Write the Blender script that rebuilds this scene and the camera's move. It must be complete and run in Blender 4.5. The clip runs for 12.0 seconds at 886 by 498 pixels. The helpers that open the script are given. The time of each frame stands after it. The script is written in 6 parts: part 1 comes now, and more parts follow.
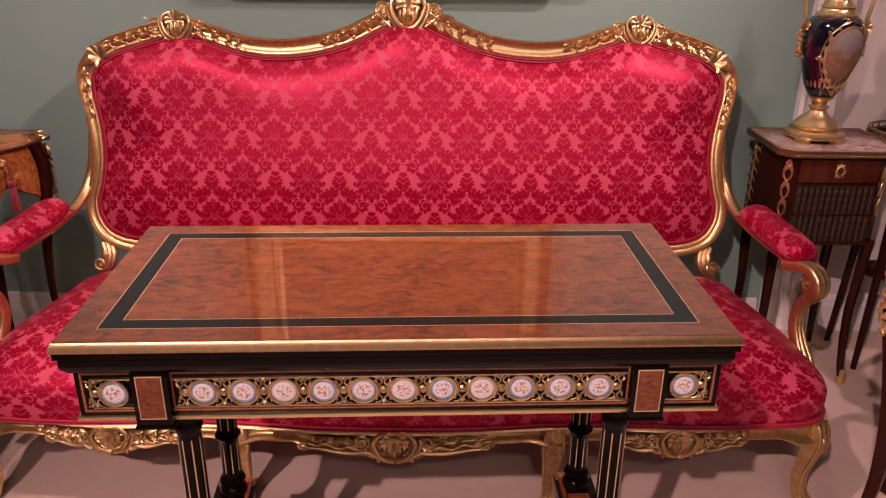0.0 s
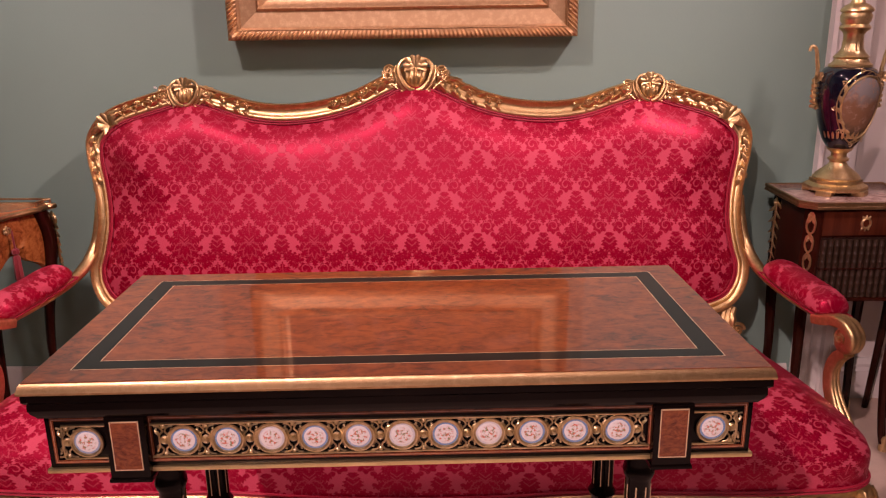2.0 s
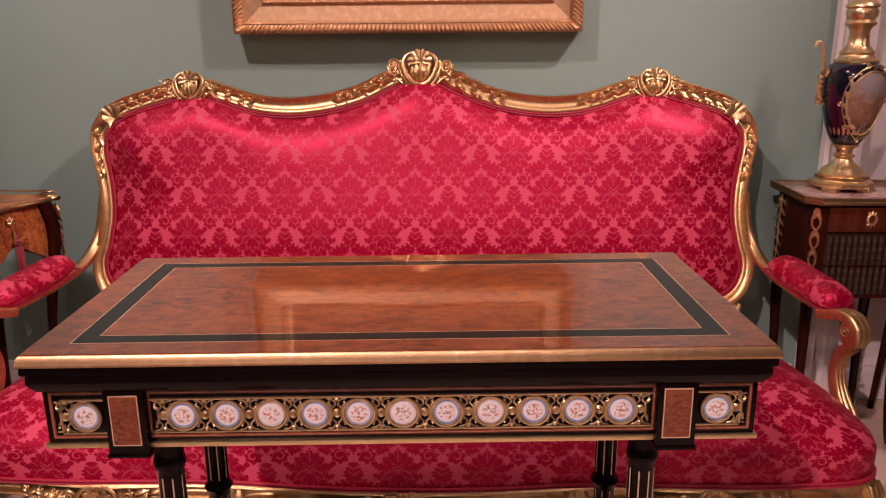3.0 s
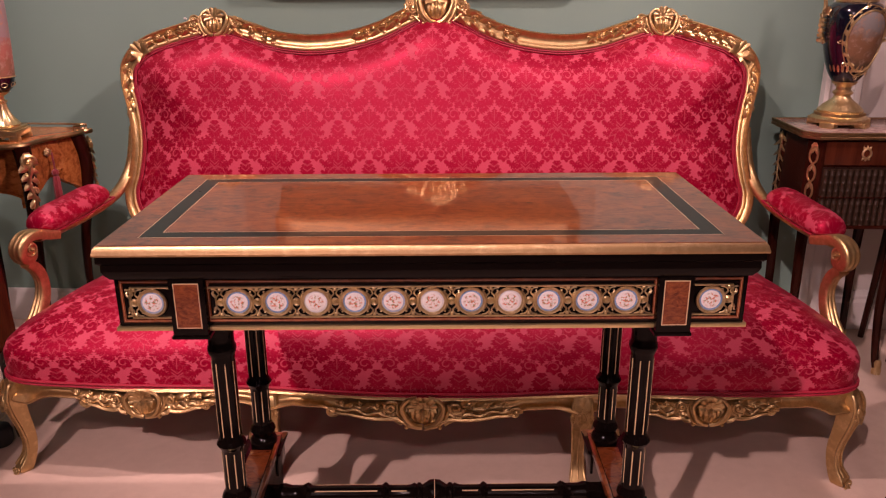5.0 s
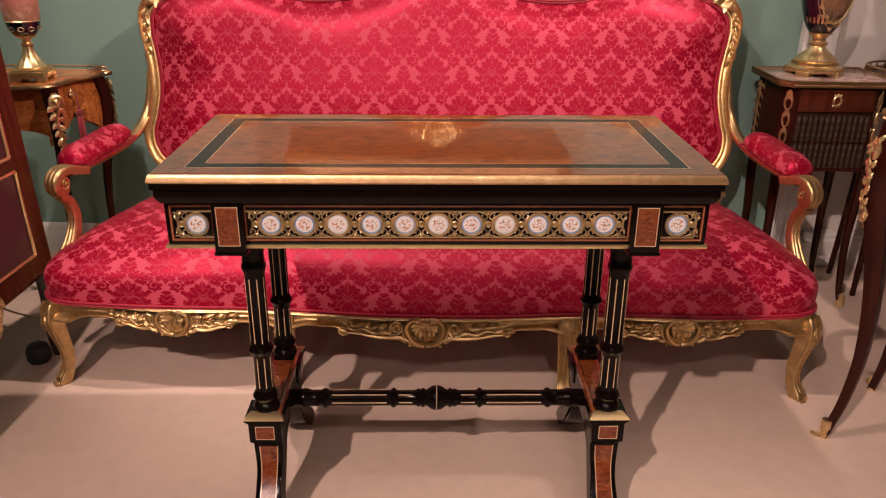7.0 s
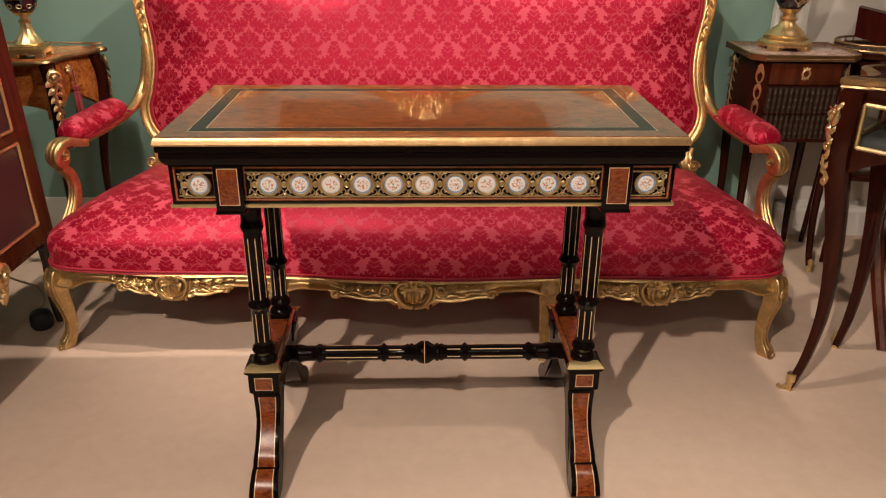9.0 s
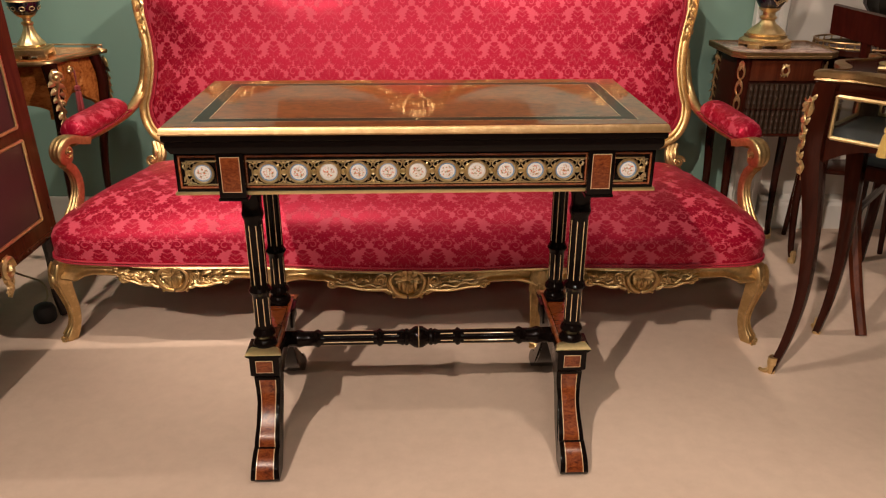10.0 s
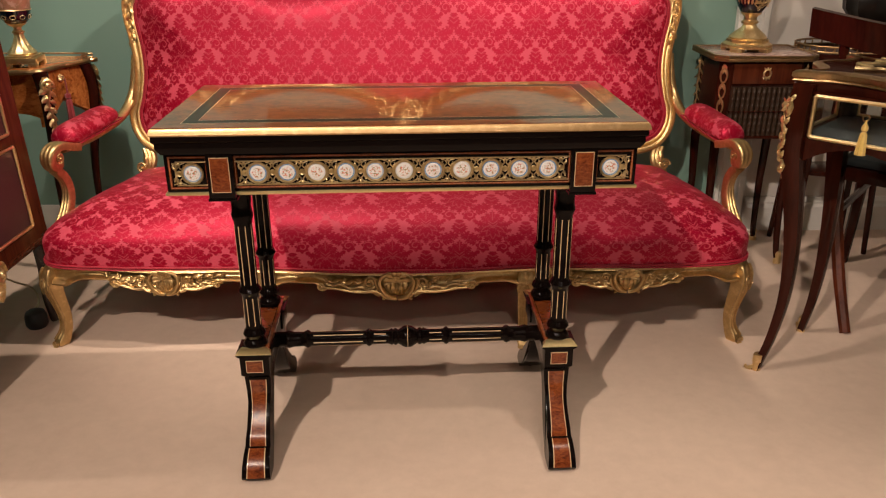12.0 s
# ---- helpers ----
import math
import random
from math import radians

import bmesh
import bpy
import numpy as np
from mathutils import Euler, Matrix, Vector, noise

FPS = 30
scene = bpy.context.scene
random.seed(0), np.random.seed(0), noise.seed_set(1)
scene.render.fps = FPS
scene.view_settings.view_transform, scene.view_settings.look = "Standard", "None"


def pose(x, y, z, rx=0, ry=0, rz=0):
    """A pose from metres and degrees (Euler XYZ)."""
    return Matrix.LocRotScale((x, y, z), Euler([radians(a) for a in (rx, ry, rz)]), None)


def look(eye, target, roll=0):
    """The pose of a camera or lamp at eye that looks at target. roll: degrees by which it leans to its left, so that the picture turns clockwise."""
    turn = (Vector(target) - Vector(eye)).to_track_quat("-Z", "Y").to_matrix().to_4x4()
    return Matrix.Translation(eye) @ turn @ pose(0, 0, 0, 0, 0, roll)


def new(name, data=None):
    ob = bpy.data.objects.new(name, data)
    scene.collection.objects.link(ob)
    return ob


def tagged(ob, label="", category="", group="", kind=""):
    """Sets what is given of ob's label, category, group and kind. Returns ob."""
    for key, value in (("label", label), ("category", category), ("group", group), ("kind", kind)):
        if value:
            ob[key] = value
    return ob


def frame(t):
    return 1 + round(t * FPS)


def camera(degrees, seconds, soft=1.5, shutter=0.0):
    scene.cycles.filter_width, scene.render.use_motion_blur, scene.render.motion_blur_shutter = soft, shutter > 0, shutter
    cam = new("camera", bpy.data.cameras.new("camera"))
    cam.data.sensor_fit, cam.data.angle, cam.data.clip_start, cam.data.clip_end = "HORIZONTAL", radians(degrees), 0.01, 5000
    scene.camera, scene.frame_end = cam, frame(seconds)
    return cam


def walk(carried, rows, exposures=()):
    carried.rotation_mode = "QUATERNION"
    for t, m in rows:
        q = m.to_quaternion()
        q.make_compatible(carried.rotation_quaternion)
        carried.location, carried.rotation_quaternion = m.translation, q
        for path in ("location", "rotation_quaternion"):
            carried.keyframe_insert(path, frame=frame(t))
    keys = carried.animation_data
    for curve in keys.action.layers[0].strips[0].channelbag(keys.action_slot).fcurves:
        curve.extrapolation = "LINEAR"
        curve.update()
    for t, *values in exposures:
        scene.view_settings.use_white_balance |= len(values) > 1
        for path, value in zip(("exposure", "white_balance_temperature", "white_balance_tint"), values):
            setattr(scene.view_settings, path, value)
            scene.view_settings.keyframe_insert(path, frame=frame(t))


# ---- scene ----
cam = camera(59.5, 12.0, 1.2)
PATH = [
    (0, (0.099, 0.05, 1.26), (0.106, 1.895, 0.488), 0.6),
    (0.5, (0.099, 0.061, 1.241), (0.094, 1.925, 0.516), -0.2),
    (1, (0.107, 0.075, 1.217), (0.087, 1.961, 0.552), -0.7),
    (1.5, (0.116, 0.092, 1.185), (0.083, 1.999, 0.584), -0.9),
    (2, (0.124, 0.09, 1.161), (0.08, 2.012, 0.61), -0.8),
    (2.5, (0.127, 0.091, 1.14), (0.078, 2.02, 0.617), -0.6),
    (4.5, (0.106, 0.002, 1.086), (0.042, 1.909, 0.486), -0.2),
    (5, (0.099, -0.046, 1.087), (0.035, 1.848, 0.448), -0.2),
    (5.5, (0.1, -0.091, 1.086), (0.038, 1.791, 0.409), -0.0),
    (6, (0.093, -0.137, 1.102), (0.038, 1.731, 0.389), 0.2),
    (6.5, (0.092, -0.178, 1.109), (0.041, 1.678, 0.366), 0.3),
    (7, (0.088, -0.221, 1.118), (0.041, 1.625, 0.351), 0.4),
    (9, (0.095, -0.328, 1.114), (0.078, 1.503, 0.308), 0.4),
    (9.5, (0.093, -0.363, 1.104), (0.086, 1.47, 0.304), 0.4),
    (10, (0.097, -0.408, 1.103), (0.097, 1.43, 0.313), 0.2),
    (10.5, (0.106, -0.427, 1.096), (0.115, 1.416, 0.319), 0.0),
    (11, (0.115, -0.434, 1.095), (0.133, 1.413, 0.329), -0.1),
    (11.5, (0.111, -0.437, 1.092), (0.133, 1.411, 0.329), -0.1),
    (12, (0.108, -0.44, 1.089), (0.127, 1.408, 0.326), -0.1),
]
# the clip's own exposure and white balance: seconds, stops, kelvin, tint
EXPOSURES = [(0, -0.06, 6450, 58), (2.5, -0.06, 6450, 58), (5.5, 0.0, 6440, 55), (6.5, 0.08, 6360, 40), (7.2, 0.12, 6290, 29), (9, 0.14, 6200, 12), (12, 0.14, 6200, 12)]
walk(cam, [(t, look(eye, target, roll)) for t, eye, target, roll in PATH], EXPOSURES)

# ---- light: ceiling spots placed from shadows and lit patches, plus added fill spots ----
world = bpy.data.worlds.new("world")
scene.world = world
world.use_nodes = True
world.node_tree.nodes["Background"].inputs[0].default_value = (0.9, 0.95, 1.0, 1)
world.node_tree.nodes["Background"].inputs[1].default_value = 0.0
scene.view_settings.exposure = 0.0

CEIL = 3.40
SPOTS = [  # place, aim, watts, colour, cone, radius, softness
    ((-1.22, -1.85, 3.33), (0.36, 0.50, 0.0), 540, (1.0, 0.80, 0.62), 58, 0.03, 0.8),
    ((-1.00, 0.70, 3.33), (-0.05, 2.36, 0.84), 225, (1.0, 0.80, 0.62), 58, 0.04, 0.5),
    ((1.95, 0.96, 3.33), (-0.85, 2.45, 1.25), 400, (1.0, 0.80, 0.62), 66, 0.04, 0.7),
    # next one: added fill for the white wall at the right, no source seen
    ((2.15, 0.60, 3.33), (1.45, 2.38, 1.40), 90, (1.0, 0.80, 0.62), 40, 0.03, 0.8),
    # next two: added fills that brighten the floor in front, no source seen
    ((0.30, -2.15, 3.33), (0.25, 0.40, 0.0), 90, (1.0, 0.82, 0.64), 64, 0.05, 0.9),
    ((0.85, 0.05, 3.33), (0.55, 0.22, 0.0), 200, (1.0, 0.82, 0.64), 44, 0.05, 0.95),
    ((-2.05, 0.95, 3.33), (-1.55, 2.25, 0.70), 85, (1.0, 0.80, 0.62), 46, 0.03, 0.6),
    # last three: added unseen fills, low from the front and over the rear floor
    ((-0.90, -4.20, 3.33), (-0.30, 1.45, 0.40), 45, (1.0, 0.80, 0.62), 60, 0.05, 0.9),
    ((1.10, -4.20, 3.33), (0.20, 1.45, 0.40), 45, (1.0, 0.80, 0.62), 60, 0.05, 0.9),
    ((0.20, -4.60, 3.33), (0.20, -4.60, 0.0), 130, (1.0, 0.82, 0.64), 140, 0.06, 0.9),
]
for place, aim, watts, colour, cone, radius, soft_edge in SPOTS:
    data = bpy.data.lights.new("spot_or_fill_light", "SPOT")
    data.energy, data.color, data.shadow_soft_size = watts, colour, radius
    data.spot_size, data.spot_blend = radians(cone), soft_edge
    new("spot_or_fill_light", data).matrix_world = look(place, aim)


# ---- material tools ----
class Node:
    """A small wrapper that turns sums and products into math nodes."""

    def __init__(self, tree, socket):
        self.tree, self.socket = tree, socket

    def op(self, kind, *others, clamp=False):
        n = self.tree.nodes.new("ShaderNodeMath")
        n.operation, n.use_clamp = kind, clamp
        for i, o in enumerate((self, *others)):
            if isinstance(o, Node):
                self.tree.links.new(o.socket, n.inputs[i])
            else:
                n.inputs[i].default_value = o
        return Node(self.tree, n.outputs[0])

    def __add__(self, o): return self.op("ADD", o)
    def __sub__(self, o): return self.op("SUBTRACT", o)
    def __mul__(self, o): return self.op("MULTIPLY", o)
    def __truediv__(self, o): return self.op("DIVIDE", o)
    def __radd__(self, o): return self.op("ADD", o)
    def __rmul__(self, o): return self.op("MULTIPLY", o)
    def __rsub__(self, o): return (self * -1.0) + o
    def __neg__(self): return self * -1.0
    def abs(self): return self.op("ABSOLUTE")
    def min(self, o): return self.op("MINIMUM", o)
    def max(self, o): return self.op("MAXIMUM", o)
    def sin(self): return self.op("SINE")
    def cos(self): return self.op("COSINE")
    def pow(self, o): return self.op("POWER", o)
    def sqrt(self): return self.op("SQRT")
    def atan2(self, o): return self.op("ARCTAN2", o)
    def wrap(self, lo, hi): return self.op("WRAP", hi, lo)

    def step(self, soft):
        """1 where the value is above zero, with a soft border."""
        return (self / (2 * soft) + 0.5).op("ADD", 0.0, clamp=True)


def mixed(tree, fac, a, b):
    n = tree.nodes.new("ShaderNodeMix")
    n.data_type = "RGBA"
    for key, v in ((0, fac), (6, a), (7, b)):
        if isinstance(v, Node):
            tree.links.new(v.socket, n.inputs[key])
        elif isinstance(v, bpy.types.NodeSocket):
            tree.links.new(v, n.inputs[key])
        else:
            n.inputs[key].default_value = v if key == 0 else (*v, 1)
    return n.outputs[2]


def noise_of(tree, vector, scale, detail=3.0, rough=0.5, stretch=None, warp=0.0):
    if stretch:
        m = tree.nodes.new("ShaderNodeMapping")
        m.inputs["Scale"].default_value = stretch
        tree.links.new(vector, m.inputs[0])
        vector = m.outputs[0]
    n = tree.nodes.new("ShaderNodeTexNoise")
    n.inputs["Scale"].default_value, n.inputs["Detail"].default_value = scale, detail
    n.inputs["Roughness"].default_value, n.inputs["Distortion"].default_value = rough, warp
    tree.links.new(vector, n.inputs["Vector"])
    return Node(tree, n.outputs[0])


def bump_of(tree, height, strength, distance):
    n = tree.nodes.new("ShaderNodeBump")
    n.inputs["Strength"].default_value, n.inputs["Distance"].default_value = strength, distance
    tree.links.new(height.socket if isinstance(height, Node) else height, n.inputs["Height"])
    return n.outputs[0]


def blank(name):
    mat = bpy.data.materials.new(name)
    mat.use_nodes = True
    tree = mat.node_tree
    shader = tree.nodes["Principled BSDF"]
    coord = tree.nodes.new("ShaderNodeTexCoord")
    return mat, tree, shader, coord


def put(tree, shader, **values):
    for key, v in values.items():
        slot = shader.inputs[key.replace("_", " ")]
        if isinstance(v, Node):
            tree.links.new(v.socket, slot)
        elif isinstance(v, bpy.types.NodeSocket):
            tree.links.new(v, slot)
        elif isinstance(v, tuple):
            slot.default_value = (*v, 1) if len(v) == 3 else v
        else:
            slot.default_value = v


def plain(name, colour, rough=0.5, metal=0.0, vary=0.15, scale=30.0, bump=0.0, grain=400.0, coat=0.0, rough_vary=0.1, **more):
    """A surface of one colour with blotches, fine grain and uneven gloss."""
    mat, tree, shader, coord = blank(name)
    big = noise_of(tree, coord.outputs["Object"], scale, 4, 0.6)
    fine = noise_of(tree, coord.outputs["Object"], grain, 2)
    dark = tuple(c * (1 - vary) for c in colour)
    light = tuple(min(1, c * (1 + vary)) for c in colour)
    put(tree, shader, Base_Color=mixed(tree, big, dark, light), Roughness=(big - 0.5) * (2 * rough_vary) + rough, Metallic=metal)
    if bump:
        put(tree, shader, Normal=bump_of(tree, fine + big * 1.5, bump, 0.002))
    if coat:
        put(tree, shader, Coat_Weight=coat, Coat_Roughness=0.06)
    put(tree, shader, **more)
    return mat


def gilt(name, colour, deep, rough, relief=0.25, metal=1.0):
    """Gilded or gilt-bronze metal, worn to a warmer ground."""
    mat, tree, shader, coord = blank(name)
    wear = noise_of(tree, coord.outputs["Object"], 55, 5, 0.65)
    fine = noise_of(tree, coord.outputs["Object"], 420, 2)
    fac = ((wear - 0.47) * 3.5).op("ADD", 0.0, clamp=True)
    put(tree, shader, Base_Color=mixed(tree, fac, deep, colour), Metallic=metal, Roughness=(wear - 0.5) * -0.35 + rough,
        Normal=bump_of(tree, fine * 0.5 + wear, relief, 0.002))
    return mat


def burl(name, low, mid, high, rough=0.34, coat=0.55, scale=26.0):
    """Figured amboyna or walnut veneer: clustered eyes in short wavy clouds."""
    mat, tree, shader, coord = blank(name)
    a = noise_of(tree, coord.outputs["Object"], scale * 1.5, 5, 0.62, (0.50, 1.0, 1.0), 1.2)
    b = noise_of(tree, coord.outputs["Object"], scale * 4.5, 4, 0.6, (0.65, 1.0, 1.0), 0.6)
    c = noise_of(tree, coord.outputs["Object"], scale * 0.20, 2, 0.5)
    eyes = tree.nodes.new("ShaderNodeTexVoronoi")
    eyes.inputs["Scale"].default_value = scale * 3.2
    tree.links.new(coord.outputs["Object"], eyes.inputs["Vector"])
    eye = ((0.22 - Node(tree, eyes.outputs["Distance"])) * 5.0).op("ADD", 0.0, clamp=True) * ((a - 0.50) * 6.0).op("ADD", 0.0, clamp=True)
    fac = ((a * 0.72 + b * 0.30 + c * 0.25 - 0.46) * 3.6 - eye * 0.35).op("ADD", 0.0, clamp=True)
    ramp = tree.nodes.new("ShaderNodeValToRGB")
    ramp.color_ramp.elements[0].color, ramp.color_ramp.elements[1].color = (*low, 1), (*high, 1)
    e = ramp.color_ramp.elements.new(0.42)
    e.color = (*mid, 1)
    tree.links.new(fac.socket, ramp.inputs[0])
    put(tree, shader, Base_Color=ramp.outputs[0], Roughness=(c - 0.5) * 0.15 + rough, Coat_Weight=coat, Coat_Roughness=0.03, Coat_IOR=1.65,
        Coat_Normal=bump_of(tree, noise_of(tree, coord.outputs["Object"], 55, 2, 0.5, (0.30, 1.6, 1.0)), 0.10, 0.0006), Specular_IOR_Level=0.2)
    return mat


def mahogany(name, low, high, rough=0.22, along=(1.0, 1.0, 0.08)):
    mat, tree, shader, coord = blank(name)
    a = noise_of(tree, coord.outputs["Object"], 60, 5, 0.6, along, 0.4)
    b = noise_of(tree, coord.outputs["Object"], 7, 3, 0.5)
    fac = ((a * 0.8 + b * 0.5 - 0.4) * 1.9).op("ADD", 0.0, clamp=True)
    put(tree, shader, Base_Color=mixed(tree, fac, low, high), Roughness=(b - 0.5) * 0.2 + rough, Coat_Weight=0.10, Coat_Roughness=0.08, Specular_IOR_Level=0.16,
        Normal=bump_of(tree, a, 0.06, 0.001))
    return mat


def damask(name):
    """Crimson damask: cut-pile palmettes, scrolls and stems, in a half-drop repeat, on a paler satin ground. Metres in UV."""
    mat, tree, shader, coord = blank(name)
    uvs = tree.nodes.new("ShaderNodeUVMap")
    warp = tree.nodes.new("ShaderNodeTexNoise")
    warp.inputs["Scale"].default_value, warp.inputs["Detail"].default_value = 160, 2
    tree.links.new(uvs.outputs[0], warp.inputs["Vector"])
    tint = tree.nodes.new("ShaderNodeSeparateColor")
    tree.links.new(warp.outputs["Color"], tint.inputs[0])
    sep = tree.nodes.new("ShaderNodeSeparateXYZ")
    tree.links.new(uvs.outputs[0], sep.inputs[0])
    W, H = 179.0, 216.0
    u = Node(tree, sep.outputs[0]) * 1000.0 + 10.0 + (Node(tree, tint.outputs[0]) - 0.5) * 3.0
    v = Node(tree, sep.outputs[1]) * 1000.0 - 684.0 + (Node(tree, tint.outputs[1]) - 0.5) * 3.0

    def any_of(items):
        out = items[0]
        for i in items[1:]:
            out = out.max(i)
        return out

    def motif(x, y):
        """One column of the repeat; x counts from its axis, y from the middle of its palmette."""
        def petal(cx, cy, degrees, length, width, teeth=1.7):
            c, s = math.cos(radians(degrees)), math.sin(radians(degrees))
            dx, dy = x - cx, y - cy
            l = dx * (c / length) + dy * (s / length)
            w = dx * (-s / width) + dy * (c / width)
            body = (1.0 - l * l - w.abs() * (l * 0.35 + 0.85).max(0.4)) * (width * 0.75)
            return body + (l * (length * 0.85)).sin() * teeth

        # a crowned palmette: flame leaves above, hooked leaves at the sides, a hanging fan below
        petals = [petal(0, 45, 90, 17, 8.5), petal(12, 38, 74, 16, 8.5), petal(22, 29, 55, 15, 8), petal(35, 14, 18, 17, 8.5),
                  petal(32, -8, -18, 17, 8.5), petal(27, -23, -42, 17, 8.5), petal(15, -37, -64, 17, 8.5), petal(0, -45, -90, 17, 8)]
        fan, second = petals[0], petals[0] * 0.0 - 99.0
        for p in petals[1:]:
            second = second.max(fan.min(p))
            fan = fan.max(p)
        core = (1.0 - (x / 23.0) * (x / 23.0) - (y / 34.0) * (y / 34.0)) * 12.0
        hx, hy = x - 48.0, y - 22.0
        ex, ey = x - 46.0, y + 6.0
        hook = (6.5 - (hx * hx + hy * hy).sqrt()).max(5.0 - (ex * ex + ey * ey).sqrt())
        mass = fan.max(core).max(hook)
        lines = (fan - second - 0.5).max(core).max(hook)
        lotus = petal(0, -20, -90, 20, 6.5, 0.5).max(petal(9, -15, -64, 19, 6.0, 0.5)).max(petal(18, -5, -36, 17, 5.5, 0.5))
        lines = lines.min((lotus.abs() - 0.9).max(lotus * -1.0 - 1.2))
        crown = (y - x * 0.9 - 4.0).abs() * -1.0 + 1.9
        veins = crown.max((y - x * 0.9 - 13.0).abs() * -1.0 + 1.5).min(13.0 - x)
        midrib = (1.1 - x).min(y - 26.0).min(56.0 - y)
        lines = lines.min(veins.max(midrib) * -1.0)
        # a pair of coiled roses under each palmette
        cx, cy = x - 27.0, y + 66.0
        cr = (cx * cx + cy * cy).sqrt()
        ca = cy.atan2(cx)
        rose = (ca * 7.0).sin() * 2.6 + 18.5 - cr
        coil = ((cr * 0.50 - ca).sin() + 0.78) * 3.0
        rim = rose
        rose = rose.min(coil.max(cr * -1.0 + 4.0).max(cr - 14.5))
        # the calyx between the palmettes, and its spreading serrated wings
        s = (y + H / 2).wrap(-H / 2, H / 2)
        trunk = (s * 0.13 + 0.4).cos() * 5.0 + 15.5 - x + (s * 0.70).sin() * 2.8
        trunk = trunk.min(26.0 - s).min(s + 26.0)
        rib = any_of([(s - x * 0.8 + 6.0).abs() * -1.0 + 1.5, (s - x * 0.8 - 8.0).abs() * -1.0 + 1.5]).min(12.0 - x)
        lines = lines.min(rib.min(trunk) * -1.0).max((mass * -1.0).min(trunk * -1.0))
        bend = y - 82.0 + x * 0.62 - x * x * 0.0052
        wing = (58.0 - x) * 0.06 + 4.4 - bend.abs() + (x * 0.80).sin() * 2.4
        wing = wing.min(57.0 - x).min(x - 3.0)
        tipx, tipy = x - 55.0, y - 68.0
        curls = any_of([petal(20, 84, 62, 11, 7), petal(32, 78, 60, 12, 7), petal(44, 74, 62, 12, 6.5), 5.5 - (tipx * tipx + tipy * tipy).sqrt(),
                        petal(25, 57, -52, 11, 6.5), petal(38, 52, -34, 12, 7), petal(11, 72, -70, 10, 6)])
        return mass, rose, rim, any_of([trunk, wing, curls]), lines

    # two columns, the second half a repeat lower, each mirrored on its axis
    x1 = u.wrap(-W / 2, W / 2).abs()
    one, two = motif(x1, v.wrap(-H / 2, H / 2)), motif(W / 2 - x1, (v + H / 2).wrap(-H / 2, H / 2))
    fan, rose, rim, leafy = [a.max(b) for a, b in zip(one[:4], two[:4])]
    lines = one[4].min(two[4])
    shape = any_of([fan, rose.min(fan * -1.0 - 1.6), leafy.min(rim * -1.0 - 1.6).min(fan * -1.0 - 1.4)]).step(0.9)
    shape = shape * (lines.step(0.9) * 0.62 + 0.38)

    weave = noise_of(tree, uvs.outputs[0], 900, 2, 0.5, (1.0, 0.25, 1.0))
    flecks = noise_of(tree, uvs.outputs[0], 190, 2, 0.6)
    shape = shape * (1.0 - ((flecks - 0.56) * 12.0).op("ADD", 0.0, clamp=True) * 0.22)
    cloud = noise_of(tree, uvs.outputs[0], 9, 3, 0.6)
    ground = mixed(tree, weave, (0.43, 0.047, 0.078), (0.55, 0.077, 0.118))
    pile = mixed(tree, weave, (0.165, 0.0004, 0.0090), (0.265, 0.0010, 0.018))
    put(tree, shader, Base_Color=mixed(tree, shape, ground, pile), Roughness=shape * -0.05 + 0.46 + (cloud - 0.5) * 0.1,
        IOR=shape * 0.42 + 1.45, Sheen_Weight=0.06, Sheen_Roughness=0.4, Sheen_Tint=(1.0, 0.12, 0.18), Specular_IOR_Level=shape * 0.5 + 0.4,
        Specular_Tint=mixed(tree, shape, (1.0, 0.40, 0.42), (1.0, 0.08, 0.16)), Normal=bump_of(tree, shape * 1.0 + weave * 0.5, 0.35, 0.0012))
    return mat


def marble(name):
    mat, tree, shader, coord = blank(name)
    a = noise_of(tree, coord.outputs["Object"], 16, 6, 0.65, None, 1.6)
    b = noise_of(tree, coord.outputs["Object"], 60, 4, 0.6, None, 0.8)
    fac = ((a + b * 0.4 - 0.55) * 3.5).op("ADD", 0.0, clamp=True)
    put(tree, shader, Base_Color=mixed(tree, fac, (0.17, 0.085, 0.07), (0.50, 0.37, 0.31)), Roughness=0.2, Coat_Weight=0.3)
    return mat


def painted_scene(name, sky, far, near, low, high):
    """A soft painted landscape: sky over a hazy distance over darker ground, by generated height."""
    mat, tree, shader, coord = blank(name)
    sep = tree.nodes.new("ShaderNodeSeparateXYZ")
    tree.links.new(coord.outputs["Object"], sep.inputs[0])
    n = noise_of(tree, coord.outputs["Object"], 3.0 / (high - low), 5, 0.6, None, 0.8)
    h = (Node(tree, sep.outputs[2]) - low) / (high - low) + (n - 0.5) * 1.0
    ramp = tree.nodes.new("ShaderNodeValToRGB")
    cols = [(0.0, near), (0.35, far), (0.55, far), (0.75, sky), (1.0, sky)]
    els = ramp.color_ramp.elements
    els[0].color, els[0].position = (*cols[0][1], 1), 0.0
    els[1].color, els[1].position = (*cols[-1][1], 1), 1.0
    for p, c in cols[1:-1]:
        els.new(p).color = (*c, 1)
    tree.links.new(h.socket, ramp.inputs[0])
    spots = noise_of(tree, coord.outputs["Object"], 9.0 / (high - low), 3, 0.6)
    fac = ((spots - 0.52) * 9.0).op("ADD", 0.0, clamp=True)
    put(tree, shader, Base_Color=mixed(tree, fac, ramp.outputs[0], tuple(c * 0.45 + 0.25 * k for c, k in zip(far, (1.0, 0.7, 0.55)))),
        Roughness=0.45)
    return mat


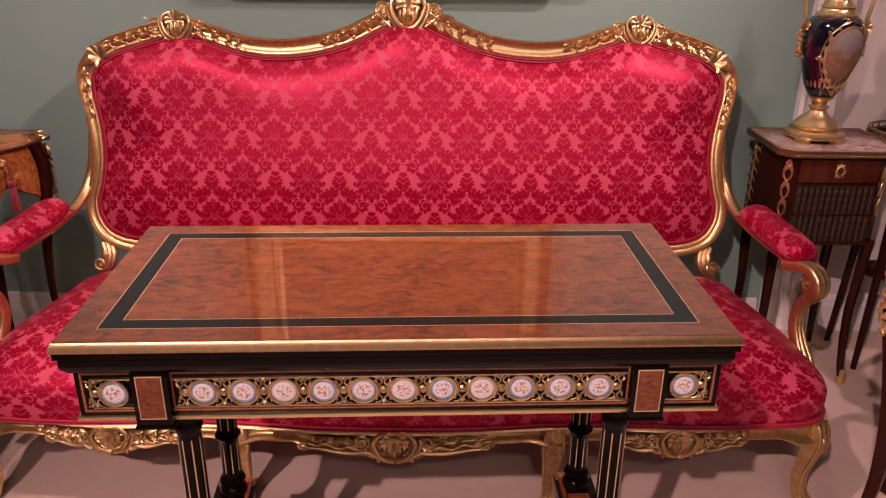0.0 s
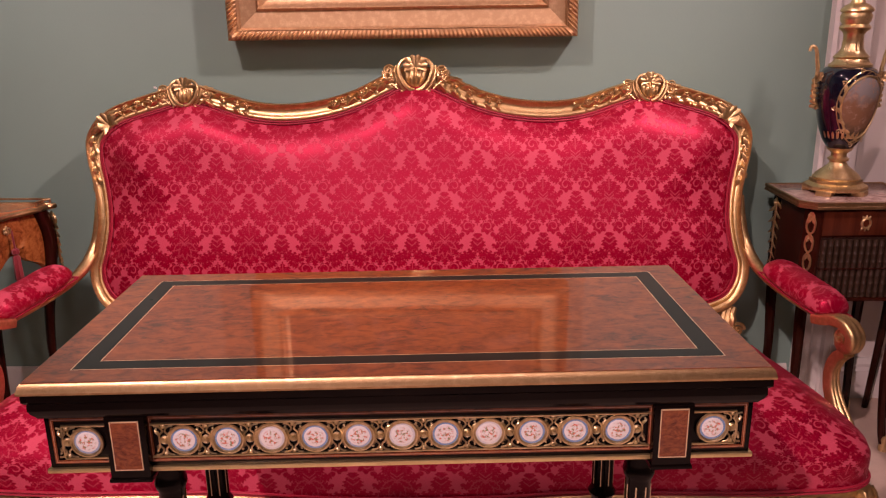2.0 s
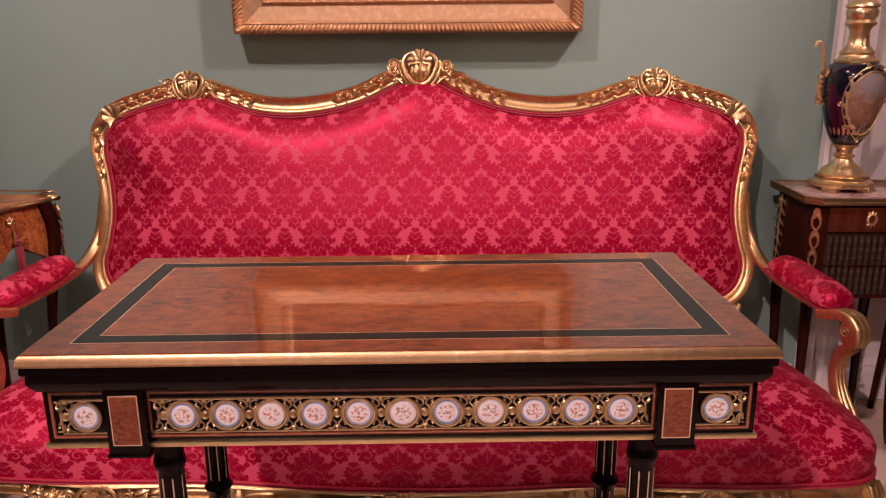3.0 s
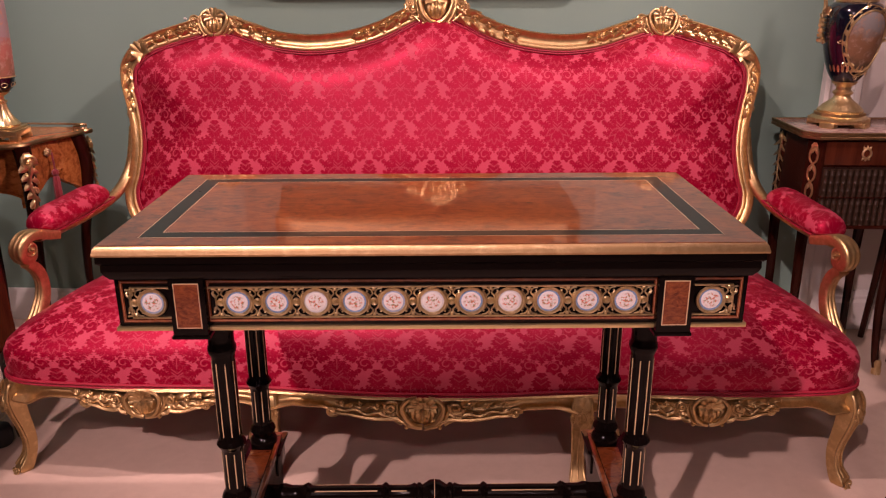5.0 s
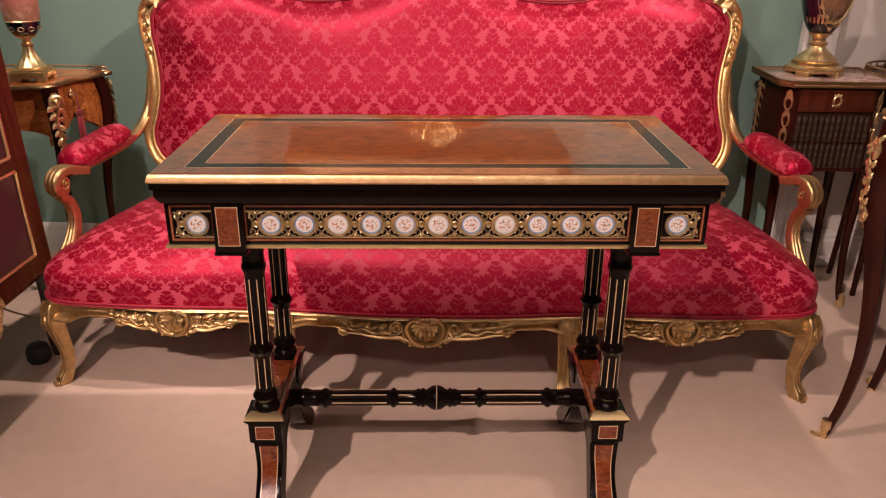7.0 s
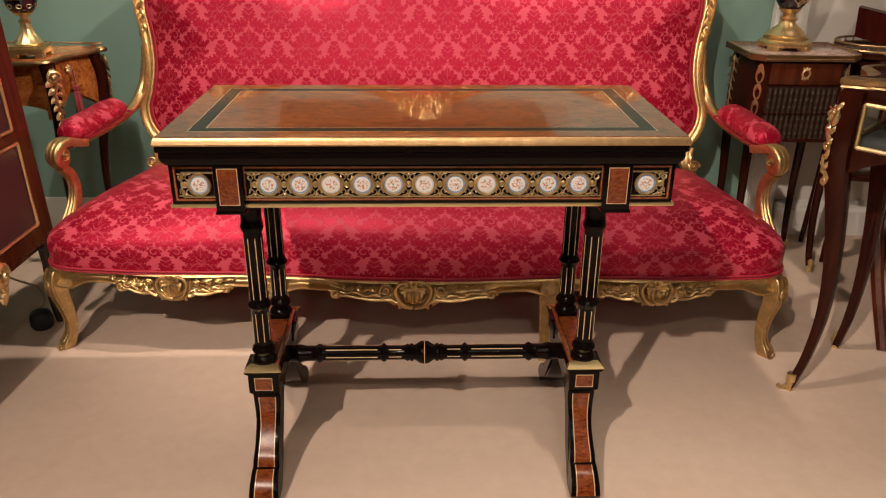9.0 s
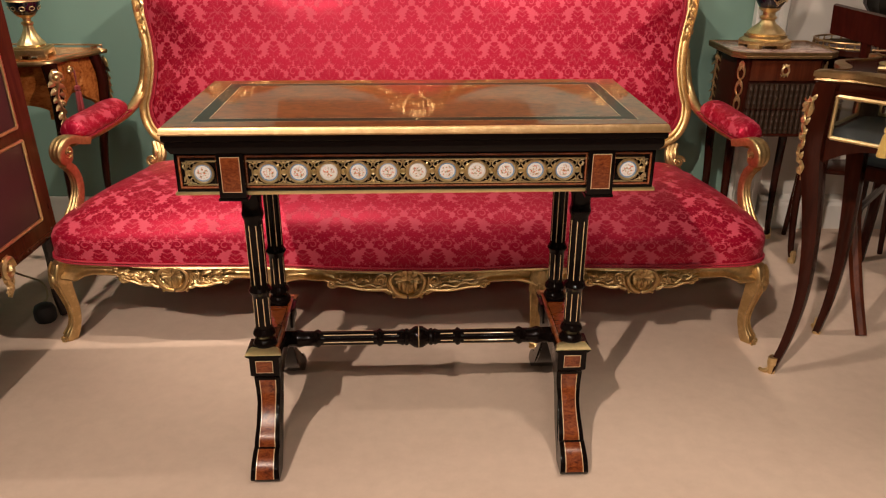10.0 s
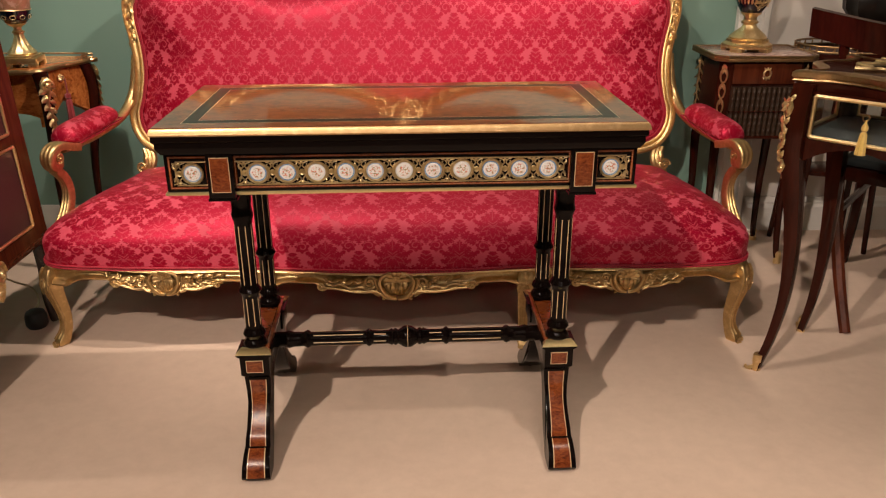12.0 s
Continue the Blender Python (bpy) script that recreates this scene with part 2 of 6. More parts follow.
def posy(name):
    """White porcelain with a small loose bunch of orange and pink flowers and green sprigs."""
    mat, tree, shader, coord = blank(name)
    sep = tree.nodes.new("ShaderNodeSeparateXYZ")
    tree.links.new(coord.outputs["Object"], sep.inputs[0])
    x, z = Node(tree, sep.outputs[0]), Node(tree, sep.outputs[2])
    info = tree.nodes.new("ShaderNodeObjectInfo")
    seed = Node(tree, info.outputs["Random"])
    shift = tree.nodes.new("ShaderNodeCombineXYZ")
    tree.links.new((seed * 9.0 + x).socket, shift.inputs[0])
    tree.links.new((seed * 5.0 + z).socket, shift.inputs[2])
    n = noise_of(tree, shift.outputs[0], 260, 3, 0.55)
    k = noise_of(tree, shift.outputs[0], 330, 2, 0.5)
    r = (x * x + z * z).sqrt()
    mask = (((n - 0.47) * 9.0) * (0.0102 - r).step(0.0018)).op("ADD", 0.0, clamp=True)
    hue = mixed(tree, ((k - 0.5) * 8.0 + 0.5).op("ADD", 0.0, clamp=True), (0.62, 0.15, 0.09), (0.20, 0.23, 0.12))
    put(tree, shader, Base_Color=mixed(tree, mask, (0.66, 0.65, 0.63), hue), Roughness=0.15, Coat_Weight=0.5)
    return mat


def ring_glaze(name):
    """The glazed border of a plaque: from strong pale blue to nearly white, plaque by plaque."""
    mat, tree, shader, coord = blank(name)
    info = tree.nodes.new("ShaderNodeObjectInfo")
    n = noise_of(tree, coord.outputs["Object"], 260, 2)
    pick = ((Node(tree, info.outputs["Random"]) - 0.42) * 3.0).op("ADD", 0.0, clamp=True)
    fac = (pick * 0.8 + (n - 0.5) * 0.8).op("ADD", 0.0, clamp=True)
    put(tree, shader, Base_Color=mixed(tree, fac, (0.16, 0.27, 0.46), (0.62, 0.60, 0.58)), Roughness=0.2, Coat_Weight=0.4)
    return mat


def carpet(name):
    mat, tree, shader, coord = blank(name)
    a = noise_of(tree, coord.outputs["Object"], 2.2, 4, 0.6)
    b = noise_of(tree, coord.outputs["Object"], 650, 2)
    c = noise_of(tree, coord.outputs["Object"], 24, 4, 0.65)
    fac = (a * 0.7 + b * 0.4 + c * 0.6 - 0.35).op("ADD", 0.0, clamp=True)
    put(tree, shader, Base_Color=mixed(tree, fac, (0.45, 0.34, 0.265), (0.66, 0.515, 0.415)), Roughness=0.75,
        Normal=bump_of(tree, b + c * 0.6, 0.2, 0.002), Specular_IOR_Level=0.25)
    return mat


def wall_paint(name, colour, rough=0.55):
    mat, tree, shader, coord = blank(name)
    a = noise_of(tree, coord.outputs["Object"], 1.6, 4, 0.6)
    b = noise_of(tree, coord.outputs["Object"], 160, 3, 0.6)
    put(tree, shader, Base_Color=mixed(tree, a, tuple(c * 0.90 for c in colour), tuple(min(1, c * 1.08) for c in colour)),
        Roughness=(a - 0.5) * 0.15 + rough, Normal=bump_of(tree, b, 0.12, 0.002))
    return mat


def clear_glass(name):
    mat, tree, shader, coord = blank(name)
    put(tree, shader, Base_Color=(0.95, 0.98, 0.97), Roughness=0.02, Transmission_Weight=1.0, IOR=1.45)
    return mat


GILT = gilt("gilt_wood", (0.76, 0.55, 0.27), (0.54, 0.37, 0.165), 0.38, 0.22, 0.96)
ORMOLU = gilt("gilt_bronze", (0.95, 0.77, 0.45), (0.72, 0.53, 0.26), 0.33, 0.25, 0.97)
BRASS = gilt("brass", (0.56, 0.385, 0.20), (0.41, 0.265, 0.125), 0.36, 0.06)
CAPBRASS = gilt("pale_brass", (0.88, 0.72, 0.40), (0.76, 0.60, 0.30), 0.42, 0.05)
MOUNT = gilt("dull_gilt_mount", (0.80, 0.66, 0.42), (0.52, 0.40, 0.21), 0.34)
INLAY = plain("satinwood_line", (0.36, 0.15, 0.07), 0.3, vary=0.2, scale=80)
OLDGILT = gilt("picture_gilding", (0.70, 0.50, 0.29), (0.54, 0.36, 0.19), 0.52)
DAMASK = damask("crimson_damask")
WELT = plain("crimson_welt", (0.30, 0.004, 0.02), 0.6, vary=0.25, scale=200, bump=0.3, Sheen_Weight=0.3, Sheen_Tint=(1.0, 0.2, 0.25))
EBONY = plain("ebonised_wood", (0.0042, 0.0024, 0.0020), 0.12, vary=0.3, scale=40, rough_vary=0.05, Specular_IOR_Level=0.12)
SLATE = plain("black_stained_veneer", (0.012, 0.012, 0.010), 0.3, vary=0.3, scale=60, coat=0.4, rough_vary=0.05, Specular_IOR_Level=0.08)
STRING = plain("boxwood_stringing", (0.54, 0.37, 0.20), 0.3, vary=0.2, scale=80, coat=0.3)
AMBOYNA = burl("amboyna_burl", (0.052, 0.0105, 0.0025), (0.150, 0.031, 0.006), (0.260, 0.064, 0.011), 0.34, 1.0, 36.0)
THUYA = burl("thuya_burl", (0.046, 0.008, 0.0025), (0.120, 0.024, 0.0065), (0.21, 0.052, 0.012), 0.26, 0.55, 60.0)
WALNUT = burl("burr_walnut", (0.10, 0.026, 0.007), (0.30, 0.090, 0.020), (0.47, 0.165, 0.040), 0.22, 0.4, 30.0)
MAHOGANY = mahogany("mahogany", (0.011, 0.0022, 0.0012), (0.044, 0.0080, 0.0034), 0.20)
REDWOOD = mahogany("red_mahogany", (0.036, 0.0075, 0.0036), (0.115, 0.027, 0.010), 0.20)
DARKWOOD = plain("dark_stained_wood", (0.020, 0.008, 0.005), 0.3, vary=0.4, scale=30, coat=0.3)
PLUM = plain("plum_leather_panel", (0.055, 0.018, 0.020), 0.4, vary=0.2, scale=20, bump=0.1)
MARBLE = marble("rouge_marble")
PORCELAIN = posy("painted_porcelain")
PALEBLUE = ring_glaze("pale_blue_glaze")
COBALT = plain("cobalt_glaze", (0.004, 0.004, 0.013), 0.1, vary=0.3, scale=40, coat=0.8, rough_vary=0.04)
LEATHER = plain("book_leather", (0.030, 0.0155, 0.008), 0.4, vary=0.5, scale=60, bump=0.2)
TEAL = plain("teal_velvet", (0.004, 0.012, 0.014), 0.8, vary=0.2, scale=50, Sheen_Weight=0.1)
GLASS = clear_glass("glass")
CARPET = carpet("beige_carpet")
GREEN = wall_paint("green_wall_paint", (0.195, 0.325, 0.275))
WHITE = wall_paint("white_wall_paint", (0.66, 0.62, 0.57))
TRIMWHITE = wall_paint("white_gloss_trim", (0.70, 0.68, 0.64), 0.35)
CEILING = wall_paint("ceiling_paint", (0.55, 0.53, 0.50), 0.8)
BLACK = plain("black_rubber", (0.012, 0.012, 0.013), 0.5, vary=0.3)
CORD = plain("cream_cord", (0.40, 0.33, 0.20), 0.5)
SILK = plain("yellow_silk", (0.62, 0.42, 0.10), 0.55, vary=0.35, scale=300, Sheen_Weight=0.4)
REDSILK = plain("red_silk", (0.22, 0.015, 0.02), 0.55, vary=0.35, scale=300, Sheen_Weight=0.3)
CANVAS = painted_scene("landscape_painting", (0.30, 0.25, 0.18), (0.19, 0.13, 0.075), (0.15, 0.10, 0.05), 0.1, 0.6)
STEEL = plain("lamp_steel", (0.6, 0.6, 0.6), 0.3, 1.0)


def glow(name, colour, power):
    mat, tree, shader, coord = blank(name)
    put(tree, shader, Base_Color=(0.8, 0.8, 0.8), Emission_Color=colour, Emission_Strength=power)
    return mat


BULB = glow("lit_bulb", (1.0, 0.84, 0.64), 8.0)


# ---- mesh tools ----
def thing(name, m, label, category, group="", kind=""):
    ob = new(name)
    ob.empty_display_size = 0.1
    ob.matrix_world = m if isinstance(m, Matrix) else Matrix.Translation(m)
    return tagged(ob, label, category, group, kind)


def finish(bm, smooth=40.0):
    bmesh.ops.recalc_face_normals(bm, faces=bm.faces[:])
    for f in bm.faces:
        f.smooth = True
    limit = radians(smooth)
    for e in bm.edges:
        if len(e.link_faces) == 2 and e.calc_face_angle(0.0) > limit:
            e.smooth = False


def part(name, bm, material, parent, label="", smooth=40.0, place=None):
    """Links a bmesh (or a finished mesh) as ONE mesh object under a thing or a part."""
    if isinstance(bm, bmesh.types.BMesh):
        finish(bm, smooth)
        mesh = bpy.data.meshes.new(name)
        bm.to_mesh(mesh)
        bm.free()
        mesh.materials.append(material)
    else:
        mesh = bm
    ob = new(name, mesh)
    if parent is not None:
        ob.parent = parent
    if place is not None:
        ob.matrix_local = place
    if label:
        ob["label"] = label
    return ob


def solid(name, bm, material, label, category, kind="", group="", smooth=40.0):
    return tagged(part(name, bm, material, None, "", smooth), label, category, group, kind)


def box(bm, lo, hi, bevel=0.0, m=None, segments=2):
    made = bmesh.ops.create_cube(bm, size=1.0)["verts"]
    lo, hi = Vector(lo), Vector(hi)
    for v in made:
        v.co = Vector([lo[i] + (v.co[i] + 0.5) * (hi[i] - lo[i]) for i in range(3)])
    if bevel:
        edges = list({e for v in made for e in v.link_edges})
        res = bmesh.ops.bevel(bm, geom=edges, offset=bevel, segments=segments, affect="EDGES", profile=0.6)
        made = list({v for f in res["faces"] for v in f.verts} | {v for v in made if v.is_valid})
        seen, stack = set(made), list(made)
        while stack:
            for e in stack.pop().link_edges:
                for w in e.verts:
                    if w not in seen:
                        seen.add(w)
                        stack.append(w)
        made = list(seen)
    if m is not None:
        bmesh.ops.transform(bm, matrix=m, verts=made)
    return made


def lathe(bm, profile, seg=24, m=None, ripple=None):
    """Turns (radius, height) pairs round z. ripple(angle, i) scales a radius."""
    rings = []
    for i, (r, z) in enumerate(profile):
        ring = []
        for k in range(seg):
            a = 2 * math.pi * k / seg
            s = r * (ripple(a, i) if ripple else 1.0)
            co = Vector((s * math.cos(a), s * math.sin(a), z))
            ring.append(bm.verts.new(m @ co if m is not None else co))
        rings.append(ring)
    for a, b in zip(rings, rings[1:]):
        for k in range(seg):
            bm.faces.new((a[k], a[(k + 1) % seg], b[(k + 1) % seg], b[k]))
    if profile[0][0] > 1e-4:
        bm.faces.new(rings[0][::-1])
    if profile[-1][0] > 1e-4:
        bm.faces.new(rings[-1])
    return rings


def loft(bm, rings, closed_ring=True, closed_path=False, caps=True):
    """Skins lists of points."""
    rows = [[bm.verts.new(p) for p in ring] for ring in rings]
    n = len(rows[0])
    pairs = list(zip(rows, rows[1:])) + ([(rows[-1], rows[0])] if closed_path else [])
    for a, b in pairs:
        for k in range(n if closed_ring else n - 1):
            bm.faces.new((a[k], a[(k + 1) % n], b[(k + 1) % n], b[k]))
    if caps and closed_ring and not closed_path:
        bm.faces.new(rows[0][::-1])
        bm.faces.new(rows[-1])
    return rows


def smooth_path(points, steps=8, closed=False):
    """Catmull-Rom through points."""
    pts = [Vector(p) for p in points]
    n, out = len(pts), []
    for i in range(n if closed else n - 1):
        if closed:
            a, b, c, d = pts[i - 1], pts[i], pts[(i + 1) % n], pts[(i + 2) % n]
        else:
            a, b, c, d = pts[max(i - 1, 0)], pts[i], pts[i + 1], pts[min(i + 2, n - 1)]
        for k in range(steps):
            t = k / steps
            out.append(0.5 * ((2 * b) + (c - a) * t + (2 * a - 5 * b + 4 * c - d) * t * t + (3 * b - a - 3 * c + d) * t ** 3))
    if not closed:
        out.append(pts[-1])
    return out


def tube(bm, points, radius, sides=8, closed=False, flat=1.0, up=(0, 0, 1)):
    """A round or oval rod along points; radius may be a number or a function of 0..1."""
    pts = [Vector(p) for p in points]
    n, rings = len(pts), []
    last = None
    for i, p in enumerate(pts):
        a = pts[i - 1] if (i or closed) else p
        b = pts[(i + 1) % n] if (i < n - 1 or closed) else p
        d = (b - a).normalized()
        if last is None:
            last = Vector(up) - d * d.dot(Vector(up))
            if last.length < 1e-3:
                last = d.orthogonal()
        last = (last - d * d.dot(last)).normalized()
        side = d.cross(last)
        r = radius(i / max(n - 1, 1)) if callable(radius) else radius
        rings.append([p + (math.cos(2 * math.pi * k / sides) * side + math.sin(2 * math.pi * k / sides) * last * flat) * r for k in range(sides)])
    loft(bm, rings, True, closed)


def slab(bm, outline, low, high, bevel=0.0, m=None):
    """An upright prism over a flat outline of (x, y), with an eased top and bottom edge."""
    c = Vector((sum(p[0] for p in outline), sum(p[1] for p in outline))) / len(outline)
    def ring(z, inset):
        out = []
        for p in outline:
            q = Vector(p)
            d = (q - c)
            q = q - d.normalized() * inset if d.length else q
            out.append((m or Matrix()) @ Vector((q.x, q.y, z)))
        return out
    if bevel:
        rows = [ring(low, bevel), ring(low + bevel * 0.4, bevel * 0.2), ring(low + bevel, 0), ring(high - bevel, 0), ring(high - bevel * 0.4, bevel * 0.2), ring(high, bevel)]
    else:
        rows = [ring(low, 0), ring(high, 0)]
    loft(bm, rows)


# carved ornament, each laid on a plane: matrix m, x across, y along, z out of the plane
def leaf(bm, m, length, width, curl=0.25, lobes=4, thick=0.35):
    rows, cols = 9, 5
    grid = []
    for i in range(rows + 1):
        t = i / rows
        w = width * 0.5 * (math.sin(math.pi * min(1, t * 0.92 + 0.1)) ** 0.7) * (0.78 + 0.22 * abs(math.cos(lobes * math.pi * t)))
        row = []
        for j in range(cols):
            s = (j / (cols - 1)) * 2 - 1
            z = width * thick * ((1 - s * s) * 0.6 + 0.5 * (1 - abs(s)) * 0.5 + 0.15 * math.sin(lobes * 2 * math.pi * t) * abs(s)) * math.sin(math.pi * min(1, t + 0.06)) + curl * length * t * t * 0.4
            row.append(m @ Vector((s * w + curl * length * 0.5 * t * t, t * length, z)))
        grid.append([bm.verts.new(p) for p in row])
    for a, b in zip(grid, grid[1:]):
        for j in range(cols - 1):
            bm.faces.new((a[j], a[j + 1], b[j + 1], b[j]))


def scroll(bm, m, radius, turns=1.5, thick=0.22, hand=1, sides=6):
    pts = []
    n = int(16 * turns)
    for i in range(n + 1):
        t = i / n
        a = hand * 2 * math.pi * turns * t
        r = radius * (1 - 0.85 * t)
        pts.append(m @ Vector((math.cos(a) * r, math.sin(a) * r, radius * 0.35 * t)))
    tube(bm, pts, lambda t: radius * thick * (1.1 - 0.4 * t), sides)
    lathe(bm, [(radius * 0.2, -0.1 * radius), (radius * 0.22, radius * 0.4), (radius * 0.12, radius * 0.6), (0.0, radius * 0.65)], 8, m)


def bloom(bm, m, radius, petals=5):
    for k in range(petals):
        a = 2 * math.pi * k / petals
        mm = m @ Matrix.Rotation(a, 4, "Z")
        leaf(bm, mm @ Matrix.Translation((0, radius * 0.15, 0)), radius * 0.9, radius * 0.85, 0.0, 1, 0.5)
    lathe(bm, [(radius * 0.3, 0), (radius * 0.3, radius * 0.35), (radius * 0.15, radius * 0.5), (0, radius * 0.52)], 8, m)


def shell(bm, m, w, h, ribs=7, depth=0.3):
    """A fan of ribs that opens upwards from the origin."""
    rows, cols = 7, ribs * 4
    grid = []
    for i in range(rows + 1):
        t = i / rows
        row = []
        for j in range(cols + 1):
            a = (j / cols - 0.5) * math.pi * 1.25
            rib = abs(math.cos(ribs * math.pi * (j / cols)))
            rad = t * (0.86 + 0.14 * rib)
            x = math.sin(a) * rad * w * 0.5
            y = math.cos(a) * rad * h
            z = w * depth * (math.sin(math.pi * 0.55 * t) * 0.6 + 0.35 * rib * t)
            row.append(bm.verts.new(m @ Vector((x, y, z))))
        grid.append(row)
    for a, b in zip(grid, grid[1:]):
        for j in range(cols):
            bm.faces.new((a[j], a[j + 1], b[j + 1], b[j]))


def cartouche(bm, m, w, h):
    """A carved shield: a domed heart between two C-scrolls, a small shell on top, volutes and leaves at the sides."""
    def heart(a, f):
        return (w * 0.30 * math.sin(a) * (1 + 0.26 * math.cos(a)) * f, h * ((0.34 * math.cos(a)) * f - 0.06))
    rings = []
    for f in (1.0, 0.93, 0.86, 0.76, 0.66, 0.56, 0.46, 0.30, 0.14, 0.02):
        ring = []
        for k in range(36):
            x, y = heart(2 * math.pi * k / 36, f)
            crease = 0.028 * (1 - math.cos(2 * math.pi * 5 * x / (w * 0.60)))
            ring.append(m @ Vector((x, y, w * (0.03 + 0.17 * (1 - f * f) ** 0.6 - crease * (1 - f ** 4)))))
        rings.append(ring)
    loft(bm, rings)
    for s in (-1, 1):
        def at(a, b, c):
            return m @ Vector((s * w * a, h * b, w * c))
        tube(bm, smooth_path([at(0.03, -0.48, 0.08), at(0.17, -0.42, 0.11), at(0.31, -0.24, 0.13), at(0.39, -0.02, 0.14), at(0.42, 0.20, 0.14), at(0.36, 0.36, 0.13), at(0.26, 0.46, 0.12), at(0.12, 0.50, 0.11)], 4), lambda t: w * (0.062 - 0.020 * t), 7)
        tube(bm, smooth_path([at(0.10, -0.54, 0.04), at(0.30, -0.44, 0.06), at(0.45, -0.18, 0.08), at(0.51, 0.08, 0.08), at(0.50, 0.28, 0.07)], 4), lambda t: w * (0.050 - 0.014 * abs(2 * t - 1)), 6)
        scroll(bm, m @ Matrix.Translation((s * w * 0.67, h * 0.14, w * 0.05)), w * 0.15, 1.7, 0.24, -s)
        tube(bm, smooth_path([at(0.82, 0.12, 0.06), at(0.78, -0.08, 0.06), at(0.60, -0.26, 0.06), at(0.44, -0.42, 0.05)], 4), lambda t: w * (0.040 - 0.012 * t), 6)
        lathe(bm, [(w * 0.05, 0.0), (w * 0.05, w * 0.05), (w * 0.025, w * 0.085), (0, w * 0.09)], 8, m @ Matrix.Translation((s * w * 0.34, h * -0.50, w * 0.02)))
        leaf(bm, m @ Matrix.Translation((s * w * 0.52, h * -0.06, w * 0.04)) @ Matrix.Rotation(s * -1.9, 4, "Z"), h * 0.36, w * 0.18, s * 0.25, 4, 0.5)
    shell(bm, m @ Matrix.Translation((0, h * 0.22, w * 0.10)), w * 0.62, h * 0.38, 7, 0.16)
    shell(bm, m @ Matrix.Translation((0, h * 0.20, w * 0.15)), w * 0.30, h * 0.24, 5, 0.20)


def frame_on(o, across, out):
    """The matrix of a plane for ornament: x across, z out of it."""
    ex, ez = Vector(across).normalized(), Vector(out).normalized()
    ey = ez.cross(ex).normalized()
    ex = ey.cross(ez)
    m = Matrix((ex, ey, ez)).transposed().to_4x4()
    m.translation = Vector(o)
    return m


# ---- the room ----
WALL_Y, LEFT_X, RIGHT_X, BACK_Y, SPLIT = 2.40, -2.30, 2.7, -6.5, 1.177

bm = bmesh.new()
box(bm, (LEFT_X - 0.15, BACK_Y - 0.15, -0.12), (RIGHT_X + 0.15, WALL_Y + 0.15, 0.0))
solid("floor", bm, CARPET, "plain beige carpet over the whole floor", "floor", "structure")
bm = bmesh.new()
box(bm, (LEFT_X - 0.15, BACK_Y - 0.15, CEIL), (RIGHT_X + 0.15, WALL_Y + 0.15, CEIL + 0.12))
solid("ceiling", bm, CEILING, "plain off-white painted ceiling", "ceiling", "structure")
for name, lo, hi, mat, label in (
    ("wall_north", (LEFT_X - 0.15, WALL_Y, 0), (SPLIT, WALL_Y + 0.15, CEIL), GREEN, "matt grey-green painted wall behind the sofa"),
    ("wall_north_white", (SPLIT, WALL_Y, 0), (RIGHT_X + 0.15, WALL_Y + 0.15, CEIL), WHITE, "off-white painted wall beside the green one"),
    ("wall_west", (LEFT_X - 0.15, BACK_Y, 0), (LEFT_X, WALL_Y, CEIL), GREEN, "matt grey-green painted side wall"),
    ("wall_east", (RIGHT_X, BACK_Y, 0), (RIGHT_X + 0.15, WALL_Y, CEIL), WHITE, "off-white painted side wall"),
    ("wall_south", (LEFT_X - 0.15, BACK_Y - 0.15, 0), (RIGHT_X + 0.15, BACK_Y, CEIL), GREEN, "matt grey-green painted wall"),
):
    bm = bmesh.new()
    box(bm, lo, hi)
    solid(name, bm, mat, label, "wall", "structure")


def skirting(name, a, b, y, h=0.11, d=0.018):
    bm = bmesh.new()
    sec = [(0, 0), (d, 0), (d, h * 0.72), (d * 0.7, h * 0.8), (d * 0.75, h * 0.88), (d * 0.35, h), (0, h)]
    loft(bm, [[(x, y - p, z) for p, z in sec] for x in (a, b)])
    return solid(name, bm, TRIMWHITE, "white gloss-painted moulded skirting board", "baseboard", "structure")


skirting("baseboard", LEFT_X, SPLIT - 0.012, WALL_Y)
skirting("baseboard_white", SPLIT + 0.125, RIGHT_X, WALL_Y, 0.13, 0.03)
bm = bmesh.new()
sec = [(0, 0), (0, 0.030), (0.012, 0.034), (0.020, 0.026), (0.045, 0.024), (0.055, 0.014), (0.085, 0.014), (0.092, 0.024), (0.112, 0.024), (0.120, 0.012), (0.120, 0)]
loft(bm, [[(SPLIT + x, WALL_Y - d, z) for x, d in sec] for z in (0.0, CEIL)])
solid("trim", bm, TRIMWHITE, "white painted moulded upright trim at the edge of the green wall", "trim", "structure")
# unseen lamp fittings, added at each spot and each fill
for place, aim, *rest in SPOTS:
    lamp = thing("added_downlight", (place[0], place[1], CEIL), "small round steel lamp set in the ceiling, lit, added out of view", "ceiling light", "ceiling downlights")
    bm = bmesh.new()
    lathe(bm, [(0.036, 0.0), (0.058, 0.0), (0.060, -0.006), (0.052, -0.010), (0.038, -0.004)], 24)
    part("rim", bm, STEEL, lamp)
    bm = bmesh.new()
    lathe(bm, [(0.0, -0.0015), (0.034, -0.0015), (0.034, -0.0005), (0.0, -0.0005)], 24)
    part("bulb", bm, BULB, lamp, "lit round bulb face")


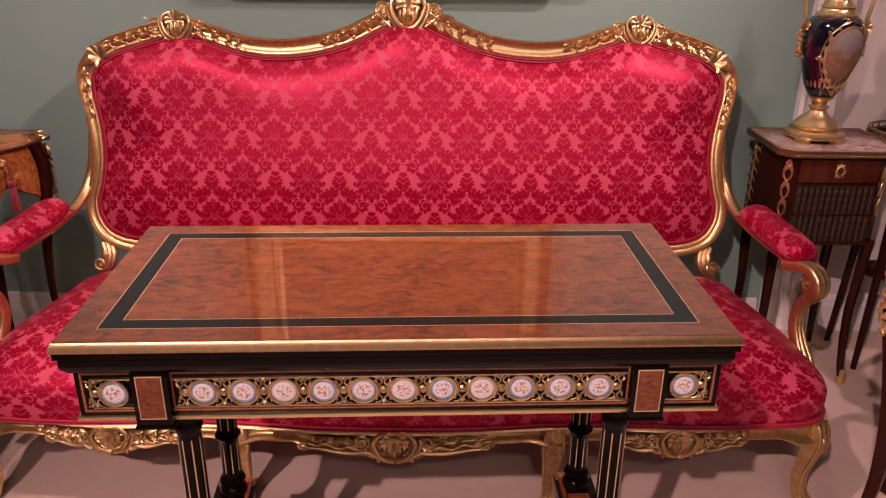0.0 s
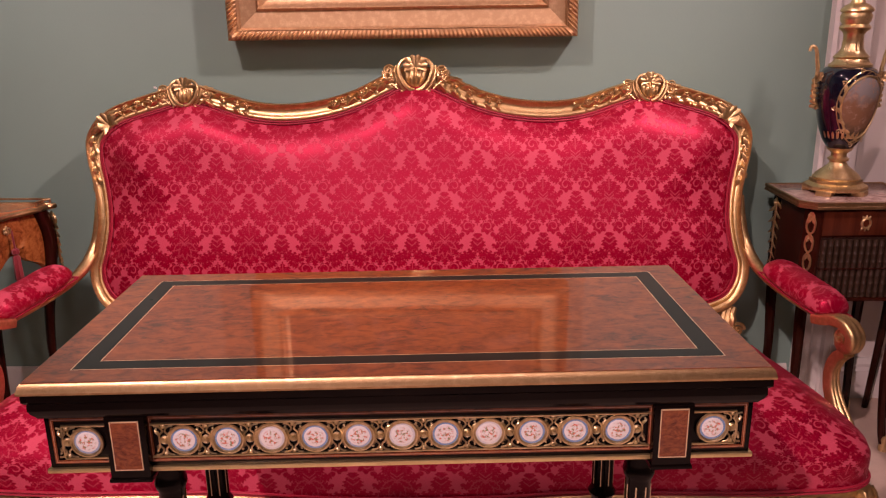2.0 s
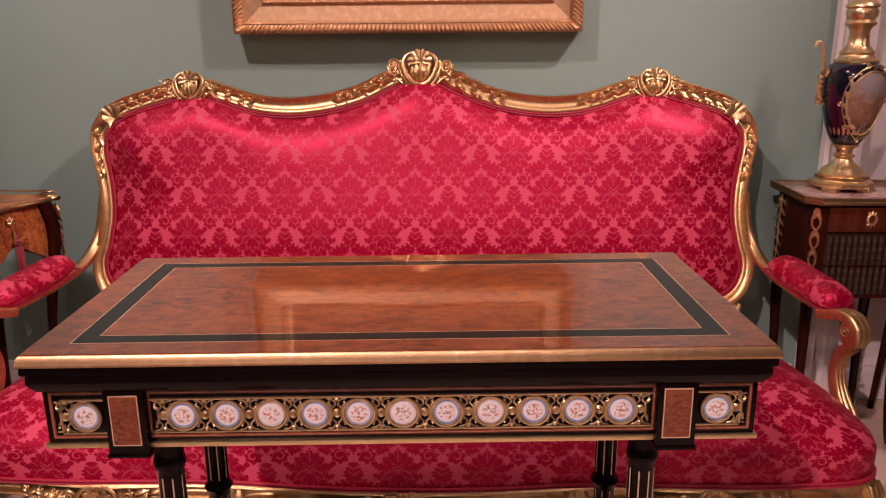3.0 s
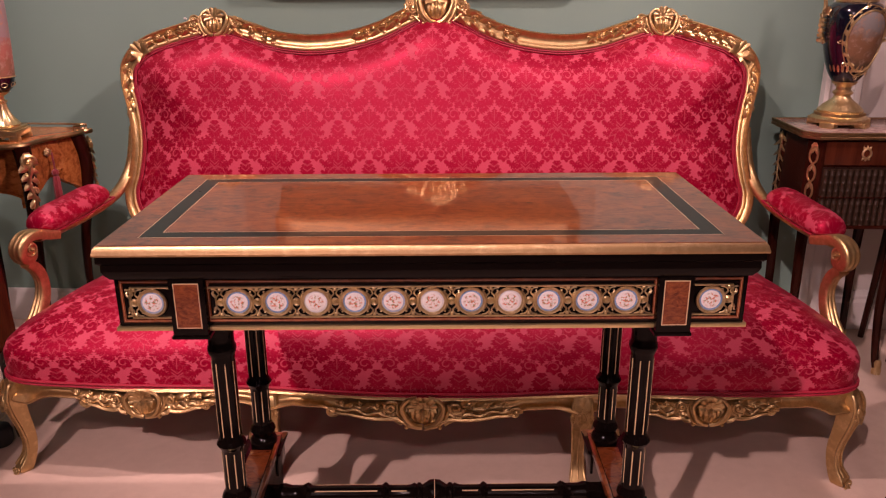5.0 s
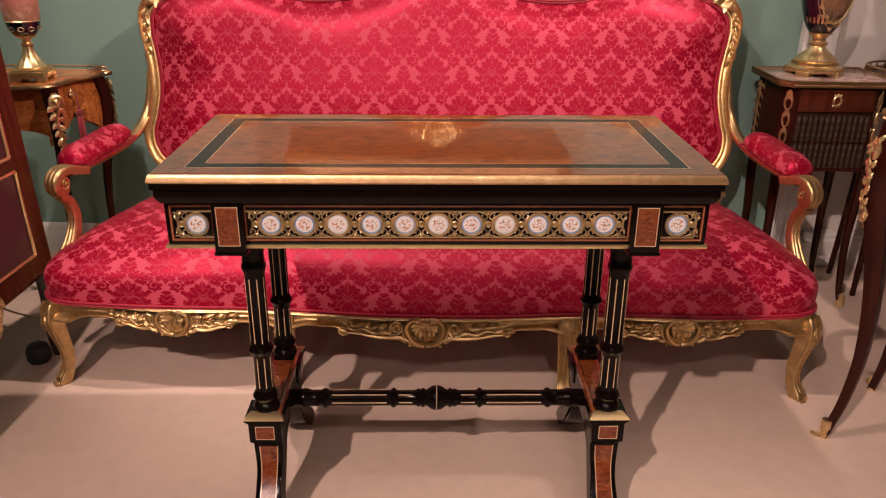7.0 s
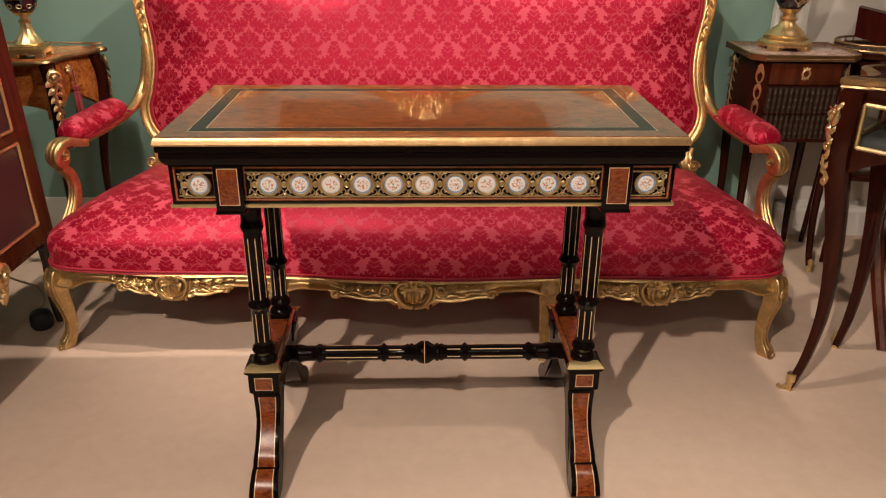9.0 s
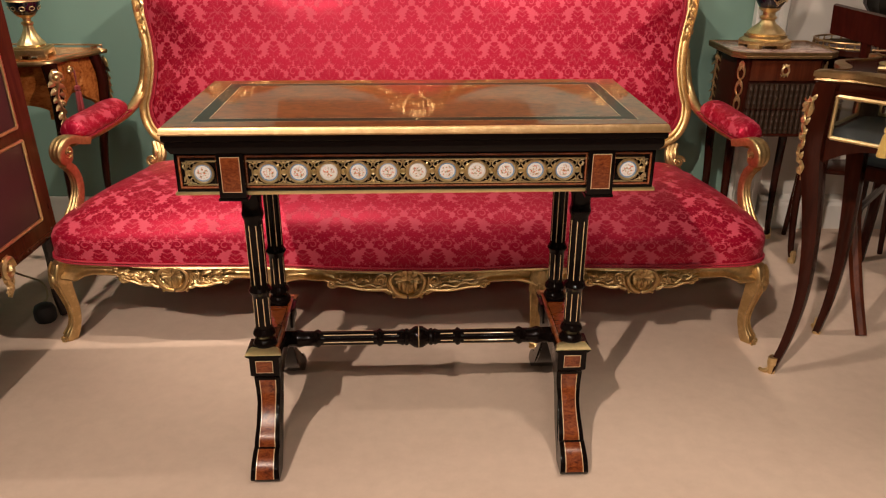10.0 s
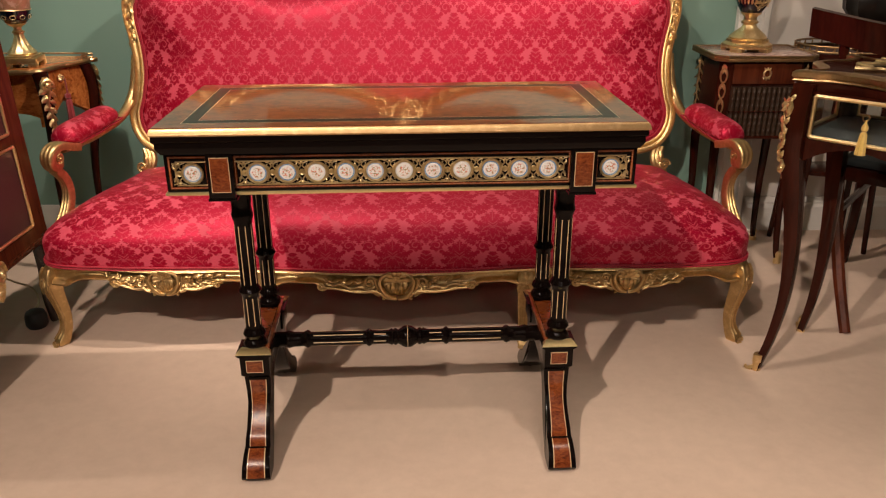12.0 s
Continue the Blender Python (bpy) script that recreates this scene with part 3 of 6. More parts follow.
# ---- card table ----
def card_table(m):
    t = thing("card_table", m, "ebonised and amboyna fold-over card table with porcelain plaques, closed", "table")
    TOP, X, Y, Y0 = 0.763, 0.4465, 0.205, -0.004
    # moulded leaves
    def ring(dx, z):
        x, y = X + dx, Y + dx
        return [(-x, Y0 - y, z), (x, Y0 - y, z), (x, Y0 + y, z), (-x, Y0 + y, z)]
    bm = bmesh.new()
    loft(bm, [ring(d, z) for d, z in ((-0.02, 0.7475), (0.004, 0.7475), (0.0045, 0.738), (0.001, 0.7345), (-0.012, 0.7345))])
    part("upper_leaf", bm, EBONY, t, "ebonised upper leaf edge", 25)
    bm = bmesh.new()
    loft(bm, [ring(d, z) for d, z in ((-0.02, 0.7342), (0.000, 0.7342), (0.0005, 0.725), (-0.002, 0.719), (-0.005, 0.715), (-0.007, 0.7115), (-0.03, 0.7115))])
    part("lower_leaf", bm, EBONY, t, "ebonised lower leaf with moulded edge", 25)
    bm = bmesh.new()
    prof = ((0.0008, TOP - 0.0006), (0.0025, TOP - 0.0012), (0.0050, TOP - 0.0042), (0.0062, TOP - 0.0085), (0.0075, TOP - 0.0120), (0.0070, TOP - 0.0148), (-0.004, TOP - 0.0148), (-0.004, TOP - 0.0006))
    loft(bm, [ring(d, z) for d, z in prof], True, True)
    part("brass_edge", bm, BRASS, t, "thick dented brass edge moulding", 25)
    # veneered top: border, dark band, field, light lines
    def frame4(name, xo, yo, xi, yi, mat, z, label=""):
        bm = bmesh.new()
        a = [bm.verts.new((sx * xo, Y0 + sy * yo, z)) for sx, sy in ((-1, -1), (1, -1), (1, 1), (-1, 1))]
        b = [bm.verts.new((sx * xi, Y0 + sy * yi, z)) for sx, sy in ((-1, -1), (1, -1), (1, 1), (-1, 1))]
        c = [bm.verts.new(v.co - Vector((0, 0, 0.004))) for v in a]
        for k in range(4):
            bm.faces.new((a[k], a[(k + 1) % 4], b[(k + 1) % 4], b[k]))
            bm.faces.new((c[k], c[(k + 1) % 4], a[(k + 1) % 4], a[k]))
        return part(name, bm, mat, t, label)
    BX, BY, IX, IY, L = 0.4045, 0.1725, 0.3765, 0.1465, 0.0011
    frame4("border_veneer", X + 0.0015, Y + 0.0015, BX, BY, AMBOYNA, TOP, "figured amboyna border")
    frame4("stringing", BX, BY, BX - L, BY - L, STRING, TOP, "pale inlaid line")
    frame4("dark_band", BX - L, BY - L, IX + L, IY + L, SLATE, TOP, "black stained band")
    frame4("stringing", IX + L, IY + L, IX, IY, STRING, TOP, "pale inlaid line")
    bm = bmesh.new()
    box(bm, (-IX, Y0 - IY, TOP - 0.006), (IX, Y0 + IY, TOP))
    part("field_veneer", bm, AMBOYNA, t, "glossy figured amboyna field")
    # frieze
    AX, AY, Z0, Z1 = 0.4395, 0.190, 0.636, 0.7115
    bm = bmesh.new()
    box(bm, (-AX, -AY, Z0), (AX, AY, Z1), 0.0015)
    part("frieze", bm, EBONY, t, "ebonised frieze box")
    bm = bmesh.new()
    for y in (-AY - 0.004, AY - 0.004):
        box(bm, (-AX - 0.004, y, Z0 - 0.0055), (AX + 0.004, y + 0.008, Z0 + 0.001), 0.002)
    for x in (-AX - 0.004, AX - 0.004):
        box(bm, (x, -AY + 0.0045, Z0 - 0.0055), (x + 0.008, AY - 0.0045, Z0 + 0.001), 0.002)
    part("bead", bm, CAPBRASS, t, "brass bead under the frieze")
    BLK = 0.337
    def rect(bm, x0, x1, z0, z1, w, y, d=0.0012):
        """One mitred frame of width w."""
        loft(bm, [[(x, y - d, z), (x + a * w, y - d, z + b * w), (x + a * w, y + d, z + b * w), (x, y + d, z)]
                  for x, z, a, b in ((x0, z0, 1, 1), (x1, z0, -1, 1), (x1, z1, -1, -1), (x0, z1, 1, -1))], True, True)
    spans = [(-AX + 0.007, -BLK - 0.024), (-BLK + 0.024, BLK - 0.024), (BLK + 0.024, AX - 0.007)]
    for x0, x1 in spans:
        bm = bmesh.new()
        rect(bm, x0, x1, Z0 + 0.007, Z1 - 0.006, 0.0042, -AY)
        part("inlay_band", bm, THUYA, t, "narrow burr inlay band")
        bm = bmesh.new()
        rect(bm, x0 + 0.0017, x1 - 0.0017, Z0 + 0.0087, Z1 - 0.0077, 0.0008, -AY - 0.0005)
        part("stringing", bm, INLAY, t, "reddish inlaid line")
    # pierced gilt strip with scrolls, and its plaques
    ZM, R = (Z0 + Z1) / 2 - 0.001, 0.0187
    bm = bmesh.new()
    for x0, x1 in ((-0.4190, -BLK - 0.0262), (-BLK + 0.0262, BLK - 0.0262), (BLK + 0.0262, 0.4190)):
        for s in (-1, 1):
            box(bm, (x0, -AY - 0.0032, ZM + s * 0.0222 - 0.0013), (x1, -AY, ZM + s * 0.0222 + 0.0013), 0.0006)
    for x in (-0.4190, 0.4190):
        box(bm, (x - 0.0012, -AY - 0.0032, ZM - 0.0209), (x + 0.0012, -AY, ZM + 0.0209), 0.0006)
    part("mount_rail", bm, MOUNT, t, "gilt bronze strip rails")
    centres = [-0.3895] + [-0.2705 + 0.0541 * k for k in range(11)] + [0.3895]
    up = Matrix.Rotation(radians(90), 4, "X")
    bm = bmesh.new()
    ringpts = [Vector((math.cos(a) * 0.0193, math.sin(a) * 0.0193, 0.0028)) for a in [2 * math.pi * k / 28 for k in range(28)]]
    tube(bm, ringpts, 0.0019, 6, True)
    inner = [Vector((math.cos(a) * 0.0171, math.sin(a) * 0.0171, 0.0024)) for a in [2 * math.pi * k / 28 for k in range(28)]]
    tube(bm, inner, 0.0009, 5, True)
    ringmesh = part("plaque_ring", bm, MOUNT, t, "gilt bronze ring round a plaque", place=Matrix.Translation((centres[0], -AY, ZM)) @ up)
    bm = bmesh.new()
    lathe(bm, [(0.0170, 0.0), (0.0170, 0.0016), (0.0134, 0.0020), (0.0134, 0.0)], 28)
    bluemesh = part("blue_border", bm, PALEBLUE, t, "pale blue glazed border", place=Matrix.Translation((centres[0], -AY, ZM)) @ up)
    bm = bmesh.new()
    lathe(bm, [(0.0136, 0.0), (0.0136, 0.0022), (0.0105, 0.0030), (0.0, 0.0034)], 28, up)
    plaque = part("porcelain_plaque", bm, PORCELAIN, t, "round white porcelain plaque painted with flowers", place=Matrix.Translation((centres[0], -AY, ZM)))
    for i, x in enumerate(centres[1:]):
        part("plaque_ring", ringmesh.data, None, t, "gilt bronze ring round a plaque", place=Matrix.Translation((x, -AY, ZM)) @ up)
        part("blue_border", bluemesh.data, None, t, "pale blue glazed border", place=Matrix.Translation((x, -AY, ZM)) @ up)
        part("porcelain_plaque", plaque.data, None, t, "round white porcelain plaque painted with flowers", place=Matrix.Translation((x, -AY, ZM)))
    # scrolls between plaques
    bm = bmesh.new()
    def knot(m):
        lathe(bm, [(0.0058, 0), (0.0060, 0.002), (0.0045, 0.0035), (0.0030, 0.0028), (0.0022, 0.0044), (0.0, 0.0048)], 12, m)
        for s in (-1, 1):
            lathe(bm, [(0.0030, 0), (0.0030, 0.002), (0.0015, 0.0034), (0, 0.0036)], 8, m @ Matrix.Translation((0, s * 0.0186, 0)))
            for q in (-1, 1):
                leaf(bm, m @ Matrix.Translation((q * 0.0062, s * 0.0060, 0.0008)) @ Matrix.Rotation(q * s * -0.55 + (math.pi if s < 0 else 0), 4, "Z"), 0.0100, 0.0052, 0.2 * q, 2, 0.5)
                lathe(bm, [(0.0016, 0.0), (0.0016, 0.002), (0.0, 0.003)], 6, m @ Matrix.Translation((q * 0.0095, s * 0.0150, 0)))
                tube(bm, smooth_path([m @ Vector((q * a, s * b, 0.0022)) for a, b in ((0.0062, 0.000), (0.0055, 0.0075), (0.0015, 0.0125), (0.0050, 0.0185), (0.0115, 0.0200))], 3), 0.0013, 5)
    knots = [(-0.2705 + 0.0541 * k) for k in range(-1, 11)]
    knots = [x + 0.02705 for x in knots]
    knots[0] += 0.003
    knots[-1] -= 0.003
    knot(Matrix())
    first = part("scroll_mount", bm, MOUNT, t, "pierced gilt bronze scroll mount", place=Matrix.Translation((knots[0], -AY, ZM)) @ up)
    for x in knots[1:] + [-0.4140, 0.4140]:
        part("scroll_mount", first.data, None, t, "pierced gilt bronze scroll mount", place=Matrix.Translation((x, -AY, ZM)) @ up)
    # blocks over the legs
    for sx in (-1, 1):
        for sy in (-1, 1):
            y0, y1 = (-AY - 0.013, -AY + 0.02) if sy < 0 else (AY - 0.02, AY + 0.013)
            bm = bmesh.new()
            box(bm, (sx * BLK - 0.0245, y0, Z0 - 0.010), (sx * BLK + 0.0245, y1, Z1 - 0.0005), 0.0015)
            box(bm, (sx * BLK - 0.0265, y0 - 0.002, Z0 - 0.014), (sx * BLK + 0.0265, y1 + 0.002, Z0 - 0.009), 0.0015)
            part("corner_block", bm, EBONY, t, "ebonised block over a leg")
            if sy < 0:
                bm = bmesh.new()
                box(bm, (sx * BLK - 0.0165, y0 - 0.0010, Z0 + 0.004), (sx * BLK + 0.0165, y0 + 0.001, Z1 - 0.007))
                part("block_veneer", bm, THUYA, t, "amboyna panel on a block")
                bm = bmesh.new()
                rect(bm, sx * BLK - 0.0175, sx * BLK + 0.0175, Z0 + 0.003, Z1 - 0.006, 0.0011, y0 - 0.0004)
                part("stringing", bm, STRING, t, "pale inlaid line")
    # turned columns
    CX, CY, CB, CT = 0.327, 0.102, 0.262, 0.6225
    H = CT - CB
    prof = [(0.0250, 0.000), (0.0255, 0.008), (0.0225, 0.014), (0.0190, 0.018), (0.0215, 0.024), (0.0240, 0.030), (0.0215, 0.037), (0.0185, 0.041), (0.0170, 0.046)]
    prof += [(0.0172, 0.120), (0.0200, 0.124), (0.0235, 0.131), (0.0200, 0.138), (0.0178, 0.142), (0.0180, 0.285)]
    prof += [(0.0200, 0.290), (0.0220, 0.296), (0.0220, 0.301), (0.0200, 0.307), (0.0195, 0.320), (0.0215, 0.338), (0.0265, 0.352), (0.0300, 0.3595), (0.0300, H)]
    bm = bmesh.new()
    lathe(bm, prof, 28)
    def flutes(bm, z0, z1, r0, r1, n=8, w=0.0013):
        for k in range(n):
            a = 2 * math.pi * (k + 0.5) / n
            mm = Matrix.Rotation(a, 4, "Z")
            pts = [mm @ Vector((r0 - 0.0006, 0, z0)), mm @ Vector((r1 - 0.0006, 0, z1))]
            tube(bm, pts, w, 6, False, 0.9)
    bs = bmesh.new()
    flutes(bs, 0.052, 0.116, 0.0170, 0.0172)
    flutes(bs, 0.148, 0.278, 0.0178, 0.0180)
    places = [Matrix.Translation((sx * CX, sy * CY, CB)) for sx in (-1, 1) for sy in (-1, 1)]
    col = part("column", bm, EBONY, t, "turned ebonised column", place=places[0])
    flu = part("column_stringing", bs, STRING, col, "pale inlaid lines on a column", place=Matrix())
    for p in places[1:]:
        c = part("column", col.data, None, t, "turned ebonised column", place=p)
        part("column_stringing", flu.data, None, c, "pale inlaid lines on a column", place=Matrix())
    # trestle bases
    def side_profile():
        top = [(-0.137, 0.252), (-0.137, 0.205), (-0.128, 0.198), (-0.120, 0.190)]
        front = [(-0.119, 0.184), (-0.121, 0.155), (-0.134, 0.125), (-0.157, 0.097), (-0.179, 0.076), (-0.187, 0.060)]
        foot = [(-0.195, 0.060), (-0.212, 0.052), (-0.229, 0.036), (-0.239, 0.016), (-0.236, 0.010)]
        under = [(-0.195, 0.010), (-0.180, 0.022), (-0.160, 0.040), (-0.135, 0.058), (-0.116, 0.085), (-0.098, 0.118), (-0.084, 0.150), (-0.070, 0.172), (-0.045, 0.186), (0.0, 0.190)]
        return top, front, foot, under
    top, front, foot, under = side_profile()
    front = [(p.x, p.y) for p in smooth_path([(y, z, 0) for y, z in front], 4)]
    foot = [(p.x, p.y) for p in smooth_path([(y, z, 0) for y, z in foot[:-1]], 4)] + foot[-1:]
    half = top + front + foot + under
    outline = half + [(-y, z) for y, z in half[-2::-1]]
    for sx in (-1, 1):
        def waist(z):
            """The leg narrows at the knee and widens again at the foot."""
            return 1.0 - 0.16 * math.exp(-((z - 0.115) / 0.045) ** 2) + 0.10 * max(0.0, (0.06 - z) / 0.06) if z < 0.2 else 1.0
        bm = bmesh.new()
        hw = 0.0280
        rows = []
        for x, inset in ((-hw, 0.0015), (-hw + 0.0015, 0.0), (hw - 0.0015, 0.0), (hw, 0.0015)):
            rows.append([(sx * CX + x * waist(z), y * (1 - inset * 3), z) for y, z in outline])
        loft(bm, rows)
        base = part("trestle", bm, EBONY, t, "ebonised trestle with scrolled feet", 25)
        # block faces, caps and veneers
        for sy in (-1, 1):
            bm = bmesh.new()
            box(bm, (sx * CX - 0.0310, min(sy * 0.1365, sy * 0.070), 0.205), (sx * CX + 0.0310, max(sy * 0.1365, sy * 0.070), 0.2505), 0.002)
            part("trestle_block", bm, EBONY, base, "ebonised block at the end of the trestle")
            bm = bmesh.new()
            loft(bm, [[(sx * CX + a * w, sy * (0.137 + 0.003 - 0.0) * 1.0 if b > 0 else sy * 0.068, z) for a, b in ((-1, 1), (1, 1), (1, -1), (-1, -1))] for w, z in ((0.0315, 0.250), (0.0375, 0.254), (0.0375, 0.257))])
            part("block_cap", bm, EBONY, base, "ebonised cap moulding")
            bm = bmesh.new()
            yy = [(sy * 0.1415, 0.0380), (sy * 0.134, 0.0310)]
            loft(bm, [[(sx * CX - w, y, z), (sx * CX + w, y, z), (sx * CX + w * 0.9, sy * 0.120, z), (sx * CX - w * 0.9, sy * 0.120, z)] for (y, w), z in ((yy[0], 0.2572), ((sy * 0.141, 0.0377), 0.2590), ((sy * 0.1275, 0.0300), 0.2660))])
            part("cap_brass", bm, CAPBRASS, base, "brass cap on the trestle block")
            bm = bmesh.new()
            box(bm, (sx * CX - 0.017, sy * 0.137 - 0.001, 0.214), (sx * CX + 0.017, sy * 0.137 + 0.001, 0.241))
            part("block_veneer", bm, THUYA, base, "amboyna tablet on a block")
            bm = bmesh.new()
            rect(bm, sx * CX - 0.018, sx * CX + 0.018, 0.213, 0.242, 0.0012, sy * 0.1372)
            part("stringing", bm, STRING, base, "pale inlaid line")
            # burr facing that follows the leg and its lines
            pts = [Vector((y, z, 0)) for y, z in front]
            fp = [Vector((y, z, 0)) for y, z in foot[:-1]]
            for seg in (pts, fp):
                for name, x0, x1, lift, mat, lab in (("leg_veneer", -0.0165, 0.0165, 0.0010, THUYA, "amboyna facing of a leg"), ("stringing", -0.0182, -0.0165, 0.0013, STRING, "pale inlaid line"), ("stringing", 0.0165, 0.0182, 0.0013, STRING, "pale inlaid line")):
                    bm = bmesh.new()
                    rings = []
                    for i, p in enumerate(seg):
                        q = seg[min(i + 1, len(seg) - 1)] - seg[max(i - 1, 0)]
                        n = Vector((q.y, -q.x, 0)).normalized()
                        if n.x > 0:
                            n = -n
                        o = p + n * lift
                        i2 = p - n * 0.001
                        k0, k1 = sx * CX + x0 * waist(p.y), sx * CX + x1 * waist(p.y)
                        rings.append([(k0, sy * -o.x, o.y), (k1, sy * -o.x, o.y), (k1, sy * -i2.x, i2.y), (k0, sy * -i2.x, i2.y)])
                    loft(bm, rings)
                    part(name, bm, mat, base, lab)
            bm = bmesh.new()
            lathe(bm, [(0.0, 0.0), (0.007, 0.002), (0.009, 0.006), (0.007, 0.012)], 12, Matrix.Translation((sx * CX, sy * 0.212, 0)))
            part("castor", bm, DARKWOOD, base, "small dark castor")
        bm = bmesh.new()
        box(bm, (sx * CX - 0.026, -0.119, 0.2485), (sx * CX + 0.026, 0.119, 0.2605), 0.0012)
        part("trestle_rail", bm, EBONY, base, "ebonised rail between the columns")
        bm = bmesh.new()
        box(bm, (sx * CX - 0.020, -0.075, 0.2600), (sx * CX + 0.020, 0.075, 0.2612))
        part("rail_veneer", bm, THUYA, base, "amboyna panel between the columns")
        bm = bmesh.new()
        x = sx * (CX - 0.0262)
        box(bm, (x - 0.004, -0.125, 0.2490), (x + 0.004, 0.125, 0.2645), 0.0015)
        part("rail_lip", bm, AMBOYNA, base, "polished burr lip along the rail")
    # stretcher
    bm = bmesh.new()
    half = [(0.0, 0.0258), (0.009, 0.0246), (0.017, 0.0195), (0.022, 0.0165), (0.026, 0.0198), (0.030, 0.0198), (0.033, 0.0172), (0.037, 0.0195), (0.041, 0.0175), (0.045, 0.0160),
            (0.082, 0.0160), (0.085, 0.0190), (0.089, 0.0212), (0.093, 0.0190), (0.096, 0.0162), (0.160, 0.0168), (0.222, 0.0162), (0.225, 0.0190), (0.230, 0.0212), (0.235, 0.0190), (0.238, 0.0170),
            (0.260, 0.0172), (0.266, 0.0190), (0.272, 0.0205), (0.278, 0.0190), (0.283, 0.0175), (0.3015, 0.0180)]
    prof = [(r, -x) for x, r in half[::-1]] + [(r, x) for x, r in half[1:]]
    mm = Matrix.Translation((0, 0, 0.216)) @ Matrix.Rotation(radians(90), 4, "Y")
    lathe(bm, prof, 28, mm)
    st = part("stretcher", bm, EBONY, t, "turned ebonised stretcher with a ball")
    for s in (-1, 1):
        for a, b, r in ((0.050, 0.078, 0.0161), (0.103, 0.215, 0.0166)):
            for k in range(6):
                bm = bmesh.new()
                ang = 2 * math.pi * (k + 0.62) / 6
                m2 = mm @ Matrix.Rotation(ang, 4, "Z")
                tube(bm, [m2 @ Vector((r - 0.0006, 0, s * a)), m2 @ Vector((r - 0.0006, 0, s * b))], 0.0013, 6)
                part("stringing", bm, STRING, st, "pale inlaid line")
    bm = bmesh.new()
    tube(bm, [mm @ Vector((0.0259 * math.cos(q), 0.0259 * math.sin(q), 0)) for q in [2 * math.pi * k / 32 for k in range(32)]], 0.0008, 5, True)
    part("ball_stringing", bm, STRING, st, "pale inlaid line round the ball")
    return t


card_table(pose(0.042, 1.146, 0.0, 0, 0, 2.4))


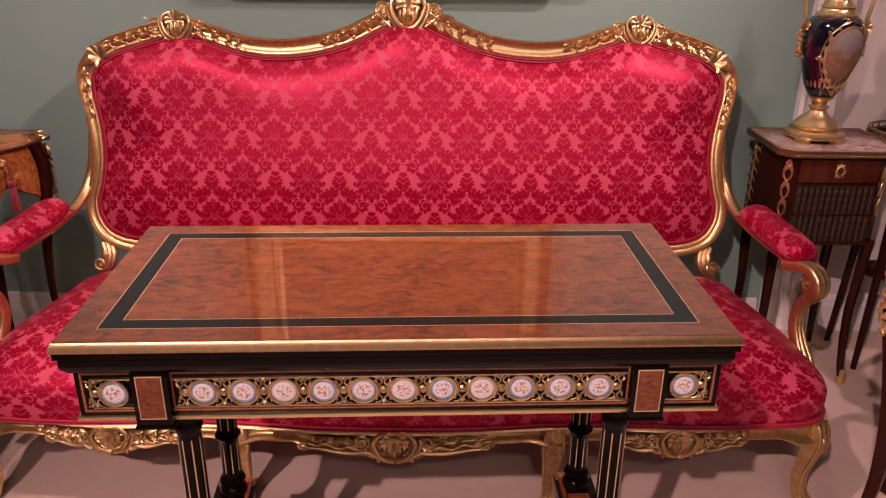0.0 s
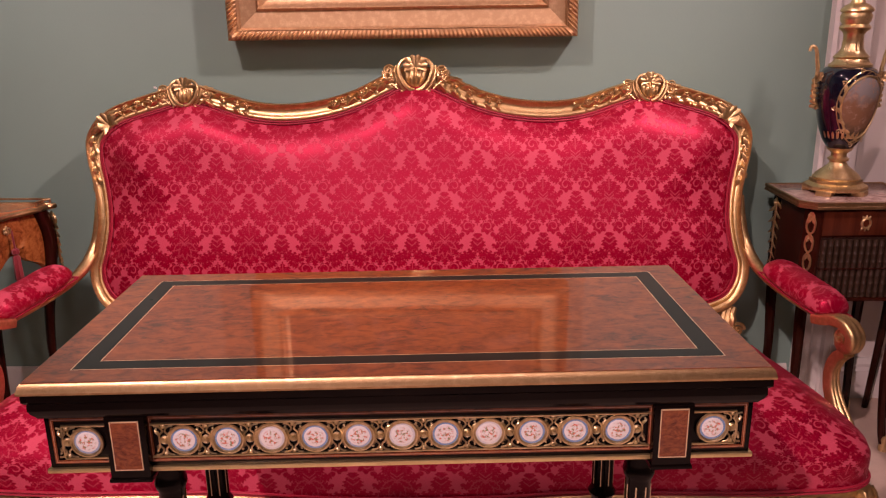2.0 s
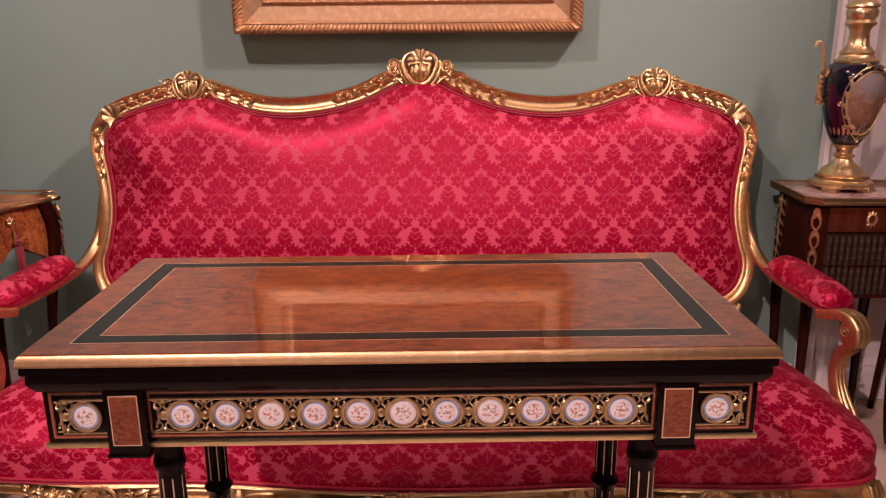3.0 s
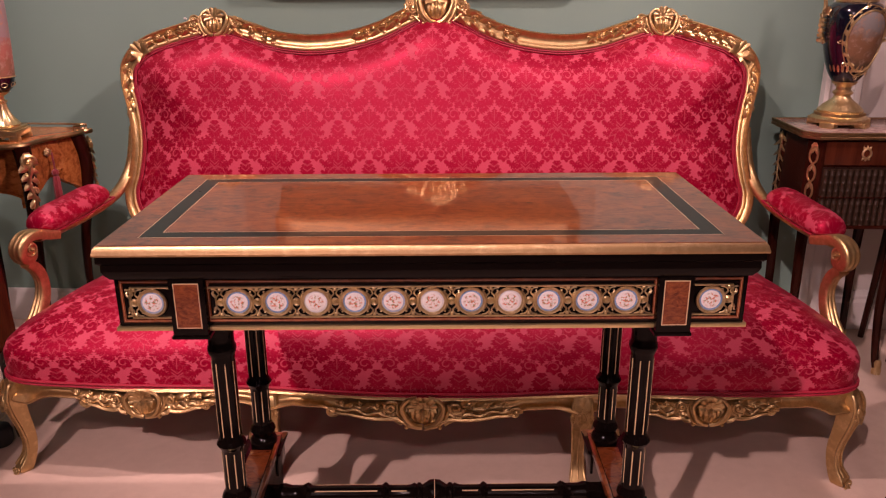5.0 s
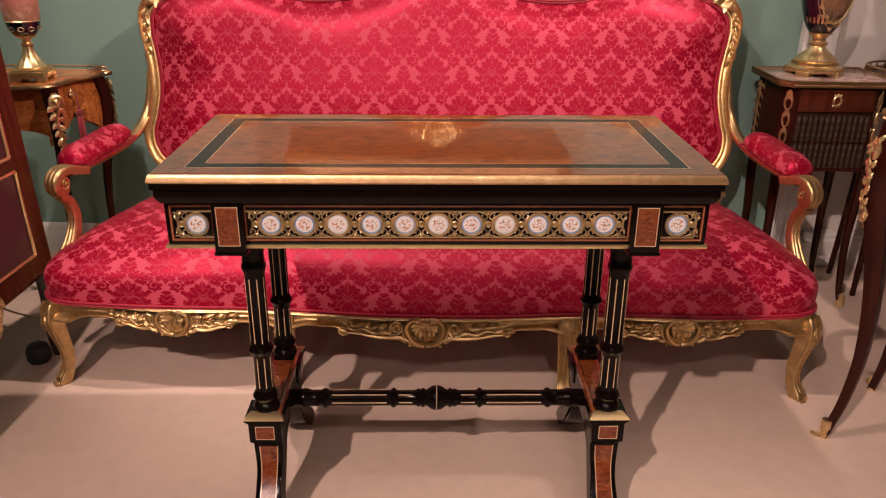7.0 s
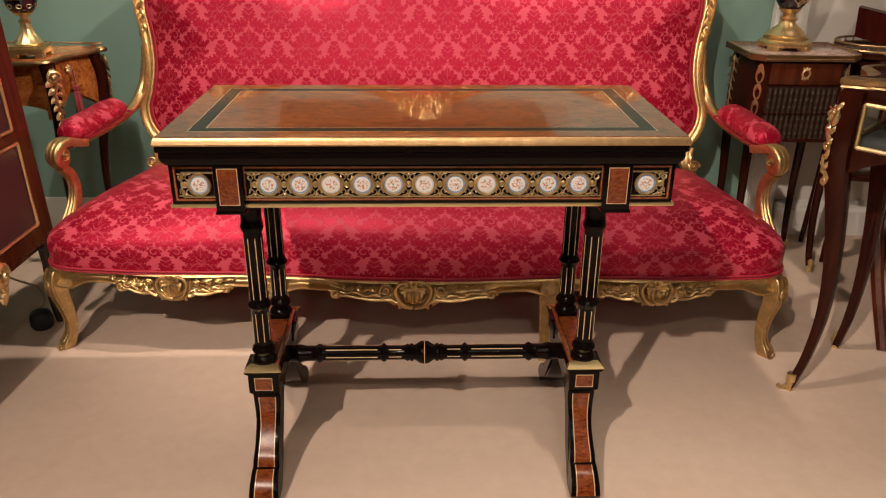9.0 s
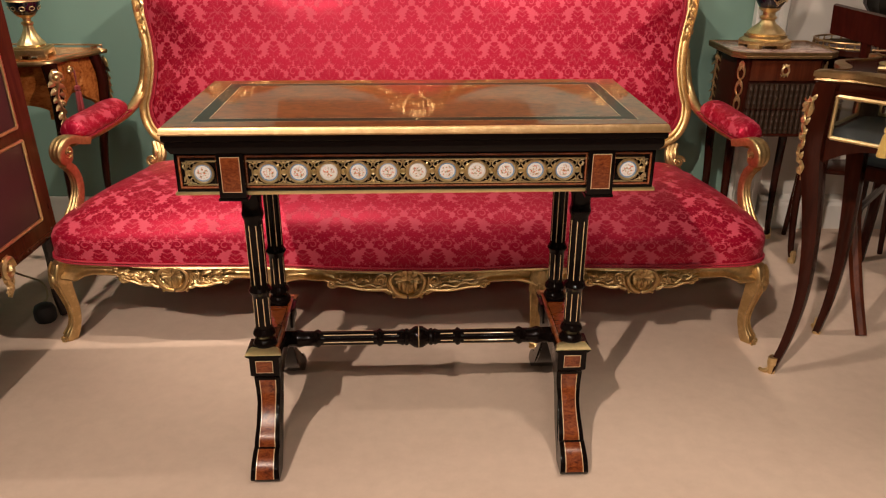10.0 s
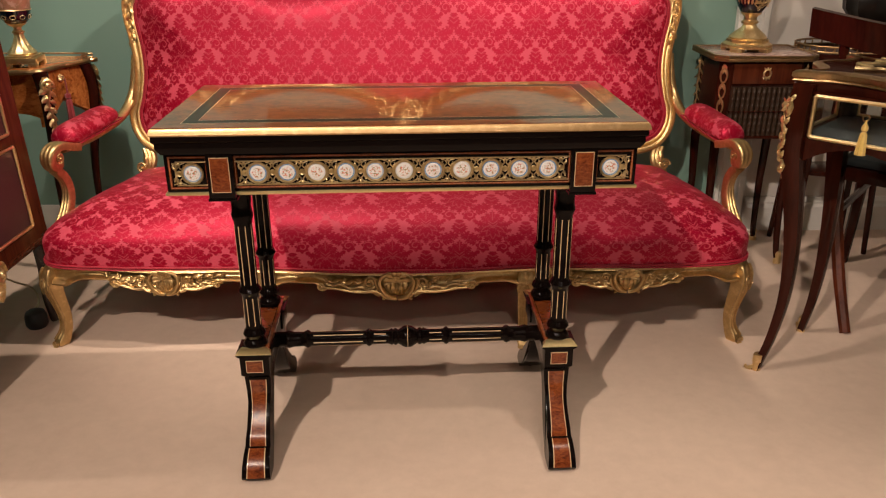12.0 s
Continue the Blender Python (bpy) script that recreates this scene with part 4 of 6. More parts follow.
# ---- sofa ----
# outline of the back's carved frame, right half from the crest down: (x, z, width)
def sofa(m):
    s = thing("sofa", m, "giltwood sofa with carved frame, upholstered in crimson damask", "sofa")
    SL = 0.30
    def back(x, z, lift=0.0):
        """A point on the leaning back, lift metres in front of it. y counts from the front feet."""
        return Vector((x, 0.668 + SL * (z - 0.516) - lift * 0.958, z + lift * SL * 0.958))
    OUT = Vector((0, -0.958, 0.287))
    half = [(0.0, 1.058), (0.055, 1.046), (0.11, 1.022), (0.18, 0.990), (0.27, 0.966), (0.37, 0.957), (0.46, 0.966), (0.54, 0.990), (0.61, 1.010), (0.66, 1.013), (0.72, 0.998),
            (0.79, 0.978), (0.855, 0.955), (0.905, 0.920), (0.933, 0.870), (0.931, 0.815), (0.917, 0.760), (0.905, 0.700), (0.901, 0.635), (0.910, 0.570), (0.922, 0.520), (0.915, 0.465),
            (0.885, 0.415), (0.835, 0.385), (0.76, 0.372), (0.60, 0.368), (0.40, 0.366), (0.20, 0.365)]
    full = half + [(0.0, 0.365)] + [(-x, z) for x, z in half[:0:-1]]
    pts = [p.xy for p in smooth_path([(x, z, 0) for x, z in full], 6, True)]
    n = len(pts)
    inner, rings = [], []
    section = [(0.0, -0.020), (0.0, 0.006), (0.06, 0.017), (0.14, 0.020), (0.22, 0.015), (0.30, 0.007), (0.52, 0.004), (0.70, 0.009), (0.80, 0.013), (0.90, 0.012), (1.0, 0.004), (1.0, -0.020)]
    for i, p in enumerate(pts):
        d = (pts[(i + 1) % n] - pts[i - 1]).normalized()
        inward = Vector((d.y, -d.x))
        if inward.dot(Vector((0, 0.69)) - Vector((0, p.y)) + Vector((-p.x, 0)) * 0.3) < 0:
            inward = -inward
        w = 0.050 if p.y > 0.93 else (0.036 + 0.014 * max(0, (p.y - 0.78) / 0.15) if p.y > 0.78 else 0.036)
        ring = []
        for a, h in section:
            q = p + inward * (a * w)
            ring.append(back(q.x, q.y, h))
        rings.append(ring)
        inner.append(p + inward * (w - 0.004))
    bm = bmesh.new()
    loft(bm, rings, True, True)
    bf = part("back_frame", bm, GILT, s, "carved giltwood back frame with serpentine crest", 50)
    # carving on the crest
    rnd = random.Random(5)
    def along(x, dz=0.0, lift=0.008, sign=1):
        """A plane on the crest rail at |x|; x axis runs outwards along the rail."""
        best = min(range(n), key=lambda i: abs(pts[i].x - sign * x) + (10 if pts[i].y < 0.9 else 0))
        p, q = pts[best], pts[(best + 1) % n]
        d = (q - p).normalized()
        if d.x < 0:
            d = -d
        c = Vector((p.x, p.y - 0.026 + dz))
        return frame_on(back(c.x, c.y, lift), (d.x, SL * d.y, d.y), OUT)
    bm = bmesh.new()
    cartouche(bm, frame_on(back(0, 1.028, 0.008), (1, 0, 0), OUT), 0.112, 0.092)
    part("crest_cartouche", bm, GILT, bf, "carved shell cartouche at the crest")
    for sg in (-1, 1):
        bm = bmesh.new()
        cartouche(bm, frame_on(back(sg * 0.652, 0.986, 0.008), (1, 0, 0), OUT), 0.092, 0.074)
        part("shoulder_cartouche", bm, GILT, bf, "carved shoulder cartouche")
        bm = bmesh.new()
        for a, length, size, hand, cnt in ((0.055, 0.19, 0.062, 1, 9), (0.60, 0.15, 0.056, -1, 8), (0.70, 0.15, 0.056, 1, 8)):
            steps = cnt
            for i in range(steps):
                t = (i + 0.3) / steps
                mm = along(a + hand * length * t, -0.001, 0.007, sg)
                k = size * (1.1 - 0.45 * t)
                h2 = hand * sg
                side = 1 if i % 2 else -1
                leaf(bm, mm @ Matrix.Translation((0, side * 0.006, 0)) @ Matrix.Rotation(-h2 * (1.57 - 0.55 * side * h2), 4, "Z"), k * 0.72, k * 0.40, 0.3 * side, 3, 0.75)
                leaf(bm, mm @ Matrix.Translation((0, -side * 0.008, 0)) @ Matrix.Rotation(-h2 * (1.57 + 0.9 * side * h2), 4, "Z"), k * 0.50, k * 0.32, -0.3 * side, 3, 0.75)
                if i % 2 == 0:
                    bloom(bm, mm @ Matrix.Translation((h2 * 0.008, -side * 0.008, 0.006)), k * 0.24)
                lathe(bm, [(k * 0.10, 0), (k * 0.10, k * 0.12), (0, k * 0.18)], 6, mm @ Matrix.Translation((h2 * 0.016, side * 0.012, 0.002)))
            part("crest_carving", bm, GILT, bf, "carved trailing leaves and flowers")
            bm = bmesh.new()
        bm.free()
        for a, dz, r, hand in ((0.070, 0.016, 0.018, 1), (0.592, 0.006, 0.015, -1), (0.712, 0.004, 0.015, 1)):
            bm = bmesh.new()
            scroll(bm, along(a, dz, 0.012, sg), r, 1.4, 0.28, hand * sg)
            part("crest_scroll", bm, GILT, bf, "carved scroll beside a cartouche")
        # corner shell and the trail down the side
        bm = bmesh.new()
        mm = frame_on(back(sg * 0.880, 0.916, 0.012), (0.72, 0, -0.69 * sg), OUT)
        shell(bm, mm @ Matrix.Translation((0, -0.022, 0)), 0.050, 0.044, 5, 0.25)
        for turn in (0.5, -0.5):
            for q in (-0.010, 0.0, 0.010):
                leaf(bm, mm @ Matrix.Translation((0, q, 0)) @ Matrix.Rotation(math.pi * turn + q * 20 * turn, 4, "Z"), 0.062 - abs(q) * 1.5, 0.022, 0.0, 4, 0.4)
        for i in range(7):
            t = i / 7
            mm = frame_on(back(sg * (0.914 - 0.014 * t), 0.875 - 0.145 * t, 0.008), (1, 0, 0), OUT)
            side = 1 if i % 2 else -1
            leaf(bm, mm @ Matrix.Rotation(math.pi + side * 0.5, 4, "Z"), 0.036 * (1.2 - 0.4 * t), 0.018, 0.25 * side, 3, 0.5)
            if i % 2:
                bloom(bm, mm @ Matrix.Translation((side * 0.006, 0, 0.002)), 0.009)
        part("corner_carving", bm, GILT, bf, "carved corner shell and hanging leaves")
        # short scrolled post between back and seat
        bm = bmesh.new()
        for o in (-0.012, 0.0, 0.012):
            path = smooth_path([back(sg * (0.868 + o), 0.400, 0.004), back(sg * (0.858 + o), 0.372, 0.010), back(sg * (0.862 + o), 0.344, 0.012), back(sg * (0.878 + o), 0.318, 0.008), back(sg * (0.884 + o), 0.285, 0.0)], 5)
            tube(bm, path, lambda t: 0.0085 + 0.002 * math.sin(t * 5), 8)
        scroll(bm, frame_on(back(sg * 0.884, 0.342, 0.016), (1, 0, 0), OUT), 0.020, 1.6, 0.24, sg)
        leaf(bm, frame_on(back(sg * 0.872, 0.385, 0.018), (1, 0, 0), OUT) @ Matrix.Rotation(math.pi, 4, "Z"), 0.045, 0.022, 0.1 * sg, 3, 0.4)
        part("back_post", bm, GILT, s, "scrolled giltwood post under the back")
    # padded back
    def pad(outline, medial, height, reach, lift0, rows, place):
        bm = bmesh.new()
        uv = bm.loops.layers.uv.new("UVMap")
        fr = [0, 0.02, 0.05, 0.09, 0.14, 0.20, 0.28, 0.38, 0.50, 0.64, 0.80, 1.0][:rows]
        grid, flat = [], []
        for f in fr:
            ring, fl = [], []
            for p in outline:
                mpt = medial(p)
                q = p + (mpt - p) * f
                d = (q - p).length
                span = reach * (1 + 0.9 * max(0.0, min(1.0, (0.93 - p.y) / 0.10)))
                h = lift0 + height * (1 - (1 - min(d / span, 1)) ** 2.1)
                ring.append(bm.verts.new(place(q, h, d)))
                fl.append(q)
            grid.append(ring)
            flat.append(fl)
        k = len(outline)
        for a in range(len(fr) - 1):
            for j in range(k):
                j2 = (j + 1) % k
                f = bm.faces.new((grid[a][j], grid[a][j2], grid[a + 1][j2], grid[a + 1][j]))
                for loop, q in zip(f.loops, (flat[a][j], flat[a][j2], flat[a + 1][j2], flat[a + 1][j])):
                    loop[uv].uv = q
        bmesh.ops.remove_doubles(bm, verts=bm.verts[:], dist=0.0004)
        return bm
    bm = pad(inner, lambda p: Vector((max(-0.62, min(0.62, p.x * 0.82)), 0.685)), 0.062, 0.125, 0.0, 12, lambda q, h, d: back(q.x, q.y, h))
    part("back_pad", bm, DAMASK, s, "domed crimson damask back", 80)
    for off, rad in ((0.0035, 0.0032), (0.011, 0.0030)):
        bm = bmesh.new()
        loop = []
        for i, p in enumerate(inner):
            d = (inner[(i + 1) % n] - inner[i - 1]).normalized()
            w = Vector((d.y, -d.x))
            if w.dot(Vector((-p.x * 0.3, 0.69 - p.y))) < 0:
                w = -w
            q = p + w * off
            loop.append(back(q.x, q.y, 0.004 + off * 0.9))
        tube(bm, loop, rad, 6, True)
        part("piping", bm, WELT, s, "crimson double piping")
    # rear of the back
    bm = bmesh.new()
    rows = [[back(p.x, p.y, -0.018) for p in inner], [back(p.x, p.y, -0.026) for p in inner]]
    loft(bm, rows)
    part("back_board", bm, WELT, s, "plain crimson cloth at the rear")

    # seat: y from the front feet, footprint right half from front centre
    fp = [(0.0, -0.038), (0.18, -0.034), (0.36, -0.020), (0.52, -0.024), (0.66, -0.030), (0.80, -0.028), (0.900, -0.020), (0.952, 0.010), (0.970, 0.060), (0.966, 0.15), (0.945, 0.30), (0.920, 0.45), (0.895, 0.58), (0.70, 0.60), (0.35, 0.60)]
    fpf = fp + [(0.0, 0.60)] + [(-x, y) for x, y in fp[:0:-1]]
    foot = [p.xy for p in smooth_path([(x, y, 0) for x, y in fpf], 6, True)]
    def seat_low(x):
        return 0.232 + 0.014 * min(1, abs(x) / 0.93) ** 1.6
    def seat_top(x, y):
        return 0.440 - 0.055 * (abs(x) / 0.95) ** 2.4 - 0.02 * max(0, (0.25 - y) / 0.3) ** 2 - 0.045 * max(0, (y - 0.26) / 0.34) ** 2
    bm = bmesh.new()
    uv = bm.loops.layers.uv.new("UVMap")
    grid, flat = [], []
    fr = [0, 0.012, 0.03, 0.055, 0.09, 0.13, 0.18, 0.24, 0.32, 0.42, 0.55, 0.75, 1.0]
    for f in fr:
        ring, fl = [], []
        for p in foot:
            mpt = Vector((max(-0.66, min(0.66, p.x)), 0.30))
            d0 = (mpt - p).length
            q = p + (mpt - p) * f
            d = d0 * f
            low = seat_low(p.x) if p.y < 0.2 else 0.250
            e = min(1, d / 0.26)
            z = low + (seat_top(q.x, q.y) - low) * (1 - (1 - e) ** 3.4) ** 0.55
            outw = (p - mpt).normalized() * (0.011 + 0.017 * min(1, abs(p.x) / 0.9) ** 4) * math.sin(math.pi * min(1, d / 0.07))
            ring.append(bm.verts.new((q.x + outw.x, q.y + outw.y, z)))
            fl.append(Vector((q.x, q.y - (0.44 - z) * 0.9)))
        grid.append(ring)
        flat.append(fl)
    k = len(foot)
    for a in range(len(fr) - 1):
        for j in range(k):
            j2 = (j + 1) % k
            f = bm.faces.new((grid[a][j], grid[a][j2], grid[a + 1][j2], grid[a + 1][j]))
            for loop, q in zip(f.loops, (flat[a][j], flat[a][j2], flat[a + 1][j2], flat[a + 1][j])):
                loop[uv].uv = q
    bmesh.ops.remove_doubles(bm, verts=bm.verts[:], dist=0.0004)
    part("seat", bm, DAMASK, s, "domed crimson damask seat", 80)
    for dz in (0.004, 0.011):
        bm = bmesh.new()
        tube(bm, [(p.x * 1.003, p.y - 0.004 if p.y < 0.3 else p.y, (seat_low(p.x) if p.y < 0.2 else 0.250) + dz) for p in foot], 0.0031, 6, True)
        part("piping", bm, WELT, s, "crimson double piping")

    # carved front rail
    def low_edge(x):
        """The rail's scalloped lower edge: a deep carved panel round each cartouche, then a shallow arch up to the next leg."""
        a = abs(x)
        c, half, near = (0.0, 0.195, 0.352) if a < 0.352 else (0.625, 0.130, 0.273)
        d = abs(a - c)
        top = seat_low(x)
        if d < 0.052:
            drop = 0.062 - 0.006 * (d / 0.052) ** 2
        elif d < half:
            t = (d - 0.052) / (half - 0.052)
            drop = 0.050 + 0.006 * math.sin(math.pi * min(1, t * 1.3)) - 0.006 * t
        else:
            t = min(1.0, (d - half) / (near - half))
            drop = 0.029 + 0.015 * max(0, 1 - t * 6) + 0.026 * max(0, t - 0.60) ** 1.5 / 0.253
        return top - drop
    def rail_y(x):
        a = abs(x)
        return -0.040 + 0.018 * min(1, a / 0.36) ** 2 - 0.010 * math.exp(-((a - 0.63) / 0.12) ** 2) + 0.016 * max(0, (a - 0.8) / 0.14) ** 2
    bm = bmesh.new()
    rings = []
    N = 260
    prof = [(0.0, 0.022), (0.0, 0.0), (0.04, -0.007), (0.11, -0.009), (0.17, -0.004), (0.20, 0.006), (0.30, 0.009), (0.60, 0.009), (0.72, 0.004), (0.78, -0.004), (0.86, -0.010), (0.95, -0.008), (1.0, 0.0), (1.0, 0.022)]
    for i in range(N + 1):
        x = -0.94 + 1.88 * i / N
        top, low = seat_low(x) + 0.006, low_edge(x)
        rings.append([(x, rail_y(x) + d, top + (low - top) * t) for t, d in prof])
    loft(bm, rings)
    rail = part("front_rail", bm, GILT, s, "carved giltwood front rail with scrolled edge", 50)
    for cx, w, h, cz in ((0.0, 0.108, 0.076, 0.202), (0.625, 0.092, 0.066, 0.209), (-0.625, 0.092, 0.066, 0.209)):
        bm = bmesh.new()
        mm = frame_on((cx, rail_y(cx) - 0.001, cz), (1, 0, 0), (0, -1, 0))
        cartouche(bm, mm, w, h)
        part("rail_cartouche", bm, GILT, rail, "carved cartouche on the rail")
        bm = bmesh.new()
        for h2 in (-1, 1):
            span = 0.135 if cx == 0 else 0.105
            for i in range(7):
                t = (i + 0.2) / 7
                x = cx + h2 * (0.052 + span * t)
                side = 1 if i % 2 else -1
                zc = (seat_low(x) + low_edge(x)) / 2 + 0.002
                m2 = frame_on((x, rail_y(x) - 0.001, zc), (1, 0, 0), (0, -1, 0))
                k2 = 0.040 * (1.1 - 0.4 * t)
                leaf(bm, m2 @ Matrix.Translation((0, side * 0.005, 0)) @ Matrix.Rotation(-h2 * (1.57 - 0.5 * side * h2), 4, "Z"), k2 * 0.90, k2 * 0.42, 0.3 * side, 3, 0.8)
                if i % 2 == 0:
                    bloom(bm, m2 @ Matrix.Translation((h2 * 0.008, -side * 0.007, 0.003)), k2 * 0.24)
            part("rail_carving", bm, GILT, rail, "carved leaves and flowers on the rail")
            bm = bmesh.new()
            reach = 0.150 if cx == 0 else 0.088
            for up in (0.007, 0.0):
                line = [cx + h2 * (0.040 + reach * j / 16) for j in range(17)]
                tube(bm, [(q, rail_y(q) - 0.010 + up * 0.4, low_edge(q) + 0.006 + up * 1.4 + 0.004 * math.sin(j * 1.2) * (up > 0)) for j, q in enumerate(line)], lambda f: 0.0056 - 0.0022 * f, 6)
            part("rail_moulding", bm, GILT, rail, "carved reeded edge of the rail")
            x = cx + h2 * (0.203 if cx == 0 else 0.138)
            bm = bmesh.new()
            scroll(bm, frame_on((x, rail_y(x) - 0.003, low_edge(x) + 0.004), (1, 0, 0), (0, -1, 0)), 0.0135, 1.4, 0.32, h2)
            part("rail_scroll", bm, GILT, rail, "carved scroll at the rail's edge")
            bm = bmesh.new()
        bm.free()
    # side rails and rear rail
    for sg in (-1, 1):
        bm = bmesh.new()
        loft(bm, [[(sg * (xx - o), y, z) for o, z in ((0.0, 0.250), (-0.006, 0.236), (0.0, 0.205), (0.02, 0.205), (0.02, 0.250))] for xx, y in ((0.945, 0.03), (0.948, 0.15), (0.932, 0.32), (0.905, 0.50), (0.885, 0.60))])
        part("side_rail", bm, GILT, s, "giltwood side rail")
    bm = bmesh.new()
    box(bm, (-0.88, 0.585, 0.205), (0.88, 0.615, 0.256), 0.004)
    part("rear_rail", bm, GILT, s, "plain giltwood rear rail")

    # cabriole legs
    def cabriole(x, y, dx, dy, top, size, name, label):
        bm = bmesh.new()
        d = Vector((dx, dy, 0)).normalized()
        spec = [(1.00, -0.010, 0.70), (0.93, -0.003, 1.05), (0.82, 0.004, 1.12), (0.66, 0.001, 0.98), (0.50, -0.007, 0.82), (0.36, -0.013, 0.70), (0.24, -0.013, 0.64), (0.15, -0.007, 0.68), (0.08, 0.003, 0.84), (0.03, 0.010, 0.88), (0.0, 0.008, 0.70)]
        spec = [(p.x, p.y, p.z) for p in smooth_path(spec, 3)]
        e = Vector((-d.y, d.x, 0))
        rings = []
        for f, off, sc in spec:
            c = Vector((x, y, top * f)) + d * off
            r = size * sc
            ring = []
            for k in range(16):
                a = 2 * math.pi * k / 16
                q = max(abs(math.cos(a)), abs(math.sin(a))) ** -0.55
                ridge = 1 + 0.06 * math.cos(4 * a + math.pi)
                ring.append(c + (d * math.cos(a) + e * math.sin(a)) * r * q * ridge)
            rings.append(ring)
        loft(bm, rings)
        for k in (2, 14):
            tube(bm, [ring[k] + (ring[k] - ring[8]).normalized() * 0.001 for ring in rings[2:-5]], lambda t: 0.0042 - 0.0012 * t, 6)
        tube(bm, [ring[0] for ring in rings[5:-6]], 0.0028, 6)
        leg = part(name, bm, GILT, s, label, 60)
        bm = bmesh.new()
        face = frame_on(Vector((x, y, top * 0.76)) + d * (size * 1.02 + 0.006), (-e.x, -e.y, 0), (d.x, d.y, 0.12))
        cartouche(bm, face, size * 1.5, size * 1.9)
        leaf(bm, face @ Matrix.Translation((0, -size * 0.9, -0.004)) @ Matrix.Rotation(math.pi, 4, "Z"), size * 2.0, size * 0.9, -0.1)
        part("knee_carving", bm, GILT, leg, "carved knee")
        bm = bmesh.new()
        toe = frame_on(Vector((x, y, top * 0.05)) + d * (size * 0.78 + 0.011), (-e.x, -e.y, 0), (d.x, d.y, 0.3))
        leaf(bm, toe, size * 2.4, size * 1.1, 0.02, 3, 0.4)
        for h2 in (-1, 1):
            scroll(bm, toe @ Matrix.Translation((h2 * size * 0.42, size * 0.30, 0.001)), size * 0.40, 1.4, 0.3, h2)
        part("toe_carving", bm, GILT, leg, "carved scrolled toe")
        return leg
    for sg in (-1, 1):
        cabriole(sg * 0.950, 0.014, sg * 0.70, -0.85, 0.244, 0.0195, "front_leg", "carved giltwood cabriole corner leg")
        cabriole(sg * 0.352, -0.004, 0.0, -1.0, 0.236, 0.0205, "front_leg", "carved giltwood cabriole middle leg")
        bm = bmesh.new()
        tube(bm, smooth_path([(sg * 0.86, 0.60, 0.24), (sg * 0.865, 0.615, 0.12), (sg * 0.88, 0.655, 0.0)], 5), lambda t: 0.026 - 0.008 * t, 8)
        part("rear_leg", bm, GILT, s, "plain giltwood rear leg")

    # arms
    for sg in (-1, 1):
        d = Vector((sg * 0.30, -0.954, 0))
        e = Vector((0.954, sg * 0.30, 0))
        p0 = Vector((sg * 0.968, 0.222, 0))
        def ribbon(spec, steps=6):
            """A reeded band through (forward, height, half width, half thickness)."""
            bm = bmesh.new()
            pts = smooth_path([(a2, b2, 0) for a2, b2, _, _ in spec], steps)
            ws = smooth_path([(w, h, 0) for _, _, w, h in spec], steps)
            rings = []
            for i, p in enumerate(pts):
                t2 = (pts[min(i + 1, len(pts) - 1)] - pts[max(i - 1, 0)]).normalized()
                nrm = d * -t2.y + Vector((0, 0, t2.x))
                c = p0 + d * p.x + Vector((0, 0, p.y))
                w, h = ws[i].x * 0.76, ws[i].y * 1.05
                ring = []
                for k2 in range(13):
                    f = k2 / 12 * 2 - 1
                    ring.append(c + e * (f * w) + nrm * (h * (0.85 + 0.22 * abs(math.cos(f * math.pi * 1.5))) * (1 - 0.35 * f ** 6)))
                for k2 in range(12, -1, -4):
                    f = k2 / 12 * 2 - 1
                    ring.append(c + e * (f * w * 0.92) - nrm * h * 0.8)
                rings.append(ring)
            loft(bm, rings)
            return bm
        bm = ribbon([(0.030, 0.458, 0.020, 0.012), (0.006, 0.434, 0.019, 0.013), (-0.006, 0.400, 0.019, 0.013), (-0.002, 0.362, 0.020, 0.014), (0.018, 0.322, 0.023, 0.015), (0.048, 0.284, 0.027, 0.015), (0.068, 0.236, 0.029, 0.014)])
        post = part("arm_post", bm, GILT, s, "reeded giltwood arm support", 60)
        bm = ribbon([(-0.075, 0.498, 0.020, 0.011), (-0.040, 0.507, 0.023, 0.012), (-0.008, 0.518, 0.026, 0.012), (0.022, 0.518, 0.028, 0.012), (0.043, 0.502, 0.028, 0.012), (0.046, 0.480, 0.026, 0.011), (0.032, 0.464, 0.022, 0.011), (0.012, 0.468, 0.020, 0.009), (0.006, 0.483, 0.018, 0.007)])
        hand_roll = part("arm_scroll", bm, GILT, s, "rolled reeded end of the arm", 60)
        bm = bmesh.new()
        for o in (-1, 1):
            m2 = frame_on(p0 + d * 0.022 + Vector((0, 0, 0.491)) + e * (o * 0.0150), d, e * o)
            scroll(bm, m2, 0.019, 1.7, 0.17, 1)
            lathe(bm, [(0.018, -0.012), (0.018, 0.001), (0.0, 0.002)], 16, m2)
        part("volute", bm, GILT, hand_roll, "carved spiral at the arm's end")
        bm = bmesh.new()
        path = smooth_path([(sg * 0.980, 0.262, 0.502), (sg * 0.977, 0.290, 0.498), (sg * 0.970, 0.350, 0.494), (sg * 0.958, 0.450, 0.494), (sg * 0.940, 0.560, 0.506), (sg * 0.926, 0.640, 0.532), (sg * 0.914, 0.690, 0.580), (sg * 0.906, 0.708, 0.640), (sg * 0.903, 0.722, 0.700)], 6)
        tube(bm, path, lambda t: 0.019 - 0.003 * math.sin(math.pi * min(1, t * 1.4)) - 0.009 * max(0, t - 0.6) / 0.4, 10, False, 0.75)
        part("arm_rail", bm, GILT, s, "giltwood arm rail", 60)
        bm = bmesh.new()
